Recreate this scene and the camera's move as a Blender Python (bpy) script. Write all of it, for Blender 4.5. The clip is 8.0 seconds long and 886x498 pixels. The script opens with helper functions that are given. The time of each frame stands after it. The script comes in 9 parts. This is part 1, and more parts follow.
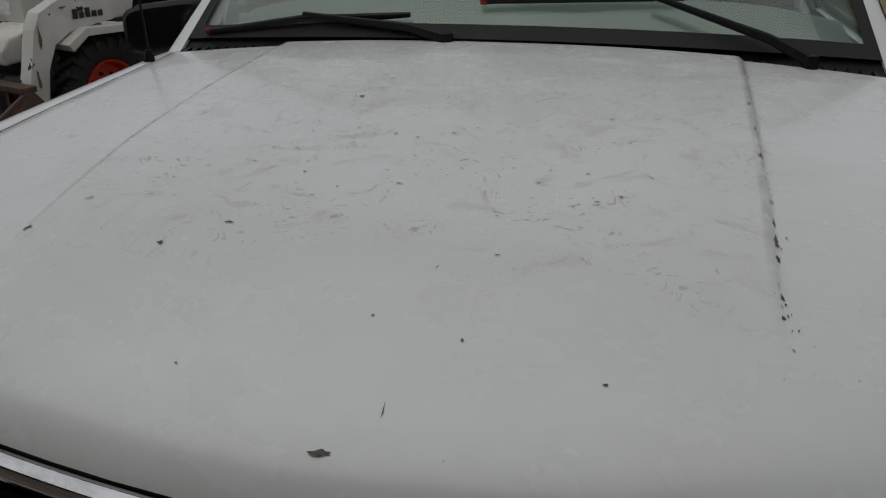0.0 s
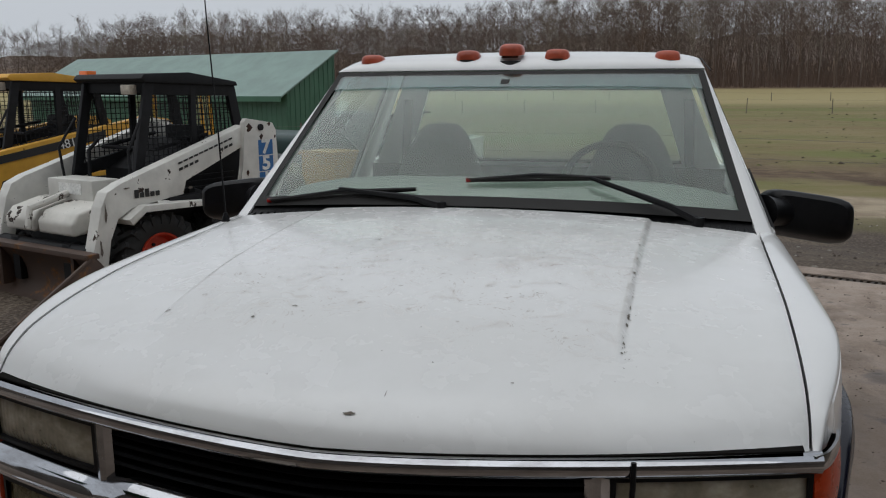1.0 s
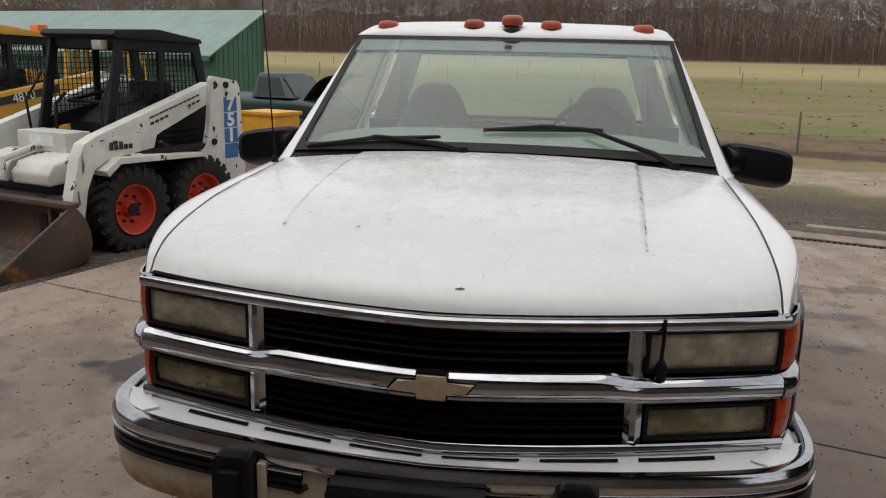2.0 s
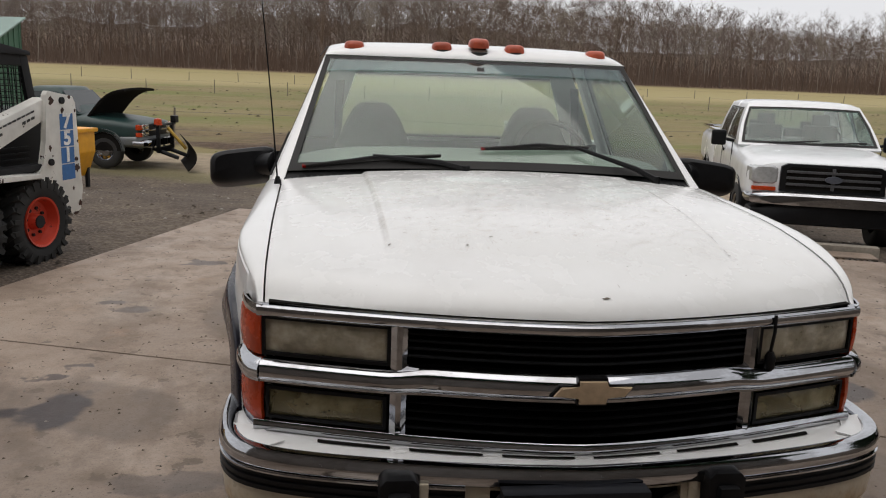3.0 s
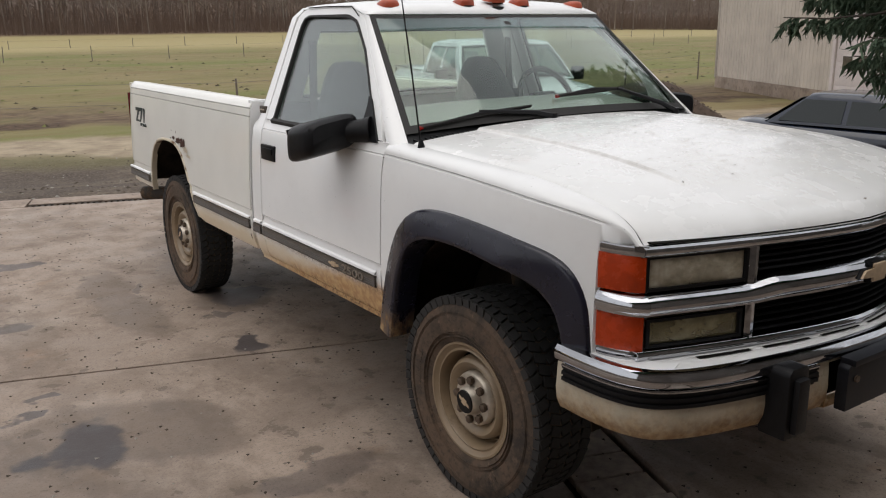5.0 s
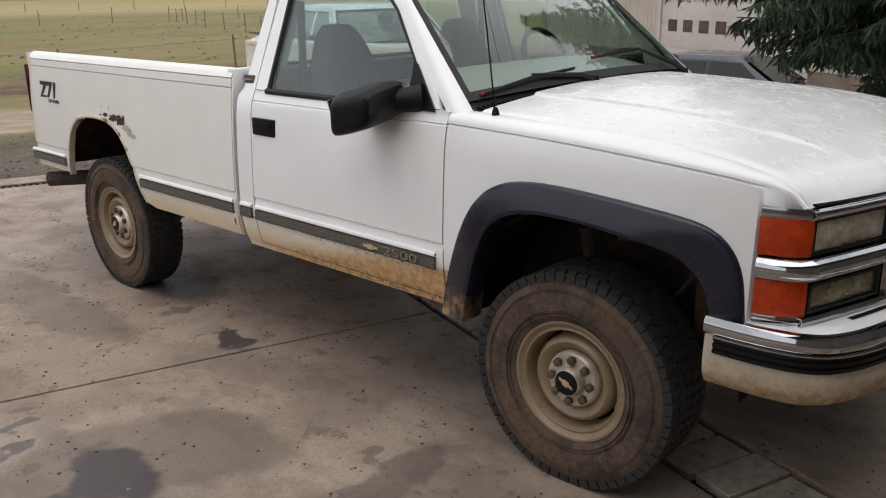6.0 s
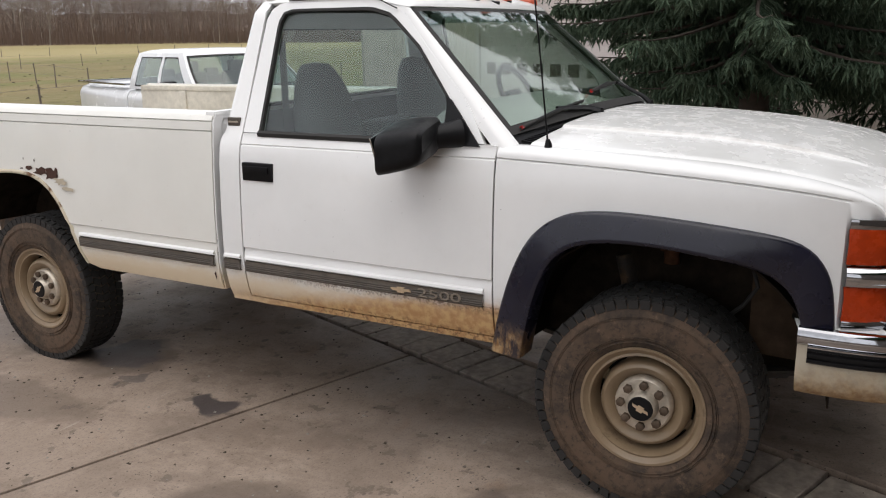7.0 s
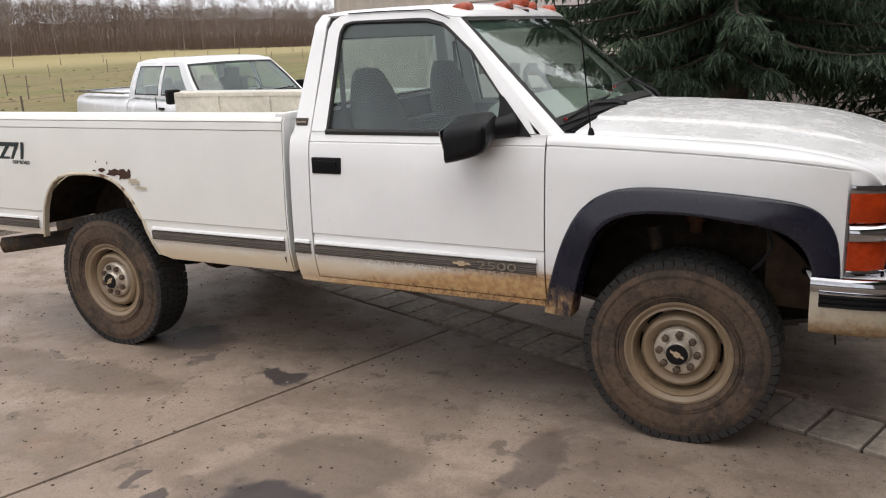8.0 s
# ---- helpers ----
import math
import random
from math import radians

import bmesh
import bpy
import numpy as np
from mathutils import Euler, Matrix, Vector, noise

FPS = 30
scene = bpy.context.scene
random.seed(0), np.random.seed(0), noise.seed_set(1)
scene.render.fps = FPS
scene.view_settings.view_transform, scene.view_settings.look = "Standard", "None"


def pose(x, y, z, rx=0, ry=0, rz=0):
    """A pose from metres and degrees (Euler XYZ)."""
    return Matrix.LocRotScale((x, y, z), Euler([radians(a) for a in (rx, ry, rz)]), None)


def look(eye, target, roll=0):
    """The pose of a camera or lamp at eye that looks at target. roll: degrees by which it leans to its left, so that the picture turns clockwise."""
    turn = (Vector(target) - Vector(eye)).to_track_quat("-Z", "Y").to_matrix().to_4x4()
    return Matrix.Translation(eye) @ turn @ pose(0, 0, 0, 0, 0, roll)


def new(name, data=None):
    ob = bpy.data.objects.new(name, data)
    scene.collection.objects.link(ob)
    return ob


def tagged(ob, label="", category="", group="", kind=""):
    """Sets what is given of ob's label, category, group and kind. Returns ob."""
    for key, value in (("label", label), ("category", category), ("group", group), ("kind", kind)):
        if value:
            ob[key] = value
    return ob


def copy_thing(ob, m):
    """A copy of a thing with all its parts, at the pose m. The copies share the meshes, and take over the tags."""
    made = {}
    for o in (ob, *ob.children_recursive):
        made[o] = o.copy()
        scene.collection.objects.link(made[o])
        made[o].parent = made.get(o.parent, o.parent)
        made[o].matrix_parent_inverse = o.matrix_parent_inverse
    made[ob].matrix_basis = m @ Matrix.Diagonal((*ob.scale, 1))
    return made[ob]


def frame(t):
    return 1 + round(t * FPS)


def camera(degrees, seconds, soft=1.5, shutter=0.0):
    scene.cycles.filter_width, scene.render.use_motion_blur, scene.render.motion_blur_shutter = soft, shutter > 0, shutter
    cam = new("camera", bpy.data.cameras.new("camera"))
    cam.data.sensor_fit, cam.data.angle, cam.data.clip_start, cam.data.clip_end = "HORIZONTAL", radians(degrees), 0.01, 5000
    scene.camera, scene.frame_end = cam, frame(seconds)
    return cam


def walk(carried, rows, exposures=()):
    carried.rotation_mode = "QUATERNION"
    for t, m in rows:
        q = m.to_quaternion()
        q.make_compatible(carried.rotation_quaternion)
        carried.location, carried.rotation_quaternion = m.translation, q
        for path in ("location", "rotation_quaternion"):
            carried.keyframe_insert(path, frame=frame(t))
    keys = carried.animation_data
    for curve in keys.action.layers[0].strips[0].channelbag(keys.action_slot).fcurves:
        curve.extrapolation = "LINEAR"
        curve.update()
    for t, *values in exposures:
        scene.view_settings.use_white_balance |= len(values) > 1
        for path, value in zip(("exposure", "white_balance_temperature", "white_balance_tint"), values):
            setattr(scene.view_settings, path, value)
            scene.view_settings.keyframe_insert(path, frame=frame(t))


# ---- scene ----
cam = camera(55.5, 8.0, soft=1.1)
PATH = [
    (0, (0.329, -1.525, 1.7), (-0.094, 0.265, 0.914), -0.5),
    (0.3, (0.367, -1.750, 1.748), (-0.020, 0.088, 1.061), -0.3),
    (0.5, (0.405, -1.882, 1.77), (-0.021, -0.021, 1.176), 0.0),
    (0.8, (0.493, -2.064, 1.772), (0.042, -0.167, 1.326), -0.3),
    (1, (0.566, -2.214, 1.756), (0.076, -0.311, 1.38), -0.3),
    (1.2, (0.588, -2.356, 1.761), (0.142, -0.455, 1.330), -0.1),
    (1.5, (0.548, -2.571, 1.737), (0.163, -0.656, 1.305), 0.9),
    (1.7, (0.456, -2.729, 1.725), (0.111, -0.801, 1.321), 1.3),
    (2, (0.306, -2.843, 1.745), (0.011, -0.917, 1.293), 1.3),
    (2.2, (0.152, -2.864, 1.732), (-0.037, -0.919, 1.306), 2.0),
    (3.3, (-0.969, -2.956, 1.743), (-0.616, -1.028, 1.343), 1.9),
    (3.5, (-1.18, -2.927, 1.74), (-0.776, -1.01, 1.339), 1.9),
    (3.8, (-1.526, -2.817, 1.700), (-0.984, -0.929, 1.323), 1.6),
    (4, (-1.707, -2.734, 1.723), (-1.086, -0.875, 1.324), 0.8),
    (4.3, (-2.051, -2.657, 1.724), (-1.287, -0.847, 1.349), 0.8),
    (4.5, (-2.248, -2.611, 1.726), (-1.367, -0.856, 1.348), 0.3),
    (4.7, (-2.435, -2.537, 1.762), (-1.452, -0.858, 1.299), -0.1),
    (5.8, (-3.152, -1.702, 1.726), (-1.824, -0.303, 1.196), -1.4),
    (6, (-3.247, -1.543, 1.734), (-1.848, -0.238, 1.15), -0.8),
    (6.2, (-3.341, -1.376, 1.701), (-1.850, -0.149, 1.180), -0.5),
    (6.5, (-3.44, -1.071, 1.691), (-1.84, 0.019, 1.192), -1.1),
    (6.8, (-3.584, -0.899, 1.703), (-1.939, 0.128, 1.213), -0.9),
    (7, (-3.717, -0.768, 1.704), (-2.031, 0.188, 1.213), -1.1),
    (7.2, (-3.852, -0.665, 1.730), (-2.128, 0.211, 1.220), -1.0),
    (7.5, (-4.05, -0.609, 1.737), (-2.302, 0.232, 1.249), -2.3),
    (7.8, (-4.239, -0.652, 1.762), (-2.515, 0.236, 1.273), -2.7),
    (8, (-4.345, -0.685, 1.74), (-2.627, 0.213, 1.249), -2.5),
]
walk(cam, [(t, look(eye, target, roll)) for t, eye, target, roll in PATH],
     exposures=((0.0, -1.41, 6380, 9), (0.5, -1.12, 6250, 9), (1.0, -0.74, 6200, 9), (1.5, -0.4, 6450, 10), (2.0, -0.29, 6600, 11), (3.5, -0.22, 6650, 12), (4.5, -0.16, 6620, 12), (6.0, -0.03, 6500, 12), (8.0, 0.22, 6560, 13)))

# ---- light: a bright overcast winter sky and a weak, very wide sun ----
SUN_EL, SUN_AZ = 74.0, 235.0
world = bpy.data.worlds.new("overcast_sky")
scene.world = world
world.use_nodes = True
wt = world.node_tree
wt.nodes.clear()
w_out = wt.nodes.new("ShaderNodeOutputWorld")
w_bg = wt.nodes.new("ShaderNodeBackground")
w_sky = wt.nodes.new("ShaderNodeTexSky")
w_sky.sky_type = "NISHITA"
w_sky.sun_disc = False
w_sky.sun_elevation = radians(SUN_EL)
w_sky.sun_rotation = radians(SUN_AZ)
w_sky.air_density, w_sky.dust_density, w_sky.ozone_density = 1.0, 4.0, 1.0
w_grey = wt.nodes.new("ShaderNodeHueSaturation")
w_grey.inputs["Saturation"].default_value = 0.12
w_mix = wt.nodes.new("ShaderNodeMixRGB")
w_mix.inputs[0].default_value = 0.85
w_mix.inputs[2].default_value = (9.7, 10.0, 10.4, 1)
wt.links.new(w_sky.outputs[0], w_grey.inputs["Color"])
wt.links.new(w_grey.outputs[0], w_mix.inputs[1])
wt.links.new(w_mix.outputs[0], w_bg.inputs[0])
w_bg.inputs[1].default_value = 0.105
wt.links.new(w_bg.outputs[0], w_out.inputs[0])
sun_data = bpy.data.lights.new("sun", "SUN")
sun_data.energy, sun_data.angle, sun_data.color = 1.5, radians(80), (1.0, 0.96, 0.9)
sun = new("sun", sun_data)
sun.matrix_world = look((0, 0, 30), (30 * -math.sin(radians(SUN_AZ)) / math.tan(radians(SUN_EL)), 30 * -math.cos(radians(SUN_AZ)) / math.tan(radians(SUN_EL)), 0))

# ---- small helpers for meshes and materials ----


def lerp(a, b, f):
    return a + (b - a) * f


def table(points, v):
    """Piecewise linear value from a short list of (v, value)."""
    if v <= points[0][0]:
        return points[0][1]
    for (a, p), (b, q) in zip(points, points[1:]):
        if v <= b:
            return lerp(p, q, (v - a) / (b - a))
    return points[-1][1]


def curve(points, v):
    """Like table(), but with no corners: a monotone cubic through the points."""
    n = len(points)
    if v <= points[0][0]:
        return points[0][1]
    if v >= points[-1][0]:
        return points[-1][1]
    k = next(i for i in range(n - 1) if v <= points[i + 1][0])

    def slope(i):
        if i in (0, n - 1):
            a, b = points[max(i - 1, 0)], points[min(i + 1, n - 1)]
            return (b[1] - a[1]) / (b[0] - a[0])
        d0 = (points[i][1] - points[i - 1][1]) / (points[i][0] - points[i - 1][0])
        d1 = (points[i + 1][1] - points[i][1]) / (points[i + 1][0] - points[i][0])
        return 0.0 if d0 * d1 <= 0 else 2 * d0 * d1 / (d0 + d1)
    (a, p), (b, q) = points[k], points[k + 1]
    h = b - a
    f = (v - a) / h
    return (2 * f ** 3 - 3 * f * f + 1) * p + (f ** 3 - 2 * f * f + f) * h * slope(k) + (3 * f * f - 2 * f ** 3) * q + (f ** 3 - f * f) * h * slope(k + 1)


def ease(f):
    f = min(1.0, max(0.0, f))
    return f * f * (3 - 2 * f)


def mesh_of(name, bm, material, smooth=40):
    bmesh.ops.recalc_face_normals(bm, faces=bm.faces[:])
    me = bpy.data.meshes.new(name)
    bm.to_mesh(me)
    bm.free()
    for m in material if isinstance(material, (list, tuple)) else [material]:
        me.materials.append(m)
    if smooth:
        me.shade_smooth()
        me.set_sharp_from_angle(angle=radians(smooth))
    return me


def part(name, bm, material, parent, label="", smooth=40):
    ob = new(name, mesh_of(name, bm, material, smooth))
    ob.parent = parent
    if label:
        ob["label"] = label
    return ob


def thing(name, label, category, group="", kind="", at=None):
    ob = new(name)
    ob.empty_display_size = 0.2
    if at is not None:
        ob.matrix_world = at
    return tagged(ob, label, category, group, kind)


def single(name, bm, material, label, category, group="", kind="", smooth=40, at=None):
    ob = new(name, mesh_of(name, bm, material, smooth))
    if at is not None:
        ob.matrix_world = at
    return tagged(ob, label, category, group, kind)


def join(*bms):
    out = bmesh.new()
    for b in bms:
        me = bpy.data.meshes.new("tmp")
        b.to_mesh(me)
        b.free()
        out.from_mesh(me)
        bpy.data.meshes.remove(me)
    return out


def moved(bm, m):
    bmesh.ops.transform(bm, matrix=m, verts=bm.verts[:])
    return bm


def mirrored(bm):
    """The same mesh on the other side of the plane x = 0."""
    bmesh.ops.scale(bm, vec=(-1, 1, 1), verts=bm.verts[:])
    bmesh.ops.reverse_faces(bm, faces=bm.faces[:])
    return bm


def thicken(bm, t):
    """Gives a sheet a back side, t behind it, and closes the rim."""
    bmesh.ops.recalc_face_normals(bm, faces=bm.faces[:])
    bm.normal_update()
    front, rim = bm.faces[:], [e for e in bm.edges if len(e.link_faces) == 1]
    back = {v: bm.verts.new(v.co - v.normal * t) for v in bm.verts[:]}
    for f in front:
        bm.faces.new([back[v] for v in reversed(f.verts)])
    for e in rim:
        a, b = e.verts
        bm.faces.new((a, b, back[b], back[a]))


def box(x0, x1, y0, y1, z0, z1, bevel=0.0, segments=2):
    bm = bmesh.new()
    bmesh.ops.create_cube(bm, size=1)
    bmesh.ops.scale(bm, vec=(abs(x1 - x0), abs(y1 - y0), abs(z1 - z0)), verts=bm.verts[:])
    bmesh.ops.translate(bm, vec=((x0 + x1) / 2, (y0 + y1) / 2, (z0 + z1) / 2), verts=bm.verts[:])
    if bevel:
        bmesh.ops.bevel(bm, geom=bm.edges[:], offset=bevel, segments=segments, profile=0.7, affect="EDGES")
    return bm


def prism(outline, axis, a, b, bevel=0.0, segments=2):
    """A flat outline, given in the two other axes, drawn out along axis from a to b."""
    bm = bmesh.new()
    n = "xyz".index(axis)

    def at(p, d):
        q = list(p)
        q.insert(n, d)
        return q
    low = [bm.verts.new(at(p, a)) for p in outline]
    high = [bm.verts.new(at(p, b)) for p in outline]
    bm.faces.new(low)
    bm.faces.new(high[::-1])
    for i in range(len(outline)):
        j = (i + 1) % len(outline)
        bm.faces.new((low[i], high[i], high[j], low[j]))
    if bevel:
        bmesh.ops.bevel(bm, geom=bm.edges[:], offset=bevel, segments=segments, profile=0.7, affect="EDGES", clamp_overlap=True)
    return bm


def sheet(nu, nv, f, thick=0.0, keep=None, close_u=False):
    """A grid of (nu+1) x (nv+1) points f(u, v), u and v from 0 to 1, made solid by thick."""
    bm = bmesh.new()
    vs = [[bm.verts.new(f(i / nu, j / nv)) for j in range(nv + 1)] for i in range(nu + (0 if close_u else 1))]
    for i in range(nu):
        for j in range(nv):
            if keep and not keep((i + 0.5) / nu, (j + 0.5) / nv):
                continue
            k = (i + 1) % len(vs)
            quad = (vs[i][j], vs[k][j], vs[k][j + 1], vs[i][j + 1])
            try:
                bm.faces.new(quad)
            except ValueError:
                pass
    loose = [v for v in bm.verts if not v.link_faces]
    bmesh.ops.delete(bm, geom=loose, context="VERTS")
    bmesh.ops.remove_doubles(bm, verts=bm.verts[:], dist=1e-5)
    if thick:
        thicken(bm, thick)
    return bm


def lathe(profile, n=48, axis="x", start=0.0, sweep=360.0):
    """Turns (along, radius) points about an axis through the origin."""
    bm = bmesh.new()
    rings = []
    full = abs(sweep - 360) < 1e-6
    for k in range(n if full else n + 1):
        a = radians(start + sweep * k / n)
        c, s = math.cos(a), math.sin(a)
        ring = []
        for d, r in profile:
            p = {"x": (d, r * c, r * s), "y": (r * s, d, r * c), "z": (r * c, r * s, d)}[axis]
            ring.append(bm.verts.new(p))
        rings.append(ring)
    for k in range(n):
        a, b = rings[k], rings[(k + 1) % len(rings)]
        for i in range(len(profile) - 1):
            bm.faces.new((a[i], b[i], b[i + 1], a[i + 1]))
    bmesh.ops.remove_doubles(bm, verts=bm.verts[:], dist=1e-6)
    return bm


def tube(path, radius, n=8, cap=True):
    """A round bar along points; radius may be a list."""
    bm = bmesh.new()
    pts = [Vector(p) for p in path]
    rings = []
    side = None
    for i, p in enumerate(pts):
        d = (pts[min(i + 1, len(pts) - 1)] - pts[max(i - 1, 0)]).normalized()
        if side is None:
            side = d.orthogonal().normalized()
        side = (side - d * side.dot(d)).normalized()
        up = d.cross(side)
        r = radius[i] if isinstance(radius, (list, tuple)) else radius
        rings.append([bm.verts.new(p + (side * math.cos(2 * math.pi * k / n) + up * math.sin(2 * math.pi * k / n)) * r) for k in range(n)])
    for a, b in zip(rings, rings[1:]):
        for k in range(n):
            bm.faces.new((a[k], a[(k + 1) % n], b[(k + 1) % n], b[k]))
    if cap:
        bm.faces.new(rings[0][::-1])
        bm.faces.new(rings[-1])
    return bm


def lettering(body, size, m, material, parent, name, depth=0.002, label="", bold=0.0):
    """Raised letters in the built-in font, as a mesh; they read along x and stand up along y of m."""
    cu = bpy.data.curves.new(name, "FONT")
    cu.body, cu.size, cu.extrude, cu.align_x, cu.align_y, cu.offset = body, size, depth, "CENTER", "CENTER", bold
    tmp = bpy.data.objects.new("tmp", cu)
    me = bpy.data.meshes.new_from_object(tmp)
    bpy.data.objects.remove(tmp)
    me.name = name
    me.materials.clear()
    me.materials.append(material)
    me.transform(m)
    ob = new(name, me)
    ob.parent = parent
    if label:
        ob["label"] = label
    return ob


# ---- materials ----
class Nodes:
    """A short way to write node materials."""

    def __init__(self, name):
        self.m = bpy.data.materials.new(name)
        self.m.use_nodes = True
        self.t = self.m.node_tree
        self.p = self.t.nodes["Principled BSDF"]
        self.pos = self.t.nodes.new("ShaderNodeNewGeometry").outputs["Position"]

    def node(self, kind, **inputs):
        n = self.t.nodes.new(kind)
        for k, v in inputs.items():
            key = k.replace("_", " ")
            if hasattr(v, "is_output"):
                self.t.links.new(v, n.inputs[key])
            else:
                n.inputs[key].default_value = v
        return n

    def link(self, a, b):
        self.t.links.new(a, b)

    def local(self):
        return self.t.nodes.new("ShaderNodeTexCoord").outputs["Object"]

    def noise(self, scale, detail=4.0, rough=0.6, vector=None, stretch=None):
        v = vector or self.pos
        if stretch:
            mp = self.t.nodes.new("ShaderNodeMapping")
            mp.inputs["Scale"].default_value = stretch
            self.link(v, mp.inputs["Vector"])
            v = mp.outputs[0]
        return self.node("ShaderNodeTexNoise", Vector=v, Scale=scale, Detail=detail, Roughness=rough).outputs["Fac"]

    def voronoi(self, scale, vector=None, feature="F1", stretch=None):
        v = vector or self.pos
        if stretch:
            mp = self.t.nodes.new("ShaderNodeMapping")
            mp.inputs["Scale"].default_value = stretch
            self.link(v, mp.inputs["Vector"])
            v = mp.outputs[0]
        n = self.node("ShaderNodeTexVoronoi", Vector=v, Scale=scale)
        n.feature = feature
        return n.outputs[0]

    def ramp(self, fac, lo, hi, a=0.0, b=1.0):
        n = self.t.nodes.new("ShaderNodeMapRange")
        n.interpolation_type = "SMOOTHSTEP"
        self.link(fac, n.inputs["Value"])
        for k, v in (("From Min", lo), ("From Max", hi), ("To Min", a), ("To Max", b)):
            n.inputs[k].default_value = v
        return n.outputs["Result"]

    def math(self, op, a, b=0.0):
        n = self.t.nodes.new("ShaderNodeMath")
        n.operation = op
        for i, v in enumerate((a, b)):
            if hasattr(v, "is_output"):
                self.link(v, n.inputs[i])
            else:
                n.inputs[i].default_value = v
        return n.outputs[0]

    def mix(self, fac, a, b):
        n = self.t.nodes.new("ShaderNodeMixRGB")
        for i, v in enumerate((fac, a, b)):
            if hasattr(v, "is_output"):
                self.link(v, n.inputs[i])
            elif i == 0:
                n.inputs[0].default_value = v
            else:
                n.inputs[i].default_value = (*v, 1)
        return n.outputs[0]

    def axis(self, k, vector=None):
        n = self.t.nodes.new("ShaderNodeSeparateXYZ")
        self.link(vector or self.pos, n.inputs[0])
        return n.outputs[k]

    def random(self):
        return self.t.nodes.new("ShaderNodeObjectInfo").outputs["Random"]

    def bump(self, height, strength=0.3, distance=0.01):
        n = self.node("ShaderNodeBump", Height=height, Strength=strength, Distance=distance)
        self.link(n.outputs[0], self.p.inputs["Normal"])

    def set(self, color=None, rough=None, metal=None, coat=None, spec=None):
        for key, v in (("Base Color", color), ("Roughness", rough), ("Metallic", metal), ("Coat Weight", coat), ("Specular IOR Level", spec)):
            if v is None:
                continue
            if hasattr(v, "is_output"):
                self.link(v, self.p.inputs[key])
            else:
                self.p.inputs[key].default_value = (*v, 1) if isinstance(v, tuple) else v
        return self.m


def plain(name, color, rough=0.5, metal=0.0, grain=60.0, vary=0.25, bump=0.15, coat=0.0, spec=0.5):
    """A surface with light and dark patches at two scales and a fine relief."""
    n = Nodes(name)
    v = n.local()
    f = n.math("ADD", n.math("MULTIPLY", n.noise(grain, vector=v), 0.5), n.math("MULTIPLY", n.noise(grain / 12, vector=v), 0.5))
    lo, hi = tuple(c * (1 - vary) for c in color), tuple(min(1, c * (1 + vary)) for c in color)
    n.bump(n.noise(grain * 3, vector=v), bump, 0.002)
    return n.set(n.mix(n.ramp(f, 0.3, 0.7), lo, hi), n.ramp(f, 0.3, 0.7, rough * 0.85, min(1, rough * 1.15)), metal, coat, spec)


def glass(name, tint, rough=0.015, film=0.0):
    n = Nodes(name)
    tr = n.node("ShaderNodeBsdfTransparent", Color=(*tint, 1))
    gl = n.node("ShaderNodeBsdfGlossy", Color=(1, 1, 1, 1), Roughness=rough)
    lw = n.node("ShaderNodeLayerWeight", Blend=0.5)
    fr = n.math("ADD", n.math("MULTIPLY", n.math("POWER", lw.outputs["Facing"], 3.4), 0.8), 0.045)
    mx = n.t.nodes.new("ShaderNodeMixShader")
    n.link(fr, mx.inputs[0])
    n.link(tr.outputs[0], mx.inputs[1])
    n.link(gl.outputs[0], mx.inputs[2])
    out = mx.outputs[0]
    if film:
        dust = n.node("ShaderNodeBsdfDiffuse", Color=(0.62, 0.64, 0.62, 1))
        add = n.t.nodes.new("ShaderNodeMixShader")
        n.link(n.ramp(n.noise(5.0, 5, 0.6), 0.25, 0.75, film * 0.6, film * 1.4), add.inputs[0])
        n.link(out, add.inputs[1])
        n.link(dust.outputs[0], add.inputs[2])
        out = add.outputs[0]
    n.link(out, n.t.nodes["Material Output"].inputs[0])
    return n.m

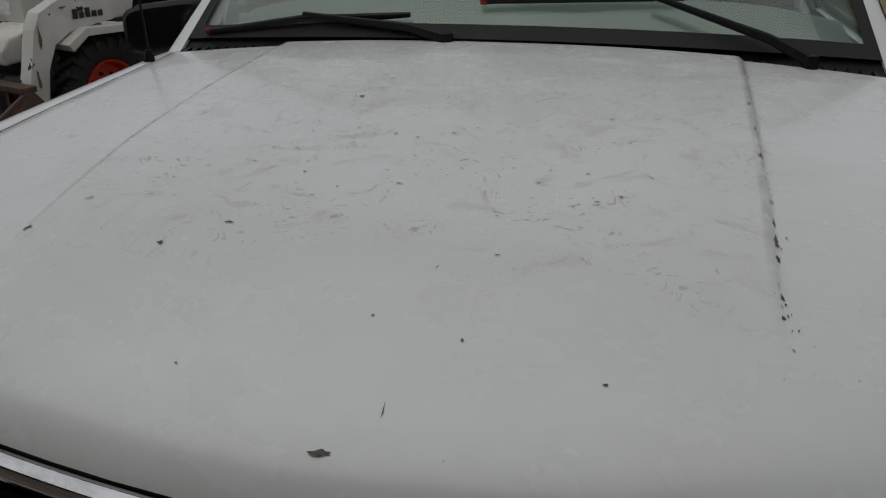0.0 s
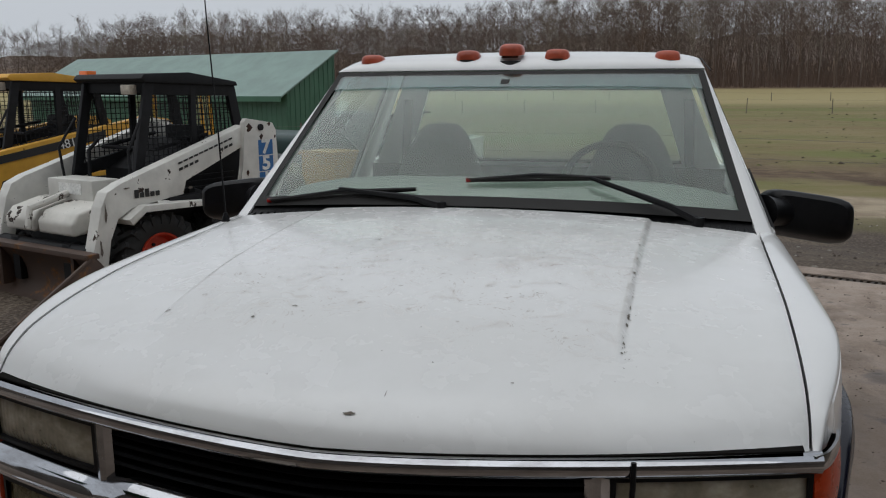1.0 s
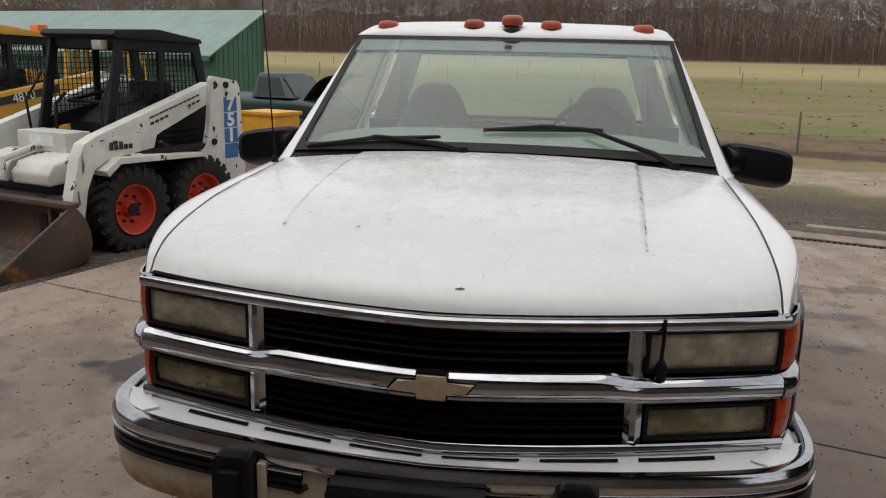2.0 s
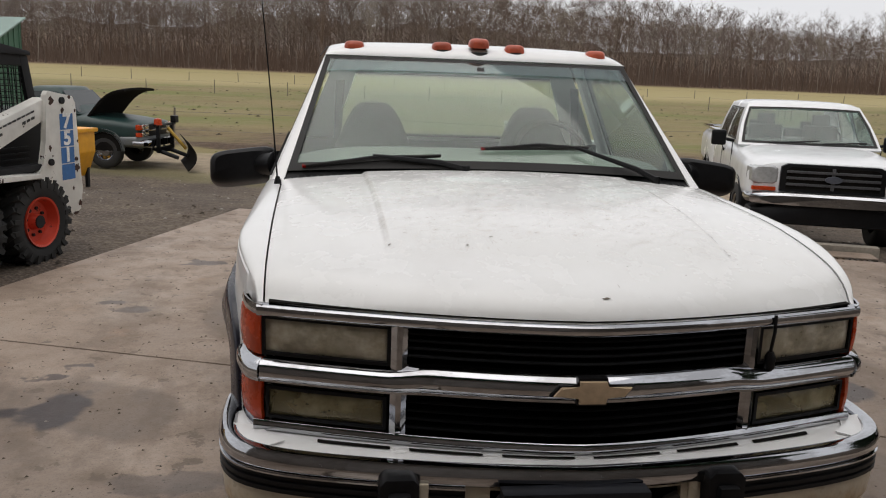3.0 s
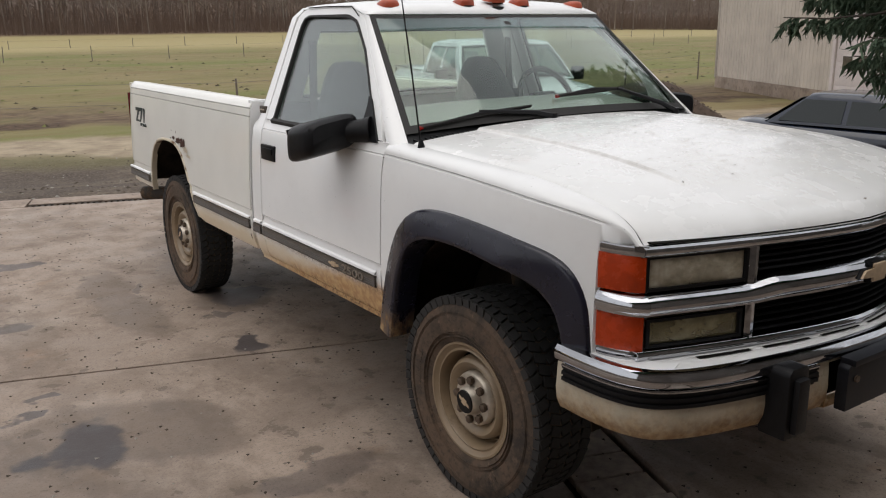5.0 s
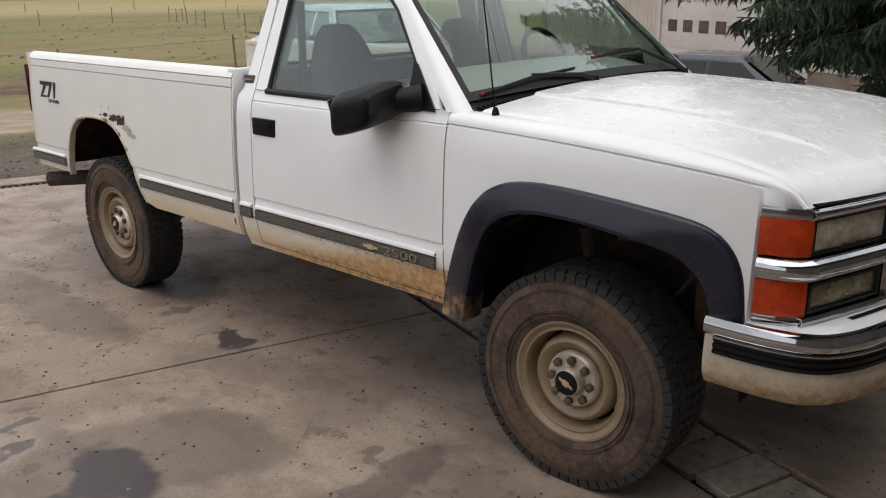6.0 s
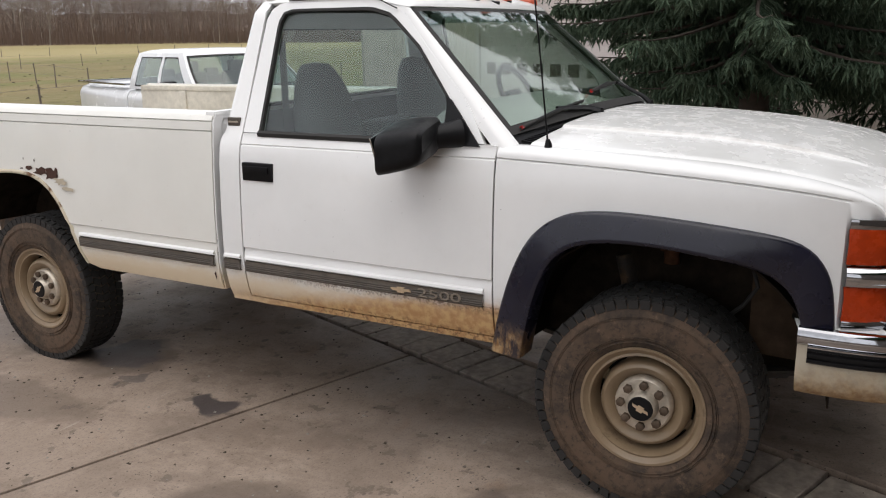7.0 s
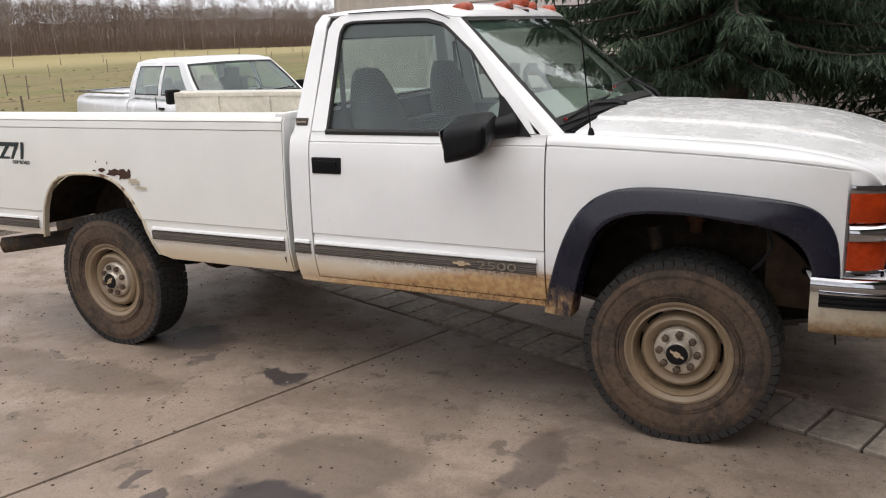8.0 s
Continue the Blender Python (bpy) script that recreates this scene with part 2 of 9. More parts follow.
def truck_paint(name, shade, shine, dirt=0.07):
    """White paint, dull with age, with road mud in ragged patches low on the body."""
    n = Nodes(name)
    z, y = n.axis(2), n.axis(1)
    base = n.mix(n.ramp(n.noise(3.0, 5), 0.3, 0.7), tuple(c * 0.955 for c in shade), shade)
    dust = n.ramp(n.noise(14.0, 6), 0.55, 0.8, 0.0, dirt)
    base = n.mix(dust, base, (0.52, 0.49, 0.43))
    low = n.math("ADD", z, n.math("MULTIPLY", n.math("SUBTRACT", n.noise(11.0, 6, 0.7, stretch=(1, 0.7, 1.5)), 0.5), 0.09))
    film = n.ramp(low, 0.62, 0.725, 0.78, 0.0)
    col = n.mix(film, base, (0.66, 0.515, 0.325))
    front = n.ramp(y, 0.55, 1.8, 0.125, 0.0)
    mud = n.math("MULTIPLY", n.ramp(n.math("SUBTRACT", low, front), 0.535, 0.635, 0.85, 0.0), n.ramp(y, 1.5, 2.2, 1.0, 0.15))
    col = n.mix(mud, col, n.mix(n.ramp(n.noise(30, 4), 0.35, 0.65), (0.40, 0.185, 0.048), (0.57, 0.345, 0.130)))
    fling = n.math("ADD", z, n.math("MULTIPLY", n.math("SUBTRACT", n.noise(16.0, 5, 0.7), 0.5), 0.05))
    splash = n.math("MULTIPLY", n.math("MULTIPLY", n.ramp(fling, 0.655, 0.695), n.ramp(z, 0.695, 0.70, 1.0, 0.0)), n.ramp(n.noise(75.0, 4, 0.7), 0.47, 0.58))
    foot = n.math("MULTIPLY", n.ramp(fling, 0.575, 0.60, 1.0, 0.0), n.ramp(n.noise(48.0, 5, 0.7), 0.48, 0.60))
    col = n.mix(n.math("MULTIPLY", n.math("MAXIMUM", splash, foot), n.ramp(y, 1.2, 1.75, 0.75, 0.12)), col, (0.135, 0.068, 0.030))
    specks = n.ramp(n.voronoi(38.0), 0.03, 0.10, 1.0, 0.0)
    gate = n.ramp(n.noise(5.0, 3), 0.54, 0.66)
    col = n.mix(n.math("MULTIPLY", n.math("MULTIPLY", specks, gate), 0.7), col, (0.12, 0.10, 0.09))
    n.bump(n.noise(45.0, 3), 0.015, 0.004)
    return n.set(col, n.math("ADD", n.ramp(n.noise(8.0), 0.3, 0.7, shine, shine + 0.03), n.math("MULTIPLY", film, 0.6)), 0.0, 0.3)


def hood_paint():
    """The same white paint, scuffed by claws and boots over the middle of the hood."""
    n = Nodes("scuffed_white_hood_paint")
    x, y = n.axis(0), n.axis(1)
    base = n.mix(n.ramp(n.noise(3.0, 5), 0.3, 0.7), (0.77, 0.77, 0.755), (0.84, 0.84, 0.835))
    inside = n.math("MULTIPLY", n.ramp(n.math("ABSOLUTE", x), 0.40, 0.66, 1.0, 0.0), n.math("MULTIPLY", n.ramp(y, -0.75, -0.45), n.ramp(y, 0.12, 0.3, 1.0, 0.25)))
    warp = n.node("ShaderNodeVectorMath")
    warp.operation = "ADD"
    wob = n.node("ShaderNodeTexNoise", Vector=n.pos, Scale=7.0, Detail=2.0)
    sc = n.node("ShaderNodeVectorMath")
    sc.operation = "SCALE"
    n.link(wob.outputs["Color"], sc.inputs[0])
    sc.inputs["Scale"].default_value = 0.35
    n.link(n.pos, warp.inputs[0])
    n.link(sc.outputs[0], warp.inputs[1])
    scuff = n.noise(17.0, 5, 0.62, vector=warp.outputs[0], stretch=(0.55, 1.5, 1))
    marks = n.math("MULTIPLY", n.ramp(scuff, 0.55, 0.63), inside)
    fine = n.math("MULTIPLY", n.ramp(n.noise(60.0, 4, 0.7, vector=warp.outputs[0], stretch=(0.4, 1.6, 1)), 0.57, 0.65), n.math("MULTIPLY", inside, n.ramp(n.noise(9.0, 2), 0.46, 0.58)))
    film = n.math("MULTIPLY", n.ramp(n.noise(6.0, 5), 0.45, 0.62, 0.0, 0.18), 1.0)
    col = n.mix(film, base, (0.55, 0.54, 0.51))
    col = n.mix(n.math("MULTIPLY", marks, 0.32), col, (0.42, 0.38, 0.34))
    col = n.mix(n.math("MULTIPLY", fine, 0.62), col, (0.30, 0.24, 0.20))
    # grey band along each crease: the crease's shading put into the colour
    ridge = n.math("SUBTRACT", n.math("ABSOLUTE", x), n.math("ADD", n.math("MULTIPLY", y, 0.0351), 0.5171))
    crease_shade = n.math("MULTIPLY", n.math("MULTIPLY", n.ramp(ridge, -0.004, 0.002), n.ramp(ridge, 0.012, 0.021, 1.0, 0.0)), n.ramp(y, -0.62, -0.42))
    col = n.mix(n.math("MULTIPLY", crease_shade, n.ramp(n.noise(22.0, 4), 0.35, 0.65, 0.20, 0.55)), col, (0.40, 0.375, 0.345))
    specks = n.ramp(n.voronoi(30.0), 0.0, 0.07, 1.0, 0.0)
    gate = n.ramp(n.noise(4.0, 3), 0.52, 0.62)
    col = n.mix(n.math("MULTIPLY", n.math("MULTIPLY", specks, gate), 0.75), col, (0.14, 0.12, 0.10))
    n.bump(n.math("ADD", n.noise(5.0, 2), n.math("MULTIPLY", marks, 0.25)), 0.05, 0.02)
    return n.set(col, n.math("ADD", n.ramp(n.noise(8.0), 0.3, 0.7, 0.20, 0.30), n.math("MULTIPLY", marks, 0.3)), 0.0, 0.3)


def chrome():
    n = Nodes("worn_dark_streaked_chrome")
    pit = n.ramp(n.noise(90.0, 4), 0.62, 0.78)
    col = n.mix(n.math("MULTIPLY", pit, 0.5), (0.50, 0.51, 0.535), (0.22, 0.20, 0.18))
    # broad dark streaks, painted in place of darker reflections; the pits above are wear
    col = n.mix(n.ramp(n.noise(5.0, 6, 0.7, stretch=(1, 1, 5)), 0.42, 0.62, 0.0, 0.55), col, (0.27, 0.265, 0.27))
    return n.set(col, n.math("ADD", n.ramp(n.noise(12.0, 4), 0.35, 0.7, 0.03, 0.12), n.math("MULTIPLY", pit, 0.3)), 1.0)


SPILLS = ((-2.06, 1.30, 0.21, 0.24, 0.92), (-1.0, 2.06, 0.11, 0.19, 0.88), (-2.22, 1.80, 0.09, 0.05, 0.75), (-2.14, 1.93, 0.06, 0.04, 0.7), (-3.0, 0.8, 0.5, 0.2, 0.7), (-0.70, 3.0, 0.22, 0.24, 0.75),
          (-1.84, 4.74, 0.15, 0.12, 0.7), (-2.3, 3.4, 0.13, 0.10, 0.65), (-1.0, 2.66, 0.10, 0.05, 0.6), (-1.2, 3.55, 0.05, 0.10, 0.5),
          (2.3, 1.5, 0.26, 0.16, 0.75), (1.9, 2.5, 0.2, 0.1, 0.7), (2.6, 4.0, 0.5, 0.12, 0.5), (2.1, 3.2, 0.35, 0.12, 0.6), (-1.35, 0.5, 0.24, 0.14, 0.5), (-2.1, 3.2, 0.18, 0.1, 0.6))


# moist stains by the spills and wheel track, and broader patches of darker slab
DAMP_AND_DARK = ((-1.72, 1.22, 0.30, 0.34, 0.62), (-2.08, 1.38, 0.36, 0.40, 0.55), (-1.40, 3.35, 0.17, 0.95, 0.50), (-0.72, 2.9, 0.34, 0.24, 0.6), (-0.6, 4.6, 0.3, 0.6, 0.4), (-0.9, 1.1, 0.5, 0.25, 0.3), (1.6, 0.7, 0.6, 0.9, 0.68), (1.8, 2.0, 0.5, 0.9, 0.55), (2.4, 1.6, 0.6, 0.9, 0.45), (-2.65, 0.8, 0.85, 1.1, 0.45), (1.6, -0.9, 0.5, 0.6, 0.4), (-1.7, 0.25, 0.45, 0.4, 0.35), (-2.3, -0.7, 0.7, 0.4, 0.35))


def concrete():
    """A broom-finished slab with moist stains, broad darker patches, oil spots, tyre dirt and grit."""
    n = Nodes("stained_concrete")
    big, mid, fine = n.noise(0.55, 5, 0.62), n.noise(3.2, 6, 0.65), n.noise(45.0, 4, 0.7)
    col = n.mix(n.ramp(big, 0.32, 0.68), (0.260, 0.200, 0.156), (0.357, 0.281, 0.224))
    col = n.mix(n.ramp(mid, 0.46, 0.66, 0.0, 0.34), col, (0.139, 0.103, 0.077))
    col = n.mix(n.ramp(n.noise(1.3, 6, 0.6, stretch=(1.5, 0.7, 1)), 0.54, 0.62, 0.0, 0.36), col, (0.126, 0.093, 0.072))
    col = n.mix(n.ramp(n.noise(0.9, 5, 0.55, stretch=(1.2, 0.6, 1)), 0.55, 0.72, 0.0, 0.55), col, (0.350, 0.296, 0.249))
    col = n.mix(n.ramp(n.noise(6.5, 6, 0.62), 0.610, 0.635, 0.0, 0.50), col, (0.081, 0.063, 0.051))
    spots = n.math("MULTIPLY", n.ramp(n.voronoi(3.4, stretch=(1.0, 1.5, 1.0)), 0.07, 0.13, 1.0, 0.0), n.ramp(n.noise(0.8, 2), 0.42, 0.52))
    col = n.mix(n.math("MULTIPLY", spots, 0.62), col, (0.069, 0.056, 0.047))
    drips = n.math("MULTIPLY", n.ramp(n.voronoi(11.0, stretch=(1.0, 1.4, 1.0)), 0.07, 0.15, 1.0, 0.0), n.ramp(n.noise(2.2, 3), 0.47, 0.56))
    col = n.mix(n.math("MULTIPLY", drips, 0.72), col, (0.045, 0.035, 0.031))
    col = n.mix(n.ramp(n.noise(30.0, 6, 0.8), 0.45, 0.68, 0.0, 0.26), col, (0.114, 0.089, 0.072))
    specks = n.math("MULTIPLY", n.ramp(n.voronoi(42.0), 0.10, 0.20, 1.0, 0.0), n.ramp(n.noise(4.0, 3), 0.5, 0.58))
    col = n.mix(n.math("MULTIPLY", specks, 0.8), col, (0.037, 0.030, 0.026))
    scratch = n.math("MULTIPLY", n.ramp(n.noise(26.0, 3, 0.5, stretch=(0.12, 1.6, 1)), 0.66, 0.70), n.ramp(n.noise(1.1, 2), 0.52, 0.6))
    col = n.mix(n.math("MULTIPLY", scratch, 0.5), col, (0.383, 0.331, 0.288))
    fleck = n.math("MULTIPLY", n.ramp(n.voronoi(30.0, stretch=(1.0, 1.3, 1.0)), 0.04, 0.11, 1.0, 0.0), n.ramp(n.noise(3.3, 3), 0.52, 0.6))
    col = n.mix(n.math("MULTIPLY", fleck, 0.6), col, (0.383, 0.339, 0.304))
    rust = n.ramp(n.noise(2.3, 5, 0.6, stretch=(0.9, 1.4, 1)), 0.60, 0.74, 0.0, 0.42)
    col = n.mix(rust, col, (0.268, 0.158, 0.089))
    wob = n.node("ShaderNodeTexNoise", Vector=n.pos, Scale=3.5, Detail=4.0)
    col = n.mix(n.ramp(n.noise(2.1, 7, 0.7, stretch=(1.0, 0.55, 1)), 0.50, 0.60, 0.0, 0.42), col, (0.152, 0.111, 0.082))
    col = n.mix(n.ramp(n.noise(85.0, 3, 0.7), 0.52, 0.66, 0.0, 0.35), col, (0.086, 0.067, 0.053))
    x = n.math("ADD", n.axis(0), n.math("MULTIPLY", n.math("SUBTRACT", n.axis(0, wob.outputs["Color"]), 0.5), 0.5))
    y = n.math("ADD", n.axis(1), n.math("MULTIPLY", n.math("SUBTRACT", n.axis(1, wob.outputs["Color"]), 0.5), 0.5))
    damp_and_dark = None
    for px, py, rx, ry, depth in DAMP_AND_DARK:
        d = n.math("ADD", n.math("POWER", n.math("DIVIDE", n.math("SUBTRACT", x, px), rx), 2.0), n.math("POWER", n.math("DIVIDE", n.math("SUBTRACT", y, py), ry), 2.0))
        f = n.ramp(d, 0.45, 1.25, depth, 0.0)
        damp_and_dark = f if damp_and_dark is None else n.math("MAXIMUM", damp_and_dark, f)
    col = n.mix(damp_and_dark, col, n.mix(n.ramp(mid, 0.35, 0.65), (0.084, 0.063, 0.049), (0.131, 0.098, 0.075)))
    wet = None
    for px, py, rx, ry, depth in SPILLS:
        d = n.math("ADD", n.math("POWER", n.math("DIVIDE", n.math("SUBTRACT", x, px), rx), 2.0), n.math("POWER", n.math("DIVIDE", n.math("SUBTRACT", y, py), ry), 2.0))
        f = n.ramp(d, 0.55, 1.15, depth, 0.0)
        wet = f if wet is None else n.math("MAXIMUM", wet, f)
    col = n.mix(wet, col, n.mix(n.ramp(mid, 0.35, 0.65), (0.037, 0.031, 0.033), (0.059, 0.049, 0.050)))
    n.bump(n.math("ADD", n.math("MULTIPLY", fine, 0.6), n.math("MULTIPLY", mid, 0.5)), 0.22, 0.008)
    return n.set(col, n.math("SUBTRACT", n.ramp(mid, 0.3, 0.7, 0.50, 0.78), n.math("MULTIPLY", wet, 0.16)), 0.0, 0.0, 0.38)


SLAB_TURN = -18.5
SU, SV = Vector((math.cos(radians(SLAB_TURN)), math.sin(radians(SLAB_TURN)), 0)), Vector((-math.sin(radians(SLAB_TURN)), math.cos(radians(SLAB_TURN)), 0))


def uv(u, v, z=0.0):
    """A place on the yard, along and across the slab's joints."""
    p = SU * u + SV * v
    return (p.x, p.y, z)


def earth():
    """Gravel yard, a pale track, mud along the fence, pasture, and leaf litter under the woods."""
    n = Nodes("farm_ground")
    dot = n.node("ShaderNodeVectorMath")
    dot.operation = "DOT_PRODUCT"
    n.link(n.pos, dot.inputs[0])
    dot.inputs[1].default_value = SV
    v = n.math("ADD", dot.outputs["Value"], n.math("MULTIPLY", n.math("SUBTRACT", n.noise(0.35, 5, 0.6), 0.5), 3.0))
    stone = n.voronoi(26.0)
    gravel = n.mix(n.ramp(stone, 0.1, 0.6), (0.165, 0.13, 0.102), (0.064, 0.05, 0.04))
    gravel = n.mix(n.ramp(n.noise(0.9, 5), 0.42, 0.62), gravel, n.mix(n.ramp(n.noise(18, 4), 0.35, 0.65), (0.075, 0.055, 0.04), (0.16, 0.13, 0.10)))
    track = n.mix(n.ramp(n.noise(1.6, 7, 0.65), 0.3, 0.7), (0.235, 0.185, 0.13), (0.37, 0.305, 0.215))
    mud = n.mix(n.ramp(n.noise(2.0, 6), 0.3, 0.7), (0.085, 0.055, 0.035), (0.17, 0.125, 0.075))
    grass = n.mix(n.ramp(n.noise(0.12, 4), 0.35, 0.65), (0.152, 0.137, 0.05), (0.212, 0.172, 0.08))
    grass = n.mix(n.ramp(n.noise(1.1, 6, 0.7, stretch=(0.35, 1.2, 1)), 0.35, 0.7), grass, (0.215, 0.175, 0.092))
    grass = n.mix(n.ramp(n.noise(0.07, 5, 0.65, stretch=(0.5, 1.4, 1)), 0.48, 0.62, 0.0, 0.8), grass, (0.135, 0.152, 0.043))
    grass = n.mix(n.ramp(n.noise(0.16, 6, 0.7, stretch=(0.5, 1.5, 1)), 0.52, 0.64, 0.0, 0.6), grass, (0.185, 0.125, 0.066))
    grass = n.mix(n.ramp(n.noise(0.9, 6, 0.75), 0.56, 0.68, 0.0, 0.75), grass, (0.075, 0.062, 0.032))
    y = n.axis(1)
    # grass turns paler and yellower between y = 85 and 120
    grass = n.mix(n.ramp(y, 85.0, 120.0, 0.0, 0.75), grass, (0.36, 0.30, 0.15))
    col = n.mix(n.ramp(v, 13.6, 14.9), gravel, track)
    col = n.mix(n.math("MULTIPLY", n.ramp(v, 12.6, 13.6), n.math("MULTIPLY", n.ramp(v, 14.2, 14.9, 1.0, 0.0), 0.6)), col, (0.14, 0.125, 0.055))
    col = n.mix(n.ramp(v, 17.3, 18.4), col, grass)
    band = n.math("MULTIPLY", n.ramp(v, 20.0, 21.5), n.ramp(v, 25.0, 30.0, 1.0, 0.0))
    col = n.mix(n.math("MULTIPLY", band, n.ramp(n.noise(0.25, 3), 0.36, 0.56, 0.4, 1.0)), col, mud)
    strip = n.math("MULTIPLY", n.ramp(v, 19.9, 20.7), n.ramp(v, 21.6, 22.8, 1.0, 0.0))
    col = n.mix(n.math("MULTIPLY", strip, n.ramp(n.noise(0.18, 3), 0.40, 0.50, 0.15, 0.95)), col, n.mix(n.ramp(n.noise(5.0, 5), 0.35, 0.65), (0.045, 0.028, 0.018), (0.10, 0.062, 0.040)))
    col = n.mix(n.ramp(y, 192.0, 200.0), col, (0.13, 0.085, 0.055))
    n.bump(n.math("ADD", n.math("MULTIPLY", stone, 0.7), n.noise(9.0, 5)), 0.6, 0.03)
    return n.set(col, 0.9, 0.0, 0.0, 0.25)


def siding(name, color, rough=0.45):
    n = Nodes(name)
    f = n.noise(1.2, 5, vector=n.local())
    streak = n.noise(6.0, 4, vector=n.local(), stretch=(6, 6, 0.3))
    col = n.mix(n.ramp(f, 0.3, 0.7), tuple(c * 0.88 for c in color), tuple(min(1, c * 1.08) for c in color))
    col = n.mix(n.ramp(streak, 0.55, 0.75, 0.0, 0.3), col, tuple(c * 0.6 for c in color))
    return n.set(col, rough)


def tyre_side():
    n = Nodes("muddy_tyre_sidewall")
    v = n.local()
    f = n.noise(11.0, 6, 0.65, vector=v)
    col = n.mix(n.ramp(f, 0.30, 0.62), (0.036, 0.029, 0.024), (0.100, 0.070, 0.050))
    col = n.mix(n.ramp(n.noise(3.0, 3, vector=v), 0.4, 0.7, 0.0, 0.5), col, (0.135, 0.086, 0.056))
    col = n.mix(n.ramp(n.noise(38.0, 6, 0.75, vector=v), 0.47, 0.66, 0.0, 0.65), col, (0.026, 0.022, 0.020))
    col = n.mix(n.ramp(n.noise(26.0, 5, 0.7, vector=v), 0.57, 0.68, 0.0, 0.5), col, (0.19, 0.13, 0.088))
    n.bump(n.noise(90, 3, vector=v), 0.25, 0.003)
    return n.set(col, 0.85, 0.0, 0.0, 0.3)


def rusty(name, base, rust=(0.16, 0.06, 0.025), lo=0.52, hi=0.6, rough=0.5, scale=5.0, metal=0.0):
    """Paint or steel broken by patches of rust."""
    n = Nodes(name)
    v = n.local()
    f = n.noise(scale, 7, 0.68, vector=v)
    r = n.mix(n.ramp(n.noise(scale * 6, 4, vector=v), 0.35, 0.65), rust, tuple(c * 0.45 for c in rust))
    b = n.mix(n.ramp(n.noise(scale * 0.5, 4, vector=v), 0.3, 0.7), tuple(c * 0.85 for c in base), tuple(min(1, c * 1.1) for c in base))
    m = n.ramp(f, lo, hi)
    n.bump(n.math("SUBTRACT", n.noise(40, 3, vector=v), m), 0.25, 0.004)
    return n.set(n.mix(m, b, r), n.ramp(f, lo, hi, rough, 0.85), metal)


PAINT = truck_paint("white_truck_paint", (0.84, 0.84, 0.835), 0.16)
BED_PAINT = truck_paint("creamy_white_bed_paint", (0.80, 0.79, 0.745), 0.24, 0.02)
HOOD_PAINT = hood_paint()
CHROME = chrome()
CONCRETE = concrete()
EARTH = earth()
BLACK = plain("black_plastic", (0.0065, 0.0065, 0.0075), 0.42, grain=40, vary=0.35, spec=0.2)
RUBBER = plain("black_rubber", (0.018, 0.017, 0.016), 0.75, grain=50, vary=0.4)
SHOULDER = plain("dusty_tread_shoulder", (0.020, 0.018, 0.017), 0.85, grain=25, vary=0.5)
TREAD = plain("dusty_tread_rubber", (0.016, 0.0155, 0.015), 0.85, grain=25, vary=0.5)
TYRE = tyre_side()
# also colours the sheets that stand in for shade in arches, rims and gaps
DARK = plain("dark_underbody_and_shade", (0.009, 0.008, 0.007), 0.95, grain=20, vary=0.5, spec=0.08)
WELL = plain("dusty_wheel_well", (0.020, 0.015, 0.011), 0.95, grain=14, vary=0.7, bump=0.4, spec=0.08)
MUDDY_STEEL = rusty("muddy_chassis_steel", (0.035, 0.029, 0.024), (0.10, 0.06, 0.032), 0.45, 0.6, 0.8, 9)
RIM = rusty("dusty_beige_steel_rim", (0.235, 0.170, 0.106), (0.085, 0.052, 0.030), 0.58, 0.80, 0.36, 9)
CAP = plain("dull_silver_cap", (0.52, 0.46, 0.38), 0.40, 0.45, 30, 0.3)
NUT = plain("worn_steel_nut", (0.10, 0.070, 0.048), 0.55, 0.4, 60, 0.4)
SEAT = plain("dark_grey_seat_cloth", (0.075, 0.078, 0.085), 0.9, grain=120, vary=0.2, bump=0.3)
TRIM_GREY = plain("grey_interior_plastic", (0.12, 0.12, 0.125), 0.7, grain=60, vary=0.15)
DASH = plain("pale_grey_dashboard", (0.27, 0.28, 0.265), 0.7, grain=60, vary=0.12)
AMBER = plain("amber_lens", (0.44, 0.042, 0.005), 0.28, grain=30, vary=0.25, bump=0.1, spec=0.35)
ROOF_AMBER = plain("faded_amber_lens", (0.40, 0.075, 0.035), 0.35, grain=30, vary=0.3, bump=0.1)
RED_LENS = plain("red_lens", (0.35, 0.012, 0.01), 0.2, grain=30, vary=0.2, coat=0.5)
TAIL_LENS = plain("dark_red_lens", (0.10, 0.008, 0.008), 0.25, grain=30, vary=0.3)
LAMP = plain("silver_reflector", (0.78, 0.75, 0.68), 0.22, 0.85, 24, 0.3)
DULL_LAMP = plain("dull_lamp_liner", (0.27, 0.225, 0.125), 0.4, 0.3, 24, 0.25)
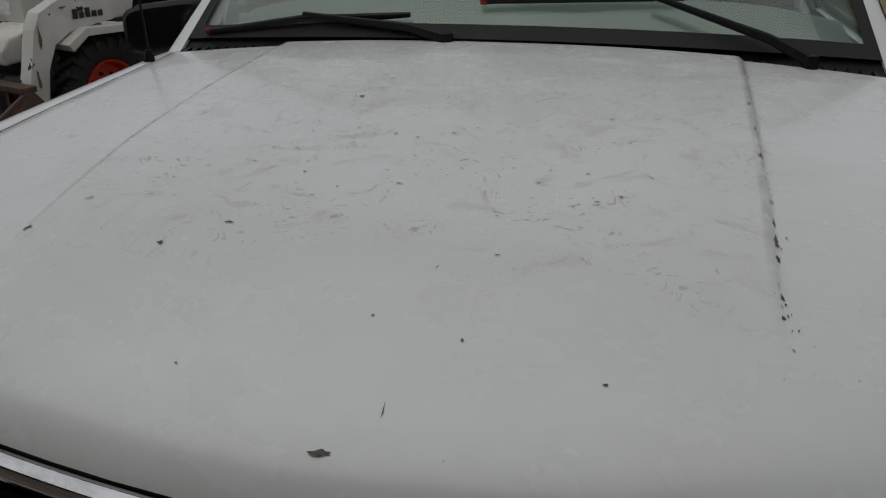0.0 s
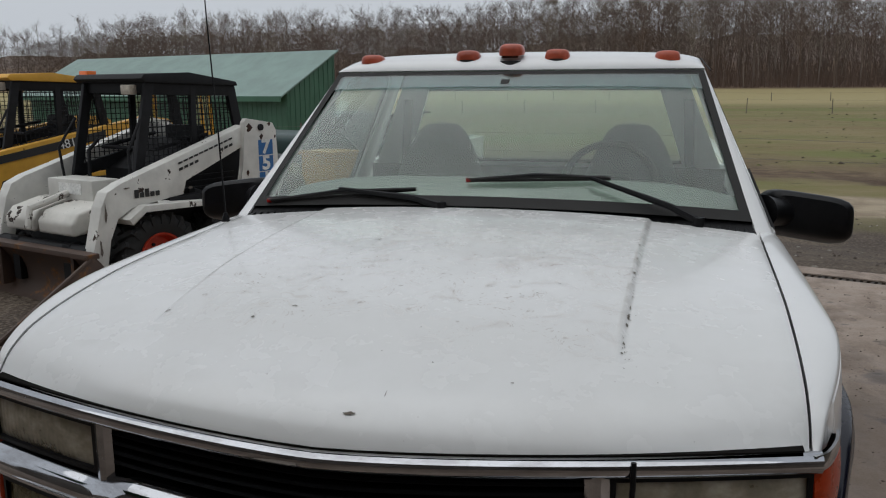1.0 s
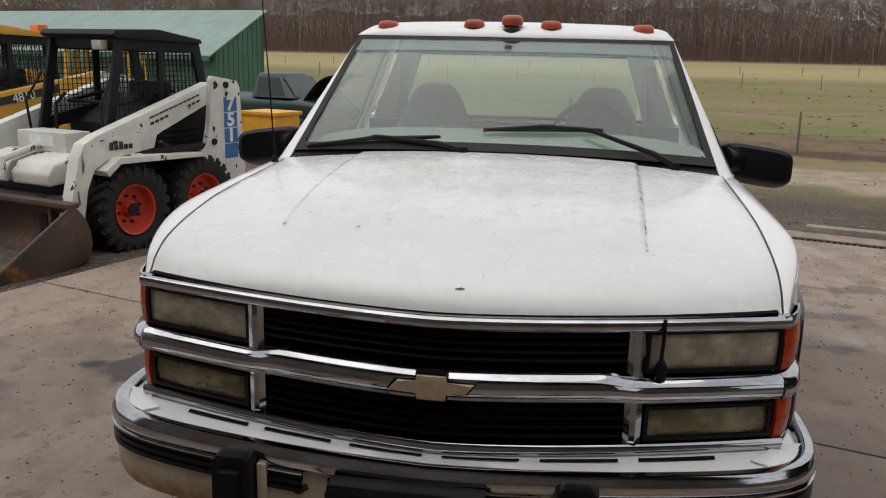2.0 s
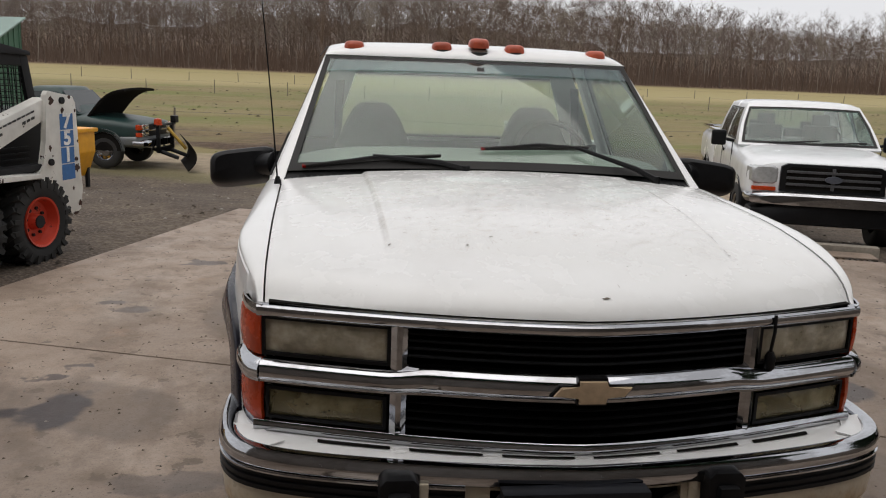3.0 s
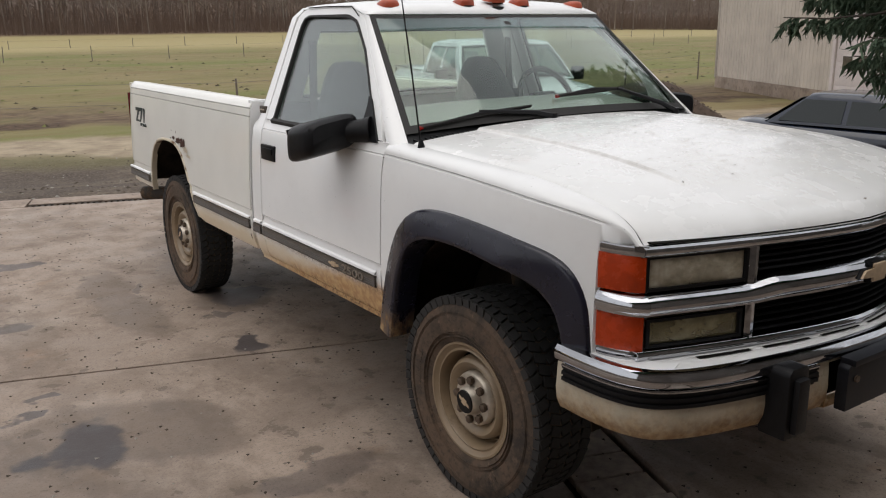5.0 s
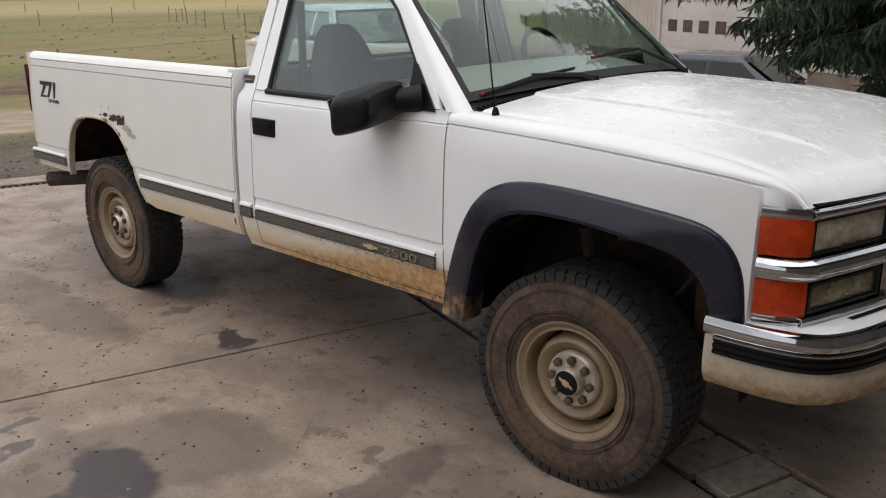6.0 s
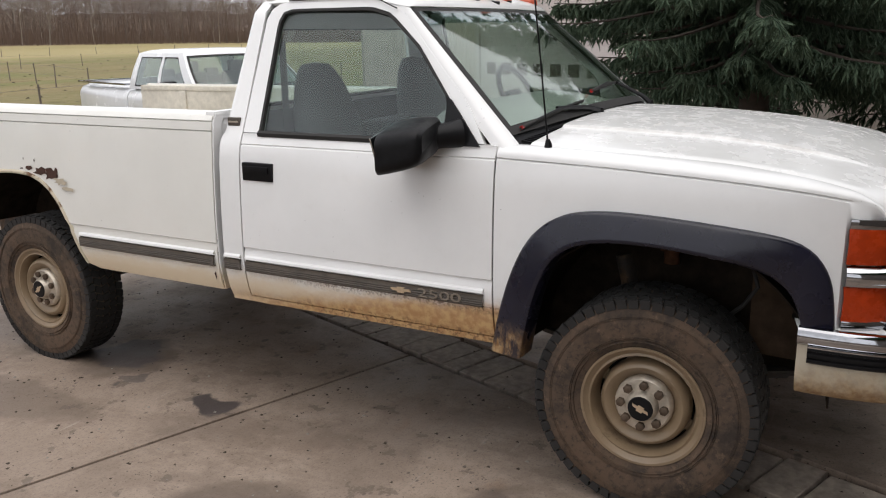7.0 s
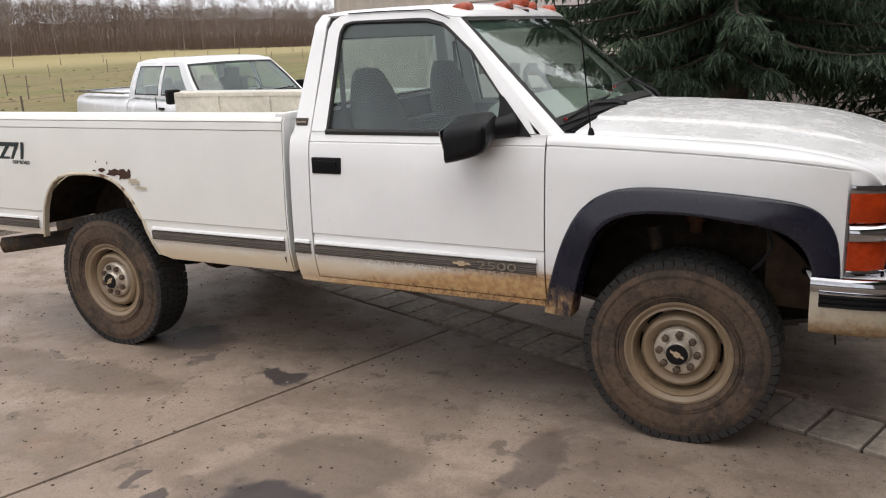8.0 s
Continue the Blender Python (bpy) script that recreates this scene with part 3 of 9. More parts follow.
def muddy(name, base, top, fade, rough, spec=0.5, y0=None, thin=0.9):
    """A painted or plastic part with splashed mud on its lower edge."""
    n = Nodes(name)
    z = n.math("ADD", n.axis(2), n.math("MULTIPLY", n.math("SUBTRACT", n.noise(14.0, 6, 0.7), 0.5), 0.16))
    mud = n.ramp(z, top - fade, top, 0.95, 0.0)
    if y0 is not None:
        mud = n.math("MULTIPLY", mud, n.ramp(n.axis(1), y0, y0 + 0.1))
    b = n.mix(n.ramp(n.noise(5.0, 5), 0.3, 0.7), tuple(c * 0.82 for c in base), tuple(min(1, c * 1.1) for c in base))
    mud = n.math("MULTIPLY", mud, n.ramp(n.noise(26.0, 6, 0.75, stretch=(1, 1, 0.4)), 0.40, 0.60, thin, 1.0))
    dirt = n.mix(n.ramp(n.noise(40, 4), 0.35, 0.65), (0.24, 0.125, 0.045), (0.42, 0.28, 0.14))
    n.bump(n.math("ADD", n.noise(120, 3), n.math("MULTIPLY", mud, 0.5)), 0.1, 0.003)
    return n.set(n.mix(mud, b, dirt), n.math("ADD", n.ramp(n.noise(9.0, 4), 0.3, 0.7, rough * 0.8, rough * 1.25), n.math("MULTIPLY", mud, 0.5)), 0.0, 0.0, spec)


CREAM = muddy("cream_bumper_paint", (0.50, 0.44, 0.34), 0.68, 0.13, 0.3)
FLARE = muddy("dusty_black_fender_plastic", (0.010, 0.010, 0.021), 0.665, 0.10, 0.27, 0.5, 0.38, 0.05)
RUSTY_LIP = rusty("rust_edged_cream_paint", (0.55, 0.48, 0.36), (0.15, 0.07, 0.03), 0.52, 0.62, 0.5, 6)
GOLD = plain("faded_gold_badge", (0.52, 0.39, 0.26), 0.4, 0.2, 40, 0.2)
MOULD = plain("grey_side_moulding", (0.085, 0.069, 0.055), 0.55, grain=30, vary=0.3)
RUST = plain("rust_hole_edge", (0.050, 0.022, 0.014), 0.9, grain=60, vary=0.5, bump=0.5)
CHIP = plain("bare_dark_metal_chip", (0.13, 0.108, 0.088), 0.8, grain=120, vary=0.6, bump=0.4)
MIRROR = Nodes("mirror_glass").set((0.85, 0.87, 0.88), 0.02, 1.0)
GLASS = glass("tinted_windshield_glass", (0.84, 0.91, 0.865), film=0.0)
SIDE_GLASS = glass("side_window_glass", (0.82, 0.88, 0.87))


def lens_glass(name, lo, hi):
    """A yellowed, fluted lamp lens."""
    n = Nodes(name)
    flute = n.t.nodes.new("ShaderNodeTexWave")
    flute.inputs["Scale"].default_value = 22.0
    flute.bands_direction = "X"
    n.link(n.pos, flute.inputs["Vector"])
    haze = n.ramp(n.noise(14.0, 5), 0.3, 0.7)
    n.bump(flute.outputs["Fac"], 0.22, 0.003)
    n.set(n.mix(haze, lo, hi), 0.2)
    tr = n.node("ShaderNodeBsdfTransparent", Color=(0.86, 0.84, 0.76, 1))
    mx = n.t.nodes.new("ShaderNodeMixShader")
    n.link(n.ramp(n.noise(9.0, 4, stretch=(1, 1, 1.6)), 0.40, 0.62, 0.42, 0.68), mx.inputs[0])
    n.link(tr.outputs[0], mx.inputs[1])
    n.link(n.p.outputs[0], mx.inputs[2])
    n.link(mx.outputs[0], n.t.nodes["Material Output"].inputs[0])
    return n.m


LENS = lens_glass("yellowed_fluted_lens", (0.46, 0.40, 0.30), (0.74, 0.67, 0.55))
LOW_LENS = lens_glass("browned_fluted_lens", (0.24, 0.195, 0.105), (0.42, 0.36, 0.22))
BADGE = [(-0.103, -0.008), (-0.082, 0.018), (-0.034, 0.018), (-0.036, 0.035), (0.036, 0.035), (0.038, 0.018), (0.103, 0.018), (0.082, -0.010), (0.034, -0.010), (0.036, -0.030), (-0.036, -0.030), (-0.034, -0.010)]

# ---- ground, slab, trench boards ----
def spaced(lo, hi, fine_lo, fine_hi, step):
    """Steps that are fine in the middle and grow outwards."""
    out = [fine_lo + step * i for i in range(int((fine_hi - fine_lo) / step) + 1)]
    d, p = step, out[-1]
    while p < hi:
        d *= 1.35
        p += d
        out.append(min(p, hi))
    d, p = step, out[0]
    while p > lo:
        d *= 1.35
        p -= d
        out.insert(0, max(p, lo))
    return out


def ground_height(x, y):
    u, v = Vector((x, y, 0)).dot(SU), Vector((x, y, 0)).dot(SV)
    h = -0.03 + 0.03 * noise.noise((x * 0.7, y * 0.7, 0)) + 0.018 * noise.noise((x * 2.1, y * 2.1, 3))
    h -= 0.55 * max(ease((v - 6.6) / 5.6), ease((u - 4.2) / 5.0) * ease((v + 4) / 6))
    if -4.5 < u < 3.4 and v < 7.0:
        h = min(h, -0.07)
    if y > 30:
        h += 0.72 * min(1.0, (y - 30) / 170) + 0.2 * noise.noise((x * 0.03, y * 0.03, 1)) * min(1, (y - 30) / 60) * (1 if y < 170 else 0)
    if y > 200:
        h += min(y - 200, 110) * 0.11
    return h


gx, gy = spaced(-1500, 1500, -14, 26, 0.45), spaced(-1200, 1500, -8, 24, 0.45)
bm = bmesh.new()
rows_v = [[bm.verts.new((x, y, ground_height(x, y))) for y in gy] for x in gx]
for i in range(len(gx) - 1):
    for j in range(len(gy) - 1):
        bm.faces.new((rows_v[i][j], rows_v[i + 1][j], rows_v[i + 1][j + 1], rows_v[i][j + 1]))
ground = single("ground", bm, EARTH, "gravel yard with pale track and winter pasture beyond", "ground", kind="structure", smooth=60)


def slab_panel(u0, u1, v0, v1):
    """A cast panel with eased edges."""
    return moved(box(u0 + 0.009, u1 - 0.009, v0 + 0.009, v1 - 0.009, -0.16, 0.0, 0.007, 2), pose(0, 0, 0, 0, 0, SLAB_TURN))


pavement = thing("pavement", "stained concrete yard slab with sawn joints", "pavement", kind="structure")
for u0, u1, v0, v1 in ((-4.3, -0.5, -9.0, 1.465), (-4.3, -0.5, 1.465, 6.42), (-0.12, 3.2, -9.0, 1.465), (-0.12, 3.2, 1.465, 6.42), (-4.3, -3.6, 6.42, 6.9),
                       (-3.6, 3.2, 6.56, 6.9), (-0.5, -0.12, 4.3, 6.42), (-0.5, -0.12, -9.0, -2.6)):
    part("slab_panel", slab_panel(u0, u1, v0, v1), CONCRETE, pavement)
drain = thing("trench_drain", "rusty steel grating over a drain along the slab edge", "drain", kind="structure")
part("drain_bed", moved(box(-3.6, 3.2, 6.42, 6.56, -0.2, -0.1), pose(0, 0, 0, 0, 0, SLAB_TURN)), DARK, drain)
bars = join(*[box(-3.58 + 0.06 * i, -3.55 + 0.06 * i, 6.425, 6.555, -0.04, -0.012) for i in range(112)], box(-3.59, 3.18, 6.422, 6.434, -0.05, -0.008), box(-3.59, 3.18, 6.546, 6.558, -0.05, -0.008))
part("grating", moved(bars, pose(0, 0, 0, 0, 0, SLAB_TURN)), MUDDY_STEEL, drain)
kerb_wood = plain("weathered_grey_timber", (0.26, 0.23, 0.19), 0.85, grain=18, vary=0.35, bump=0.4)
single("kerb_timber", moved(box(0.6, 3.3, 6.93, 7.09, -0.1, 0.055, 0.012), pose(0, 0, 0, 0, 0, SLAB_TURN)), kerb_wood, "weathered timber lying along the slab's far edge", "timber", kind="structure")


PLANK = plain("grey_trench_board", (0.38, 0.32, 0.265), 0.85, grain=22, vary=0.4, bump=0.4)
trench = thing("trench_cover", "weathered grey boards laid across a trench in the slab", "boards", kind="structure")
part("trench_bed", moved(box(-0.5, -0.12, -2.6, 4.3, -0.3, -0.2), pose(0, 0, 0, 0, 0, SLAB_TURN)), DARK, trench)
r = random.Random(3)
v = -2.58
while v < 4.1:
    w = r.choice((0.13, 0.18, 0.18, 0.235))
    b = moved(box(-0.462 + r.uniform(0, 0.015), -0.13 - r.uniform(0, 0.02), v + 0.007, v + w - 0.007, -0.045, -0.004 - r.uniform(0, 0.012), 0.004, 1), pose(0, 0, 0, 0, 0, SLAB_TURN))
    part("plank", b, PLANK, trench)
    v += w

# ---- the white pickup: front axle over the origin, nose towards -y ----
def grid(us, vs, f, thick=0.0, keep=None):
    """Like sheet(), over given values of u and v."""
    bm = bmesh.new()
    pts = [[bm.verts.new(f(u, v)) for v in vs] for u in us]
    for i in range(len(us) - 1):
        for j in range(len(vs) - 1):
            if keep is None or keep((us[i] + us[i + 1]) / 2, (vs[j] + vs[j + 1]) / 2):
                bm.faces.new((pts[i][j], pts[i + 1][j], pts[i + 1][j + 1], pts[i][j + 1]))
    bmesh.ops.delete(bm, geom=[v for v in bm.verts if not v.link_faces], context="VERTS")
    if thick:
        thicken(bm, thick)
    return bm


def span(a, b, n):
    return [a + (b - a) * i / n for i in range(n + 1)]


def arc_points(pts, n):
    """A polyline resampled to n + 1 points at even steps."""
    d = [0.0]
    for p, q in zip(pts, pts[1:]):
        d.append(d[-1] + math.dist(p, q))
    out = []
    for k in range(n + 1):
        s = d[-1] * k / n
        out.append(tuple(table([(a, p[i]) for a, p in zip(d, pts)], s) for i in range(len(pts[0]))))
    return out


def smooth_line(pts, n, rounds=2):
    """The polyline with its corners cut, then resampled."""
    for _ in range(rounds):
        new_pts = [pts[0]]
        for p, q in zip(pts, pts[1:]):
            new_pts += [tuple(lerp(a, b, 0.25) for a, b in zip(p, q)), tuple(lerp(a, b, 0.75) for a, b in zip(p, q))]
        pts = new_pts + [pts[-1]]
    return arc_points(pts, n)


WHEELBASE = 3.34
SIDE = [(0.52, 0.905), (0.56, 0.94), (0.60, 0.957), (0.66, 0.97), (0.72, 0.976), (0.80, 0.978), (0.95, 0.974), (1.08, 0.967), (1.18, 0.96), (1.25, 0.948), (1.30, 0.928)]


def side_x(y, z):
    d = max(0.0, -0.28 - y)
    return curve(SIDE, z) - 0.115 * (d / 0.465) ** 1.7


def glass_x(z):
    return 0.928 - 0.41 * (z - 1.295)


def front_y(x):
    return -0.944 + 0.192 * (min(abs(x), 0.92) / 0.84) ** 1.5


HOOD_LINE = [(-0.01, 1.095), (0.0, 1.112), (0.008, 1.143), (0.02, 1.168), (0.04, 1.189), (0.08, 1.210), (0.13, 1.230), (0.24, 1.270), (0.45, 1.318), (0.665, 1.344), (0.88, 1.356), (1.0, 1.358)]


SEAM_LINE = [(-0.745, 1.118), (-0.72, 1.140), (-0.69, 1.174), (-0.655, 1.197), (-0.62, 1.214), (-0.56, 1.231), (-0.49, 1.246), (-0.37, 1.265), (-0.235, 1.281), (-0.1, 1.290), (0.06, 1.298), (0.47, 1.316)]


def seam_x(y):
    return lerp(0.842, 0.872, (y + 0.75) / 1.25)


def hood_z(x, y):
    s = (y - front_y(x)) / (0.47 - front_y(x))
    z = lerp(curve(HOOD_LINE, s), curve(SEAM_LINE, lerp(front_y(0.85), 0.47, s)), (abs(x) / 0.85) ** 2.2)
    edge = lerp(0.496, 0.529, (y + 0.6) / 0.94)
    return z + 0.0095 * (1 - ease((abs(x) - edge - 0.006) / 0.012)) * ease((y + 0.70) / 0.2)


truck = thing("pickup_truck", "white four-wheel-drive pickup, scuffed hood, muddy rockers, black flares", "pickup truck")

# hood, with a raised middle between two creases
hx = [-1, -0.985, -0.95, -0.9, -0.8, -0.7, -0.66, -0.645, -0.635, -0.627, -0.620, -0.613, -0.606, -0.599, -0.592, -0.585, -0.578, -0.57, -0.55, -0.5, -0.4, -0.3, -0.2, -0.1, 0]
hx += [-v for v in reversed(hx[:-1])]
hs = [-0.01, 0.0, 0.008, 0.02, 0.03, 0.04, 0.06, 0.08, 0.105] + span(0.13, 1.0, 34)


def hood_point(u, s):
    x = u * 0.85
    yf = front_y(x)
    y = lerp(yf, 0.47, max(s, 0)) + (0.012 if s < 0 else 0)
    x = u * (seam_x(y) - 0.003)
    z = hood_z(x, y) if s >= 0 else 1.098
    return (x, y, z - (0.006 if abs(u) > 0.99 else 0))


hood = part("hood", grid(hx, hs, hood_point, 0.014), HOOD_PAINT, truck, "scuffed white hood with two creases")


def on_hood(x, y, lift=0.0015):
    return Vector((x, y, hood_z(x, y) + lift))


def chip(x, y, a, b, turn, seed):
    """A ragged paint chip lying on the hood."""
    r = random.Random(seed)
    bm = bmesh.new()
    ring = []
    for k in range(12):
        t = 2 * math.pi * k / 12
        f = r.uniform(0.3, 1.3)
        dx, dy = 0.5 * a * f * math.cos(t), 0.6 * b * f * math.sin(t)
        c, s = math.cos(radians(turn)), math.sin(radians(turn))
        ring.append(bm.verts.new(on_hood(x + dx * c - dy * s, y + dx * s + dy * c)))
    bm.faces.new(ring)
    return bm


r = random.Random(11)
chips = [(0.053, -0.886, 0.026, 0.006, 4), (0.32, -0.753, 0.007, 0.004, 0), (-0.169, -0.057, 0.012, 0.007, 20), (-0.279, -0.6, 0.013, 0.006, 10), (-0.20, -0.55, 0.013, 0.003, 5), (-0.5, -0.577, 0.018, 0.005, 40),
         (0.51, -0.61, 0.008, 0.008, 90), (0.513, -0.575, 0.011, 0.008, 90), (0.515, -0.50, 0.016, 0.007, 90), (0.516, -0.455, 0.028, 0.008, 90), (0.518, -0.41, 0.02, 0.006, 90), (0.52, -0.2, 0.02, 0.009, 90),
         (0.522, -0.08, 0.014, 0.005, 90), (0.524, 0.06, 0.02, 0.007, 90), (-0.45, -0.50, 0.012, 0.003, 30), (0.16, -0.72, 0.004, 0.004, 0), (0.05, -0.70, 0.004, 0.004, 0), (-0.15, -0.80, 0.004, 0.003, 0), (0.10, -0.83, 0.002, 0.016, 3)]
chips = [(x, y, a, b * 0.6, t) if x > 0.505 else (x, y, a, b, t) for x, y, a, b, t in chips]
for k in range(34):
    y = r.uniform(-0.66, 0.12)
    chips.append((0.5105 + y * 0.012 + r.gauss(0, 0.004) + 0.012, y, r.uniform(0.002, 0.009), r.uniform(0.0008, 0.002), r.gauss(88, 10)))
for k in range(90):
    chips.append((r.gauss(-0.05, 0.26), r.gauss(-0.18, 0.2), r.uniform(0.003, 0.012), r.uniform(0.001, 0.0025), r.gauss(5, 30)))
chips = [c for c in chips if abs(c[0]) < 0.8 and c[1] < 0.42]
for k, (x, y, a, b, t) in enumerate(chips):
    part("paint_chip", chip(x, y, a, b, t, 60 + k), CHIP, hood, smooth=0)

# fenders and flares
F_OUT = smooth_line([(-0.602, 0.765), (-0.60, 0.80), (-0.594, 0.86), (-0.582, 0.93), (-0.555, 0.99), (-0.512, 1.036), (-0.455, 1.064), (-0.36, 1.082), (-0.216, 1.095), (-0.03, 1.106), (0.10, 1.109), (0.20, 1.104), (0.285, 1.088), (0.365, 1.048), (0.44, 0.972), (0.503, 0.84), (0.55, 0.68), (0.578, 0.53)], 60, 1)
F_IN = smooth_line([(-0.508, 0.765), (-0.50, 0.81), (-0.474, 0.88), (-0.42, 0.935), (-0.34, 0.97), (-0.235, 0.989), (-0.11, 1.003), (0.02, 1.010), (0.16, 1.004), (0.265, 0.973), (0.335, 0.914), (0.388, 0.795), (0.425, 0.64), (0.445, 0.53)], 60, 1)


def crease_z(y):
    return curve([(-0.70, 1.165), (-0.63, 1.178), (-0.49, 1.202), (-0.32, 1.221), (-0.07, 1.236), (0.2, 1.248), (0.575, 1.259)], y)


def fender():
    """The wing: an upright skin with a stepped crease, and a rounded crown up to the hood's seam."""
    ys = span(-0.735, -0.62, 8) + [-0.612, -0.604, -0.596] + span(-0.58, 0.571, 50)
    lines = []
    bm = bmesh.new()
    for y in ys:
        zb = table([(p[0], p[1] - 0.03) for p in F_OUT], y) if -0.59 < y < 0.56 else (0.775 if y < 0 else 0.56)
        zc, xs = crease_z(y), seam_x(y) + 0.002
        zs = max(hood_z(xs, max(y, front_y(xs) + 0.02)) - 0.003, 1.128)
        zc = min(zc, zs - 0.014)
        step = 0.0105 * ease((y + 0.66) / 0.1)
        tuck = 0.04 * ease((-0.606 - y) / 0.012)
        row = []
        for k in range(10):
            z = lerp(zb, zc, k / 9)
            row.append((side_x(y, z) - tuck * (1 - ease((z - 1.105) / 0.02)), z))
        xc = side_x(y, zc)
        row += [(xc - step, zc + 0.005), (xc - 0.002, zc + 0.010)]
        x0, z0 = xc - 0.002, zc + 0.010
        for k in range(1, 10):
            a = math.pi / 2 * k / 9
            row.append((lerp(xs, x0, math.cos(a) ** 0.9), lerp(z0, zs, math.sin(a) ** 0.9)))
        row += [(xs + 0.001, zs - 0.006), (xs, zs - 0.04)]
        lines.append([bm.verts.new((-x, y, z)) for x, z in row])
    for a, b in zip(lines, lines[1:]):
        for k in range(len(a) - 1):
            bm.faces.new((a[k], b[k], b[k + 1], a[k + 1]))
    thicken(bm, 0.006)
    return bm


def flare():
    section = [(-0.03, 0.91), (-0.03, 0.985), (-0.015, 1.004), (0.02, 1.014), (0.10, 1.018), (0.16, 1.017), (0.5, 1.006), (0.90, 0.993), (0.97, 0.988), (1.0, 0.98), (1.0, 0.95)]
    bm = bmesh.new()
    lines = []
    for (y0, z0), (y1, z1) in zip(F_IN, F_OUT):
        taper = side_x(y1, z1) - table(SIDE, z1)
        lines.append([bm.verts.new((-(x + taper), lerp(y0, y1, f), lerp(z0, z1, f))) for f, x in section])
    for a, b in zip(lines, lines[1:]):
        for k in range(len(a) - 1):
            bm.faces.new((a[k], b[k], b[k + 1], a[k + 1]))
    thicken(bm, 0.006)
    return bm


def wheel_well(yc, zc, rad, x0, x1, start=4):
    bm = lathe([(-x0, rad), (-x1, rad - 0.02)], 28, "x", start, 180 - 2 * start)
    bm = join(bm, lathe([(-x1, rad - 0.02), (-x1 + 0.01, 0.05)], 28, "x", start, 180 - 2 * start))
    bmesh.ops.translate(bm, vec=(0, yc, zc), verts=bm.verts[:])
    thicken(bm, 0.006)
    return bm


for k in (0, 1):
    flip = mirrored if k else (lambda b: b)
    fd = part("fender", flip(fender()), PAINT, truck)
    part("fender_flare", flip(flare()), FLARE, fd, "dusty black plastic flare")
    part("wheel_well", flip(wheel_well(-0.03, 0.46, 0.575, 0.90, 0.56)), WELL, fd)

# doors: lower panel, window frame, glass, handle, moulding, mirror
DOOR_OUT = [(0.632, 1.312), (0.735, 1.46), (0.955, 1.667), (1.045, 1.756), (1.105, 1.815), (1.235, 1.858), (1.68, 1.862), (1.77, 1.848), (1.80, 1.79), (1.81, 1.312)]
DOOR_IN = [(0.80, 1.312), (0.803, 1.46), (0.988, 1.667), (1.090, 1.748), (1.150, 1.795), (1.25, 1.822), (1.66, 1.826), (1.715, 1.812), (1.727, 1.77), (1.718, 1.312)]


def ring_between(inner, outer, lift, thick):
    bm = bmesh.new()
    a = [bm.verts.new((-(glass_x(z) + lift), y, z)) for y, z in outer]
    b = [bm.verts.new((-(glass_x(z) + lift), y, z)) for y, z in inner]
    for k in range(len(a) - 1):
        bm.faces.new((a[k], a[k + 1], b[k + 1], b[k]))
    thicken(bm, thick)
    return bm


def toward(pts, centre, d):
    out = []
    for p in pts:
        v = Vector((centre[0] - p[0], centre[1] - p[1]))
        v.normalize()
        out.append((p[0] + v.x * d, p[1] + v.y * d))
    return out


def fine_line(pts, n=40):
    return arc_points(pts, n)


def panel(y0, y1, zs, thick=0.012, ny=14, x_of=side_x):
    return grid(span(y0, y1, ny), zs, lambda y, z: (-x_of(y, z), y, z), thick)


def moulding(y0, y1):
    """A ribbed rubbing strip along the side."""
    prof = [(0.0, 0.696), (0.012, 0.697), (0.014, 0.703), (0.011, 0.706), (0.015, 0.710), (0.011, 0.715), (0.015, 0.719), (0.011, 0.724), (0.015, 0.728), (0.012, 0.733), (0.013, 0.742), (0.0, 0.745)]
    return grid(span(y0, y1, 6), list(range(len(prof))), lambda y, k: (-(side_x(y, 0.72) + prof[k][0]), y, prof[k][1]), 0.004)


def bright_strip(y0, y1):
    return grid(span(y0, y1, 6), [0, 1, 2, 3], lambda y, k: (-(side_x(y, 0.75) + (0.0, 0.012, 0.010, 0.0)[k]), y, (0.746, 0.752, 0.762, 0.768)[k]), 0.003)


def side_mirror():
    """A deep black mirror head: flat outer end, wedge-shaped back, raked so that its rear edge hangs lower."""
    def head(u, v):
        a = 2 * math.pi * u
        c, s = math.cos(a), math.sin(a)
        sq = (abs(c) ** 5 + abs(s) ** 5) ** (-1 / 5)
        k = int(round(v * 8))
        f = (0.0, 0.64, 0.83, 0.92, 0.97, 1.0, 1.0, 0.97, 0.0)[k]
        d = (-0.115, -0.108, -0.092, -0.062, -0.018, 0.045, 0.075, 0.08, 0.06)[k]
        out = (0.140 if c > 0 else 0.150) * c * sq * (lerp(f, 1, 0.35) if 0 < k < 8 else f)
        return (-1.055 + out, 0.885 + d + 0.20 * out, 1.316 + 0.080 * s * sq * f + 0.12 * out - 0.20 * d)
    return sheet(40, 8, head, close_u=True)


ZS_DOOR = [0.572, 0.59, 0.62, 0.66, 0.692, 0.70, 0.74, 0.748, 0.775, 0.79, 0.801, 0.804, 0.807, 0.82, 0.85, 0.95, 1.05, 1.15, 1.22, 1.25, 1.2545, 1.2595, 1.2645, 1.285, 1.30, 1.308]


def door_x(y, z):
    """The door skin: a soft crease above the moulding and a fine one under the window."""
    return side_x(y, z) - 0.008 * (1 - ease((z - 0.8015) / 0.005)) * ease((z - 0.77) / 0.02) - 0.0065 * max(0.0, 1 - abs(z - 1.2595) / 0.005)


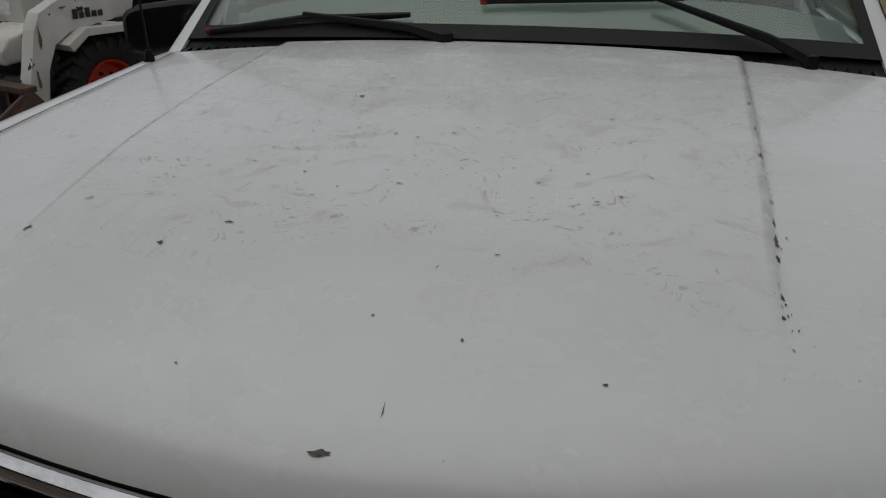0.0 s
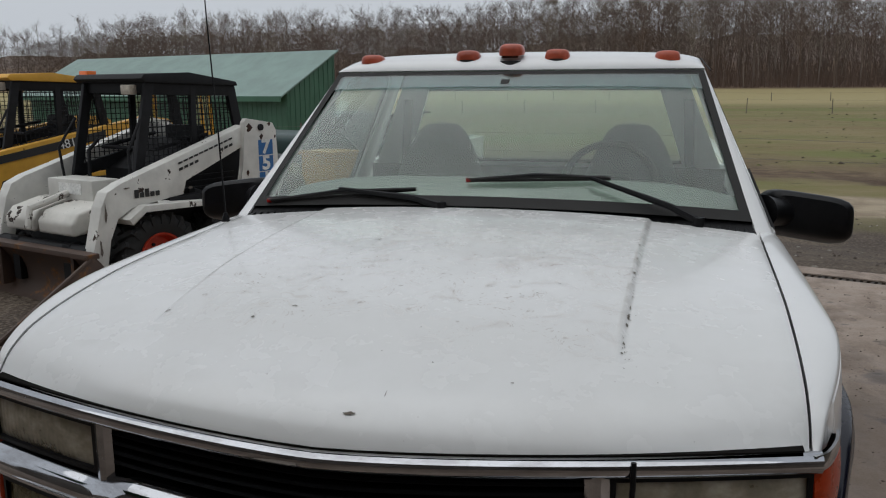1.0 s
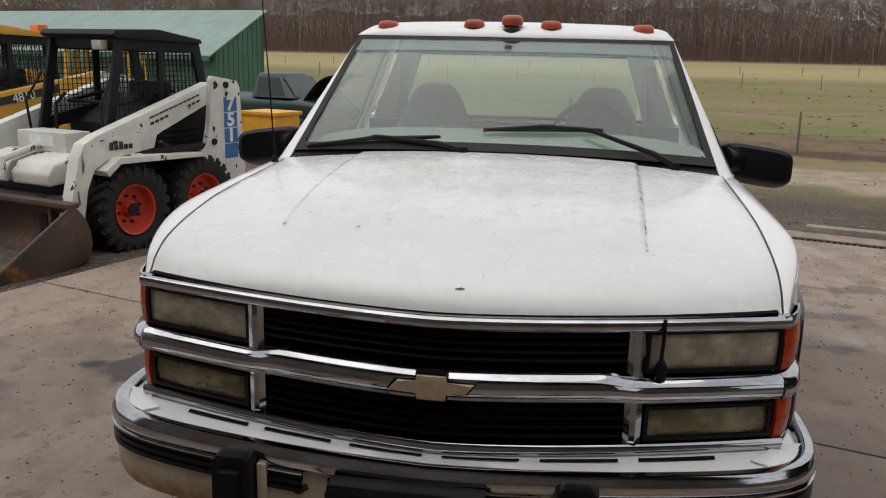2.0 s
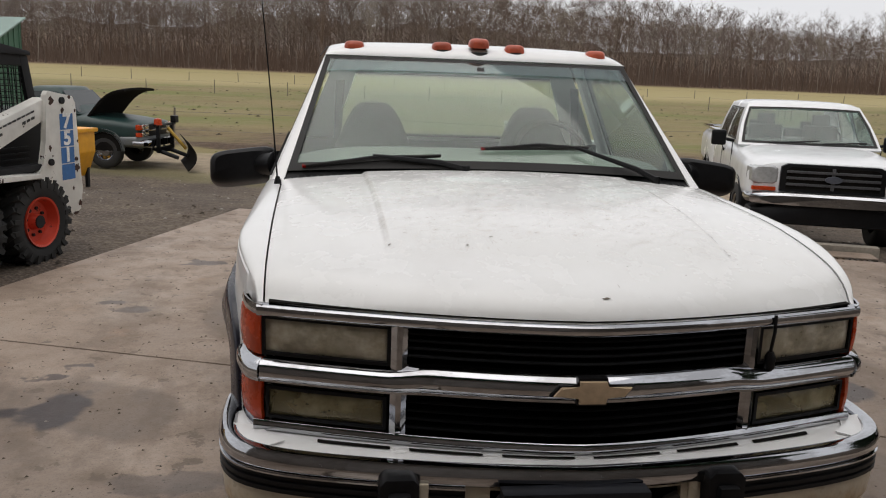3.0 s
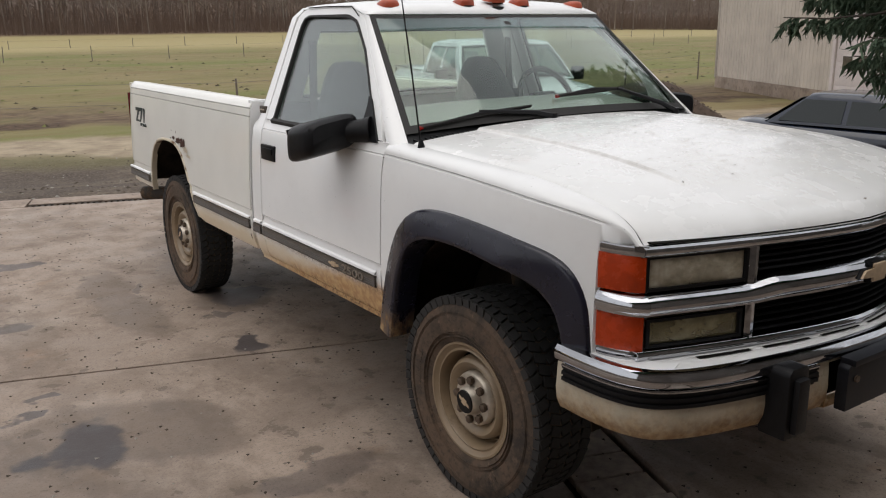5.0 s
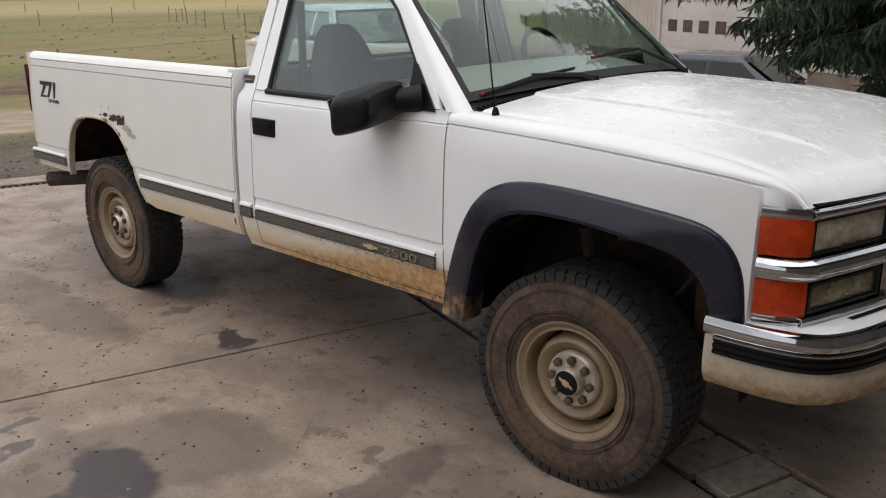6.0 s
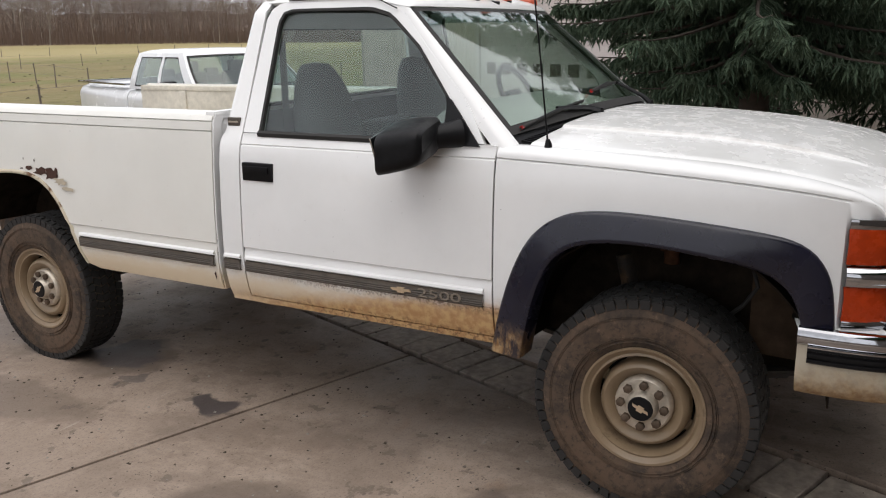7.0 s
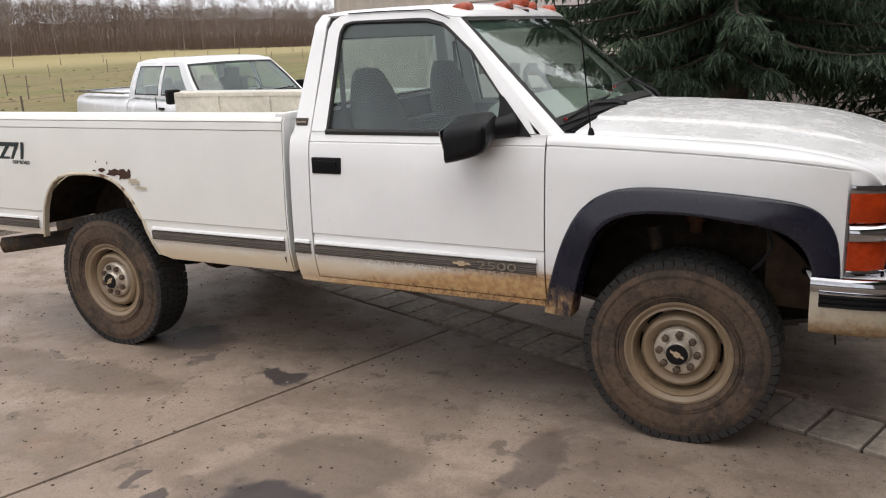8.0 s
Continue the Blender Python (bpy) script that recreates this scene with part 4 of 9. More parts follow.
for k in (0, 1):
    flip = mirrored if k else (lambda b: b)
    door = part("door", flip(panel(0.578, 1.808, ZS_DOOR, 0.03, 16, door_x)), PAINT, truck, "white cab door with mud along its foot")
    part("window_frame", flip(ring_between(fine_line(DOOR_IN), fine_line(DOOR_OUT), 0.0, 0.03)), PAINT, door)
    part("window_seal", flip(ring_between(fine_line(toward(DOOR_IN, (1.3, 1.55), 0.010)), fine_line(toward(DOOR_IN, (1.3, 1.55), -0.004)), 0.004, 0.02)), RUBBER, door, "cracked black window seal")
    gl = bmesh.new()
    inner = toward(DOOR_IN, (1.3, 1.55), 0.006)
    gl.faces.new([gl.verts.new((-(glass_x(z) - 0.012), y, z)) for y, z in inner])
    thicken(gl, 0.004)
    pane = part("window_pane", flip(gl), SIDE_GLASS, door, smooth=0)
    pane.visible_shadow = False
    part("belt_seal", flip(grid(span(0.80, 1.72, 4), [0, 1, 2], lambda y, k: (-(glass_x(1.30) + (0.008, 0.012, 0.0)[k]), y, (1.296, 1.312, 1.322)[k]), 0.006)), RUBBER, door)
    part("moulding", flip(moulding(0.612, 1.80)), MOULD, door, "ribbed grey side moulding")
    part("bright_strip", flip(bright_strip(0.612, 1.80)), PAINT, door)
    hb = part("handle_recess", flip(box(-0.972, -0.945, 1.622, 1.790, 1.107, 1.187, 0.008)), BLACK, door, "black recessed door handle")
    part("handle", flip(box(-0.978, -0.966, 1.642, 1.776, 1.142, 1.172, 0.005)), BLACK, hb)
    sail = bmesh.new()
    sail.faces.new([sail.verts.new((-(glass_x(z) + 0.012), y, z)) for y, z in ((0.645, 1.303), (0.81, 1.303), (0.812, 1.44), (0.824, 1.482), (0.80, 1.470), (0.745, 1.412))])
    thicken(sail, 0.03)
    part("mirror_sail", flip(sail), BLACK, door, smooth=0)
    mirror = part("side_mirror", flip(side_mirror()), BLACK, door, "black plastic towing mirror")
    part("mirror_arm", flip(tube([(-0.905, 0.74, 1.345), (-0.93, 0.765, 1.342), (-0.965, 0.80, 1.338), (-1.0, 0.84, 1.33)], [0.058, 0.050, 0.046, 0.048], 16)), BLACK, mirror)
    part("mirror_glass", flip(moved(box(-0.105, 0.105, -0.003, 0.003, -0.062, 0.062, 0.002), pose(-1.085, 0.966, 1.30, -11, -7, 11))), MIRROR, mirror)
    if k == 0:
        m = Matrix(((0, 0, -1, -(side_x(0.8, 0.72) + 0.016)), (-2.0, 0, 0, 0.80), (0, 1, 0, 0.7195), (0, 0, 0, 1)))
        lettering("2500", 0.050, m, plain("grey_lettering", (0.20, 0.165, 0.13), 0.5), door, "lettering", 0.002, "raised grey model number")
        part("door_badge", prism([(0.975 + x * 0.46, 0.7195 + z * 0.34) for x, z in BADGE], "x", -(side_x(0.95, 0.72) + 0.020), -(side_x(0.95, 0.72) + 0.010)), GOLD, door, "faded gold badge", smooth=0)

# cab: rear pillars, windshield pillars, roof, back, floor
def shield_edge(z):
    f = (z - 1.335) / 0.477
    return lerp(0.857, 0.709, f), lerp(0.55, 1.07, f)


def pillar_front(f, k):
    z = lerp(1.262, 1.835, f)
    x, y = shield_edge(z)
    gx = glass_x(z)
    return ((-x, y - 0.006, z), (-lerp(x, gx, 0.35), y - 0.002, z), (-lerp(x, gx, 0.75), y + 0.014, z), (-(gx - 0.003), y + 0.042, z), (-(gx - 0.012), y + 0.09, z))[k]


def cab_corner(y, z):
    return table(SIDE, z) if z < 1.29 else lerp(table(SIDE, 1.29), glass_x(z), ease((z - 1.27) / 0.03)) - max(0, (y - 1.90)) * 0.6 - max(0, z - 1.82) * 0.9


def roof_point(u, v):
    a, b = math.sin(u * math.pi / 2), math.sin(v * math.pi / 2)
    x = 0.712 * a
    y0 = 1.072 - 0.06 * (1 - a * a) - 0.006
    y = lerp(y0, 1.895, (b + 1) / 2)
    h = (1 - abs(a) ** 9) ** 0.55 * (1 - abs(b) ** 12) ** 0.55
    rise = ease((y - y0) / 0.22)
    x *= 1 - 0.075 * max(0.0, b) ** 6
    y -= 0.03 * max(0.0, b) * abs(a) ** 6
    return (x - 0.012 * a * rise, y, 1.822 + 0.036 * rise + h * lerp(0.045, 0.026, rise) + 0.016 * (1 - a * a) * (1 - b * b))


cab = part("cab", grid(span(-1, 1, 36), span(-1, 1, 28), roof_point, 0.02), PAINT, truck, "white cab roof and pillars")
for k in (0, 1):
    flip = mirrored if k else (lambda b: b)
    part("rear_pillar", flip(grid(span(1.816, 1.93, 6), [0.56, 0.60, 0.66, 0.72, 0.8, 0.95, 1.08, 1.18, 1.25, 1.28, 1.31, 1.4, 1.5, 1.6, 1.7, 1.78, 1.82, 1.85, 1.868],
                                  lambda y, z: (-cab_corner(y, z), y - 0.035 * max(0, (z - 1.3) / 0.55) * ((y - 1.816) / 0.114), z), 0.012)), PAINT, cab)
    part("windshield_pillar", flip(grid(span(0, 1, 12), [0, 1, 2, 3, 4], pillar_front, 0.012)), PAINT, cab)
    part("rocker", flip(grid(span(0.59, 1.93, 8), [0, 1, 2, 3], lambda y, k: ((-0.94, -0.935, -0.90, -0.80)[k], y, (0.566, 0.54, 0.525, 0.53)[k]), 0.01)), PAINT, cab, "rusty mud-caked rocker panel")
    part("moulding", flip(moulding(1.83, 1.925)), MOULD, cab)
    part("bright_strip", flip(bright_strip(1.83, 1.925)), PAINT, cab)
    part("drip_rail", flip(tube([(-0.735, 1.115, 1.815), (-0.704, 1.235, 1.861), (-0.700, 1.5, 1.866), (-0.702, 1.69, 1.864)], 0.003, 6)), RUBBER, cab)
    part("seal_backing", flip(grid(span(0.574, 1.93, 8), [0.56, 0.7, 1.0, 1.25], lambda y, z: (-(table(SIDE, z) - 0.034), y, z), 0.004)), DARK, cab)
    part("pillar_backing", flip(ring_between(fine_line(DOOR_OUT), fine_line(toward(DOOR_OUT, (1.3, 1.5), -0.012)), -0.02, 0.006)), DARK, cab)
part("cab_plate", box(-0.914, -0.896, 1.838, 1.905, 1.335, 1.372, 0.004), MOULD, cab, "small dark maker plate")
part("plate_line", box(-0.917, -0.913, 1.845, 1.898, 1.350, 1.357), CAP, cab)


def cab_back(x, z):
    return (x * (glass_x(max(z, 1.3)) - 0.05), 1.928 - 0.05 * max(0, (z - 1.3) / 0.55), z)


part("back_panel", grid(span(-1, 1, 20), [0.55, 0.8, 1.1, 1.3, 1.40, 1.5, 1.6, 1.7, 1.75, 1.86], cab_back, 0.02, keep=lambda x, z: not (abs(x) < 0.85 and 1.40 < z < 1.75)), PAINT, cab)
rw = part("rear_window", grid([-0.86, -0.3, 0.3, 0.86], [1.395, 1.5, 1.6, 1.755], lambda x, z: (cab_back(x, z)[0], cab_back(x, z)[1] - 0.005, z), 0.004), SIDE_GLASS, cab)
rw.visible_shadow = False
part("rear_window_seal", join(*[tube([(a * 0.735, 1.915, 1.40), (a * 0.735, 1.913, 1.43), (a * 0.655, 1.887, 1.73), (a * 0.63, 1.885, 1.752), (0, 1.885, 1.755)], 0.014, 8) for a in (-1, 1)], tube([(-0.735, 1.915, 1.402), (0.735, 1.915, 1.402)], 0.014, 8)), RUBBER, cab)


def shield(u, v):
    """The windshield, bowed in plan."""
    b = 1 - u * u
    x0, y0, z0 = u * 0.855, 0.552 - 0.085 * b, 1.335 + 0.035 * b
    x1, y1, z1 = u * 0.709, 1.068 - 0.062 * b, 1.812
    bulge = 0.022 * math.sin(math.pi * v) * (1 - u ** 4)
    return (lerp(x0, x1, v), lerp(y0, y1, v) - bulge * 0.7, lerp(z0, z1, v) + bulge * 0.7)


ws = part("windshield", grid(span(-1, 1, 24), span(0, 1, 12), lambda u, v: shield(u, v), 0.005), GLASS, cab, "green-tinted windshield")
ws.visible_shadow = False


def frit(us, vs):
    def f(u, v):
        x, y, z = shield(u, v)
        return (x, y - 0.003, z + 0.004)
    return grid(us, vs, f, 0.002)


part("windshield_seal", join(frit(span(-1.0, -0.965, 2), span(0, 1, 12)), frit(span(0.965, 1.0, 2), span(0, 1, 12)), frit(span(-0.965, 0.965, 24), [0.972, 0.985, 1.0]), frit(span(-0.965, 0.965, 24), [0.0, 0.03, 0.06])), RUBBER, cab)
SHADE_GLASS = glass("blue_shade_band", (0.66, 0.75, 0.75))
band = part("shade_band", frit(span(-0.965, 0.965, 24), [0.86, 0.90, 0.94, 0.972]), SHADE_GLASS, cab, "blue-tinted shade band")
band.visible_shadow = False
part("mirror_button", frit(span(-0.03, 0.015, 3), [0.885, 0.90, 0.925]), RUBBER, cab)

# cowl and wipers
cowl = part("cowl", grid(span(-1, 1, 30), [0, 1, 2, 3, 4], lambda u, k: (u * (0.865, 0.868, 0.866, 0.862, 0.858)[k], (0.452, 0.47, 0.50 - 0.03 * (1 - u * u), 0.535 - 0.06 * (1 - u * u), 0.57 - 0.08 * (1 - u * u))[k],
                                                               (1.296, 1.302, 1.306, 1.316, 1.345)[k] + 0.034 * (1 - u * u)), 0.006), BLACK, truck, "black plastic cowl below the windshield")
for k in range(64):
    u = -0.97 + 1.94 * k / 63
    b = 1 - u * u
    part("cowl_slat", moved(box(-0.004, 0.004, -0.022, 0.022, 0.0, 0.008), pose(u * 0.86, 0.50 - 0.03 * b, 1.309 + 0.034 * b, 8)), BLACK, cowl)


def wiper(base, knee, tip, heel):
    """An arm from its pivot to the blade, and the blade lying on the glass."""
    w = part("wiper", join(tube([base, tuple(lerp(a, b, 0.25) + (0.012 if i == 2 else 0) for i, (a, b) in enumerate(zip(base, knee))), knee], [0.014, 0.011, 0.007], 8),
                           tube([(base[0], base[1], base[2] - 0.02), (base[0], base[1], base[2] + 0.014)], 0.018, 12)), BLACK, cowl)
    mid = tuple(lerp(a, b, 0.5) for a, b in zip(tip, heel))
    up = Vector((0, -0.66, 0.75))
    lift = lambda p, h: tuple(Vector(p) + up * h)
    part("blade", join(tube([tip, mid, heel], 0.005, 6), tube([lift(tip, 0.006), lift(mid, 0.02), lift(heel, 0.006)], [0.005, 0.009, 0.005], 6)), RUBBER, w)
    part("blade_end", tube([lift(tip, 0.003), tuple(Vector(lift(tip, 0.003)) + (Vector(mid) - Vector(tip)).normalized() * 0.014)], 0.008, 8), RED_LENS, w)
    part("bridge", tube([lift(tuple(lerp(a, b, 0.2) for a, b in zip(tip, heel)), 0.012), lift(mid, 0.026), lift(tuple(lerp(a, b, 0.8) for a, b in zip(tip, heel)), 0.012)], 0.006, 6), BLACK, w)


def on_shield(u, v, h=0.012):
    p = Vector(shield(u, v)) + Vector((0, -0.66, 0.75)) * h
    return tuple(p)


wiper((-0.13, 0.462, 1.372), on_shield(-0.60, 0.07, 0.03), on_shield(-0.93, 0.02), on_shield(-0.27, 0.085))
wiper((0.69, 0.472, 1.345), on_shield(0.42, 0.165, 0.03), on_shield(-0.07, 0.145), on_shield(0.50, 0.185))

# roof clearance lamps
def roof_lamp(x, y, z, lift=0.0, tilt=0.0):
    """A teardrop clearance lamp: steep front, long tail, on a black foot."""
    def dome(u, v):
        k = int(round(v * 7))
        f, h = ((1, 0.0), (1.0, 0.012), (0.97, 0.022), (0.90, 0.031), (0.76, 0.037), (0.5, 0.040), (0.2, 0.041), (0.0, 0.041))[k]
        a = 2 * math.pi * u
        c, q = math.cos(a), math.sin(a)
        sq = (abs(c) ** 3 + abs(q) ** 3) ** (-1 / 3)
        dy = (0.074 if q > 0 else 0.040) * q * sq * f
        return (0.047 * c * sq * f, dy, h * (1 - 0.5 * max(0.0, dy / 0.074) ** 1.5))

    def foot(u, v):
        k = int(round(v * 2))
        a = 2 * math.pi * u
        return (0.050 * math.cos(a) * (1, 1, 0)[k], (0.078 if math.sin(a) > 0 else 0.044) * math.sin(a) * (1, 1, 0)[k], (-0.010, 0.006, 0.006)[k])
    lamp = part("clearance_lamp", moved(sheet(28, 7, dome, close_u=True), pose(x, y + 0.012, z - 0.018 + lift, tilt, 0, 0)), ROOF_AMBER, cab, "faded amber clearance lamp")
    part("lamp_base", moved(sheet(28, 2, foot, close_u=True), pose(x, y + 0.012, z - 0.02, tilt * 0.4, 0, 0)), RUBBER, lamp)


for x in (-0.578, -0.173, 0.173, 0.578):
    roof_lamp(x, 1.12 - 0.06 * (1 - (x / 0.7) ** 2), 1.862 + (0.014 if abs(x) < 0.3 else 0.004))
roof_lamp(0.0, 1.045, 1.872, 0.026, 9)
part("rust_streak", grid(span(-0.035, 0.03, 4), span(1.02, 1.045, 2), lambda x, y: (x, y, 1.866 + (y - 1.02) * 0.62)), RUST, cab)

# antenna on the fender
ant = part("antenna", tube([(-0.882, 0.395, 1.31), (-0.905, 0.416, 1.60), (-0.940, 0.443, 1.97), (-0.966, 0.465, 2.26)], [0.0035, 0.003, 0.0024, 0.0018], 6), BLACK, truck, "thin black whip antenna")
part("antenna_base", tube([(-0.882, 0.394, 1.30), (-0.882, 0.394, 1.318), (-0.882, 0.396, 1.335)], [0.016, 0.013, 0.007], 12), BLACK, ant)

# ---- the pickup's nose: grille, lamps, bumper ----
def front_strip(x0, x1, section, n=30, thick=0.004):
    """A bar across the nose; section: (how far ahead of the nose line, height)."""
    return grid(span(x0, x1, n), list(range(len(section))), lambda x, k: (x, front_y(x) - section[k][0], section[k][1]), thick)


grille = part("grille", front_strip(-0.86, 0.86, [(-0.02, 1.134), (0.0, 1.132), (0.007, 1.127), (0.009, 1.118), (0.007, 1.108), (0.0, 1.101), (-0.03, 1.099)], 40), CHROME, truck, "worn chrome grille frame")

# dark strip standing in for the shadow under the hood's lip
part("hood_gap", front_strip(-0.828, 0.828, [(-0.03, 1.142), (-0.009, 1.1405), (-0.008, 1.137), (-0.03, 1.135)], 40, 0.003), DARK, grille)


BAR = [(-0.03, 0.928), (0.014, 0.929), (0.024, 0.933), (0.024, 0.940), (0.031, 0.947), (0.038, 0.962), (0.035, 0.982), (0.019, 1.001), (-0.03, 1.014)]


def mid_bar(x, k):
    w = 1 - ease((abs(x) - 0.40) / 0.12)
    out, z = BAR[k]
    z = lerp(0.954 + (z - 0.970) * 0.80, z, w)
    return (x, front_y(x) - out * lerp(0.75, 1.1, w), z)


part("middle_bar", grid(span(-0.852, 0.852, 60), list(range(9)), mid_bar, 0.004), CHROME, grille)
part("lower_trim", front_strip(-0.87, 0.87, [(-0.03, 0.810), (0.003, 0.809), (0.009, 0.803), (0.011, 0.794), (0.009, 0.785), (0.003, 0.779), (-0.01, 0.777)], 40), CHROME, grille)
for s in (-1, 1):
    part("grille_post", moved(grid(span(0, 1, 3), span(0.80, 1.108, 4), lambda f, z: (s * lerp(0.464, 0.507, f), front_y(0.485) - (0.0, 0.008, 0.008, -0.004)[int(round(f * 3))] + 0.004, z), 0.02), Matrix()), CHROME, grille, smooth=15)
part("grille_backing", grid(span(-0.48, 0.48, 16), [0.79, 0.95, 1.12], lambda x, z: (x, front_y(x) + 0.06, z), 0.004), DARK, grille)
SLAT = plain("matt_black_grille_plastic", (0.006, 0.006, 0.007), 0.75, grain=30, vary=0.3, spec=0.12)
for z0 in (0.826, 0.850, 0.874, 0.898, 1.024, 1.045, 1.066, 1.086):
    part("grille_slat", front_strip(-0.468, 0.468, [(-0.05, z0 + 0.004), (-0.012, z0 + 0.004), (-0.008, z0), (-0.012, z0 - 0.004), (-0.05, z0 - 0.004)], 14, 0.002), SLAT, grille)
part("badge", prism([(x, z * 0.92 + 0.966) for x, z in BADGE], "y", front_y(0) - 0.048, front_y(0) - 0.024, 0.003), GOLD, grille, "faded gold plastic badge")
part("badge_rim", prism([(x * 1.08, z * 1.14 + 0.966) for x, z in BADGE], "y", front_y(0) - 0.040, front_y(0) - 0.012, 0.003), BLACK, grille)


def lamp_unit(s, x0, x1, z0, z1, name, label, bowl=1.0):
    """A lamp: black bezel, silver bowl, divider and fluted lens."""
    def at(dx, z, back):
        x = lerp(x0, x1, dx)
        return (s * x, front_y(x) + back, z)
    bez = bmesh.new()
    loops = []
    for k, (g, back) in enumerate(((-0.005, 0.012), (-0.005, 0.003), (0.0045, 0.002), (0.006, 0.03))):
        pts = [(x0 + g, z0 + g)] + [(lerp(x0 + g, x1 - g, f / 6), z0 + g) for f in range(1, 7)] + [(lerp(x1 - g, x0 + g, f / 6), z1 - g) for f in range(0, 7)]
        loops.append([bez.verts.new((s * x, front_y(x) + back, z)) for x, z in pts])
    for a, b in zip(loops, loops[1:]):
        for i in range(len(a)):
            j = (i + 1) % len(a)
            bez.faces.new((a[i], a[j], b[j], b[i]))
    lamp = part(name, bez, BLACK, grille, label)
    part("reflector", grid(span(0, 1, 12), span(0, 1, 6), lambda f, g: at(f, lerp(z0, z1, g), 0.03 + 0.055 * bowl * (1 - (2 * ((f * 2) % 1.0 if f < 1 else 1.0) - 1) ** 2) * (1 - (2 * g - 1) ** 2)), 0.003), LAMP if bowl == 1.0 else DULL_LAMP, lamp)
    part("lens", grid(span(0.005, 0.995, 12), span(0.02, 0.98, 6), lambda f, g: at(f, lerp(z0, z1, g), 0.014 - 0.010 * (1 - (2 * g - 1) ** 4) * (1 - (2 * f - 1) ** 6)), 0.004), LENS if bowl == 1.0 else LOW_LENS, lamp, "yellowed fluted lens")
    return lamp


def amber_wrap(s, z0, z1):
    line = smooth_line([(0.846, front_y(0.846) + 0.004), (0.868, front_y(0.868) + 0.012), (0.888, -0.695), (0.903, -0.655), (0.912, -0.615)], 10, 1)
    return grid(list(range(11)), span(0, 1, 4), lambda k, g: (s * (line[k][0] + 0.004 * math.sin(math.pi * g)), line[k][1] - 0.003 * math.sin(math.pi * g), lerp(z0, z1, g)), 0.012)


def wrap_point(s, line, k, j):
    """The middle bar's section carried round the corner of the nose."""
    (xa, ya), (xb, yb) = line[max(0, k - 1)], line[min(len(line) - 1, k + 1)]
    d = Vector((xb - xa, yb - ya)).normalized()
    if k == 0:
        d = Vector((1.0, 0.35)).normalized()
    o = BAR[j][0] * 0.75 * (1 - 0.35 * k / 8)
    return (s * (line[k][0] + d.y * o), line[k][1] - d.x * o, 0.954 + (BAR[j][1] - 0.970) * 0.80)


for s in (-1, 1):
    up = lamp_unit(s, 0.512, 0.842, 0.998, 1.098, "headlamp", "yellowed headlamp in a black bezel")
    part("divider", box(s * 0.672, s * 0.678, front_y(0.675) + 0.02, front_y(0.675) + 0.06, 0.998, 1.094), LAMP, up)
    for x in (0.60, 0.76):
        part("bulb", tube([(s * x, front_y(x) + 0.07, 1.045), (s * x, front_y(x) + 0.035, 1.045)], [0.014, 0.009], 10), CAP, up)
    lo = lamp_unit(s, 0.520, 0.832, 0.820, 0.902, "lower_lamp", "yellowed parking lamp in a black bezel", 0.15)
    part("turn_signal", amber_wrap(s, 0.992, 1.104), AMBER, grille, "amber wraparound turn signal")
    part("turn_signal", amber_wrap(s, 0.806, 0.918), AMBER, grille, "amber wraparound turn signal")
    line = smooth_line([(0.848, front_y(0.848) - 0.004), (0.869, front_y(0.869) + 0.006), (0.889, -0.697), (0.903, -0.657), (0.910, -0.617)], 8, 1)
    part("bar_end", grid(list(range(9)), list(range(9)), lambda k, j: wrap_point(s, line, k, j), 0.004), CHROME, grille)
    part("top_end", grid(list(range(9)), [0, 1, 2], lambda k, j: (s * (line[k][0] - 0.002 + (0.0, 0.003, 0.0)[j]), line[k][1], (1.104, 1.119, 1.134)[j]), 0.006), CHROME, grille)
    part("foot_end", grid(list(range(9)), [0, 1, 2], lambda k, j: (s * (line[k][0] - 0.002 + (0.0, 0.004, 0.0)[j]), line[k][1], (0.778, 0.793, 0.808)[j]), 0.006), CHROME, grille)
    part("lamp_backing", grid(span(0.49, 0.90, 8), [0.77, 1.13], lambda x, z: (s * x, front_y(x) + 0.10, z), 0.004), DARK, grille)

cord = part("block_heater_cord", tube([(0.545, front_y(0.545) - 0.01, 1.135), (0.545, front_y(0.545) - 0.014, 1.09), (0.543, front_y(0.545) - 0.008, 1.04), (0.544, front_y(0.545) - 0.006, 1.02)], 0.005, 8), BLACK, truck, "black plug hanging from the grille")
part("plug", tube([(0.544, front_y(0.545) - 0.006, 1.03), (0.544, front_y(0.545) - 0.006, 1.015), (0.544, front_y(0.545) - 0.006, 0.985), (0.544, front_y(0.545) - 0.006, 0.975)], [0.008, 0.015, 0.015, 0.009], 10), BLACK, cord)

# valance shelf and bumper
BUMP = smooth_line([(0.958, -0.50), (0.960, -0.59), (0.955, -0.69), (0.935, -0.785), (0.88, -0.860), (0.735, -0.925), (0.5, -0.972), (0.25, -0.997), (0.0, -1.006)], 40, 2)
BUMP = [(-x, y) for x, y in BUMP] + [(x, y) for x, y in reversed(BUMP[:-1])]


def dip(x):
    """The bumper hangs a little lower in the middle."""
    return -0.014 * (1 - ease(abs(x) / 0.75))


def bumper_strip(section, lo=0, hi=None, thick=0.005):
    pts = BUMP[lo:hi]

    def f(i, k):
        a, b = BUMP[max(0, min(lo + i + 1, len(BUMP) - 1))], BUMP[max(0, lo + i - 1)]
        d = Vector((a[0] - b[0], a[1] - b[1])).normalized()
        o, z = section[k]
        p = pts[i]
        return (p[0] + d.y * o, p[1] - d.x * o, z + dip(p[0]))
    return grid(list(range(len(pts))), list(range(len(section))), f, thick)


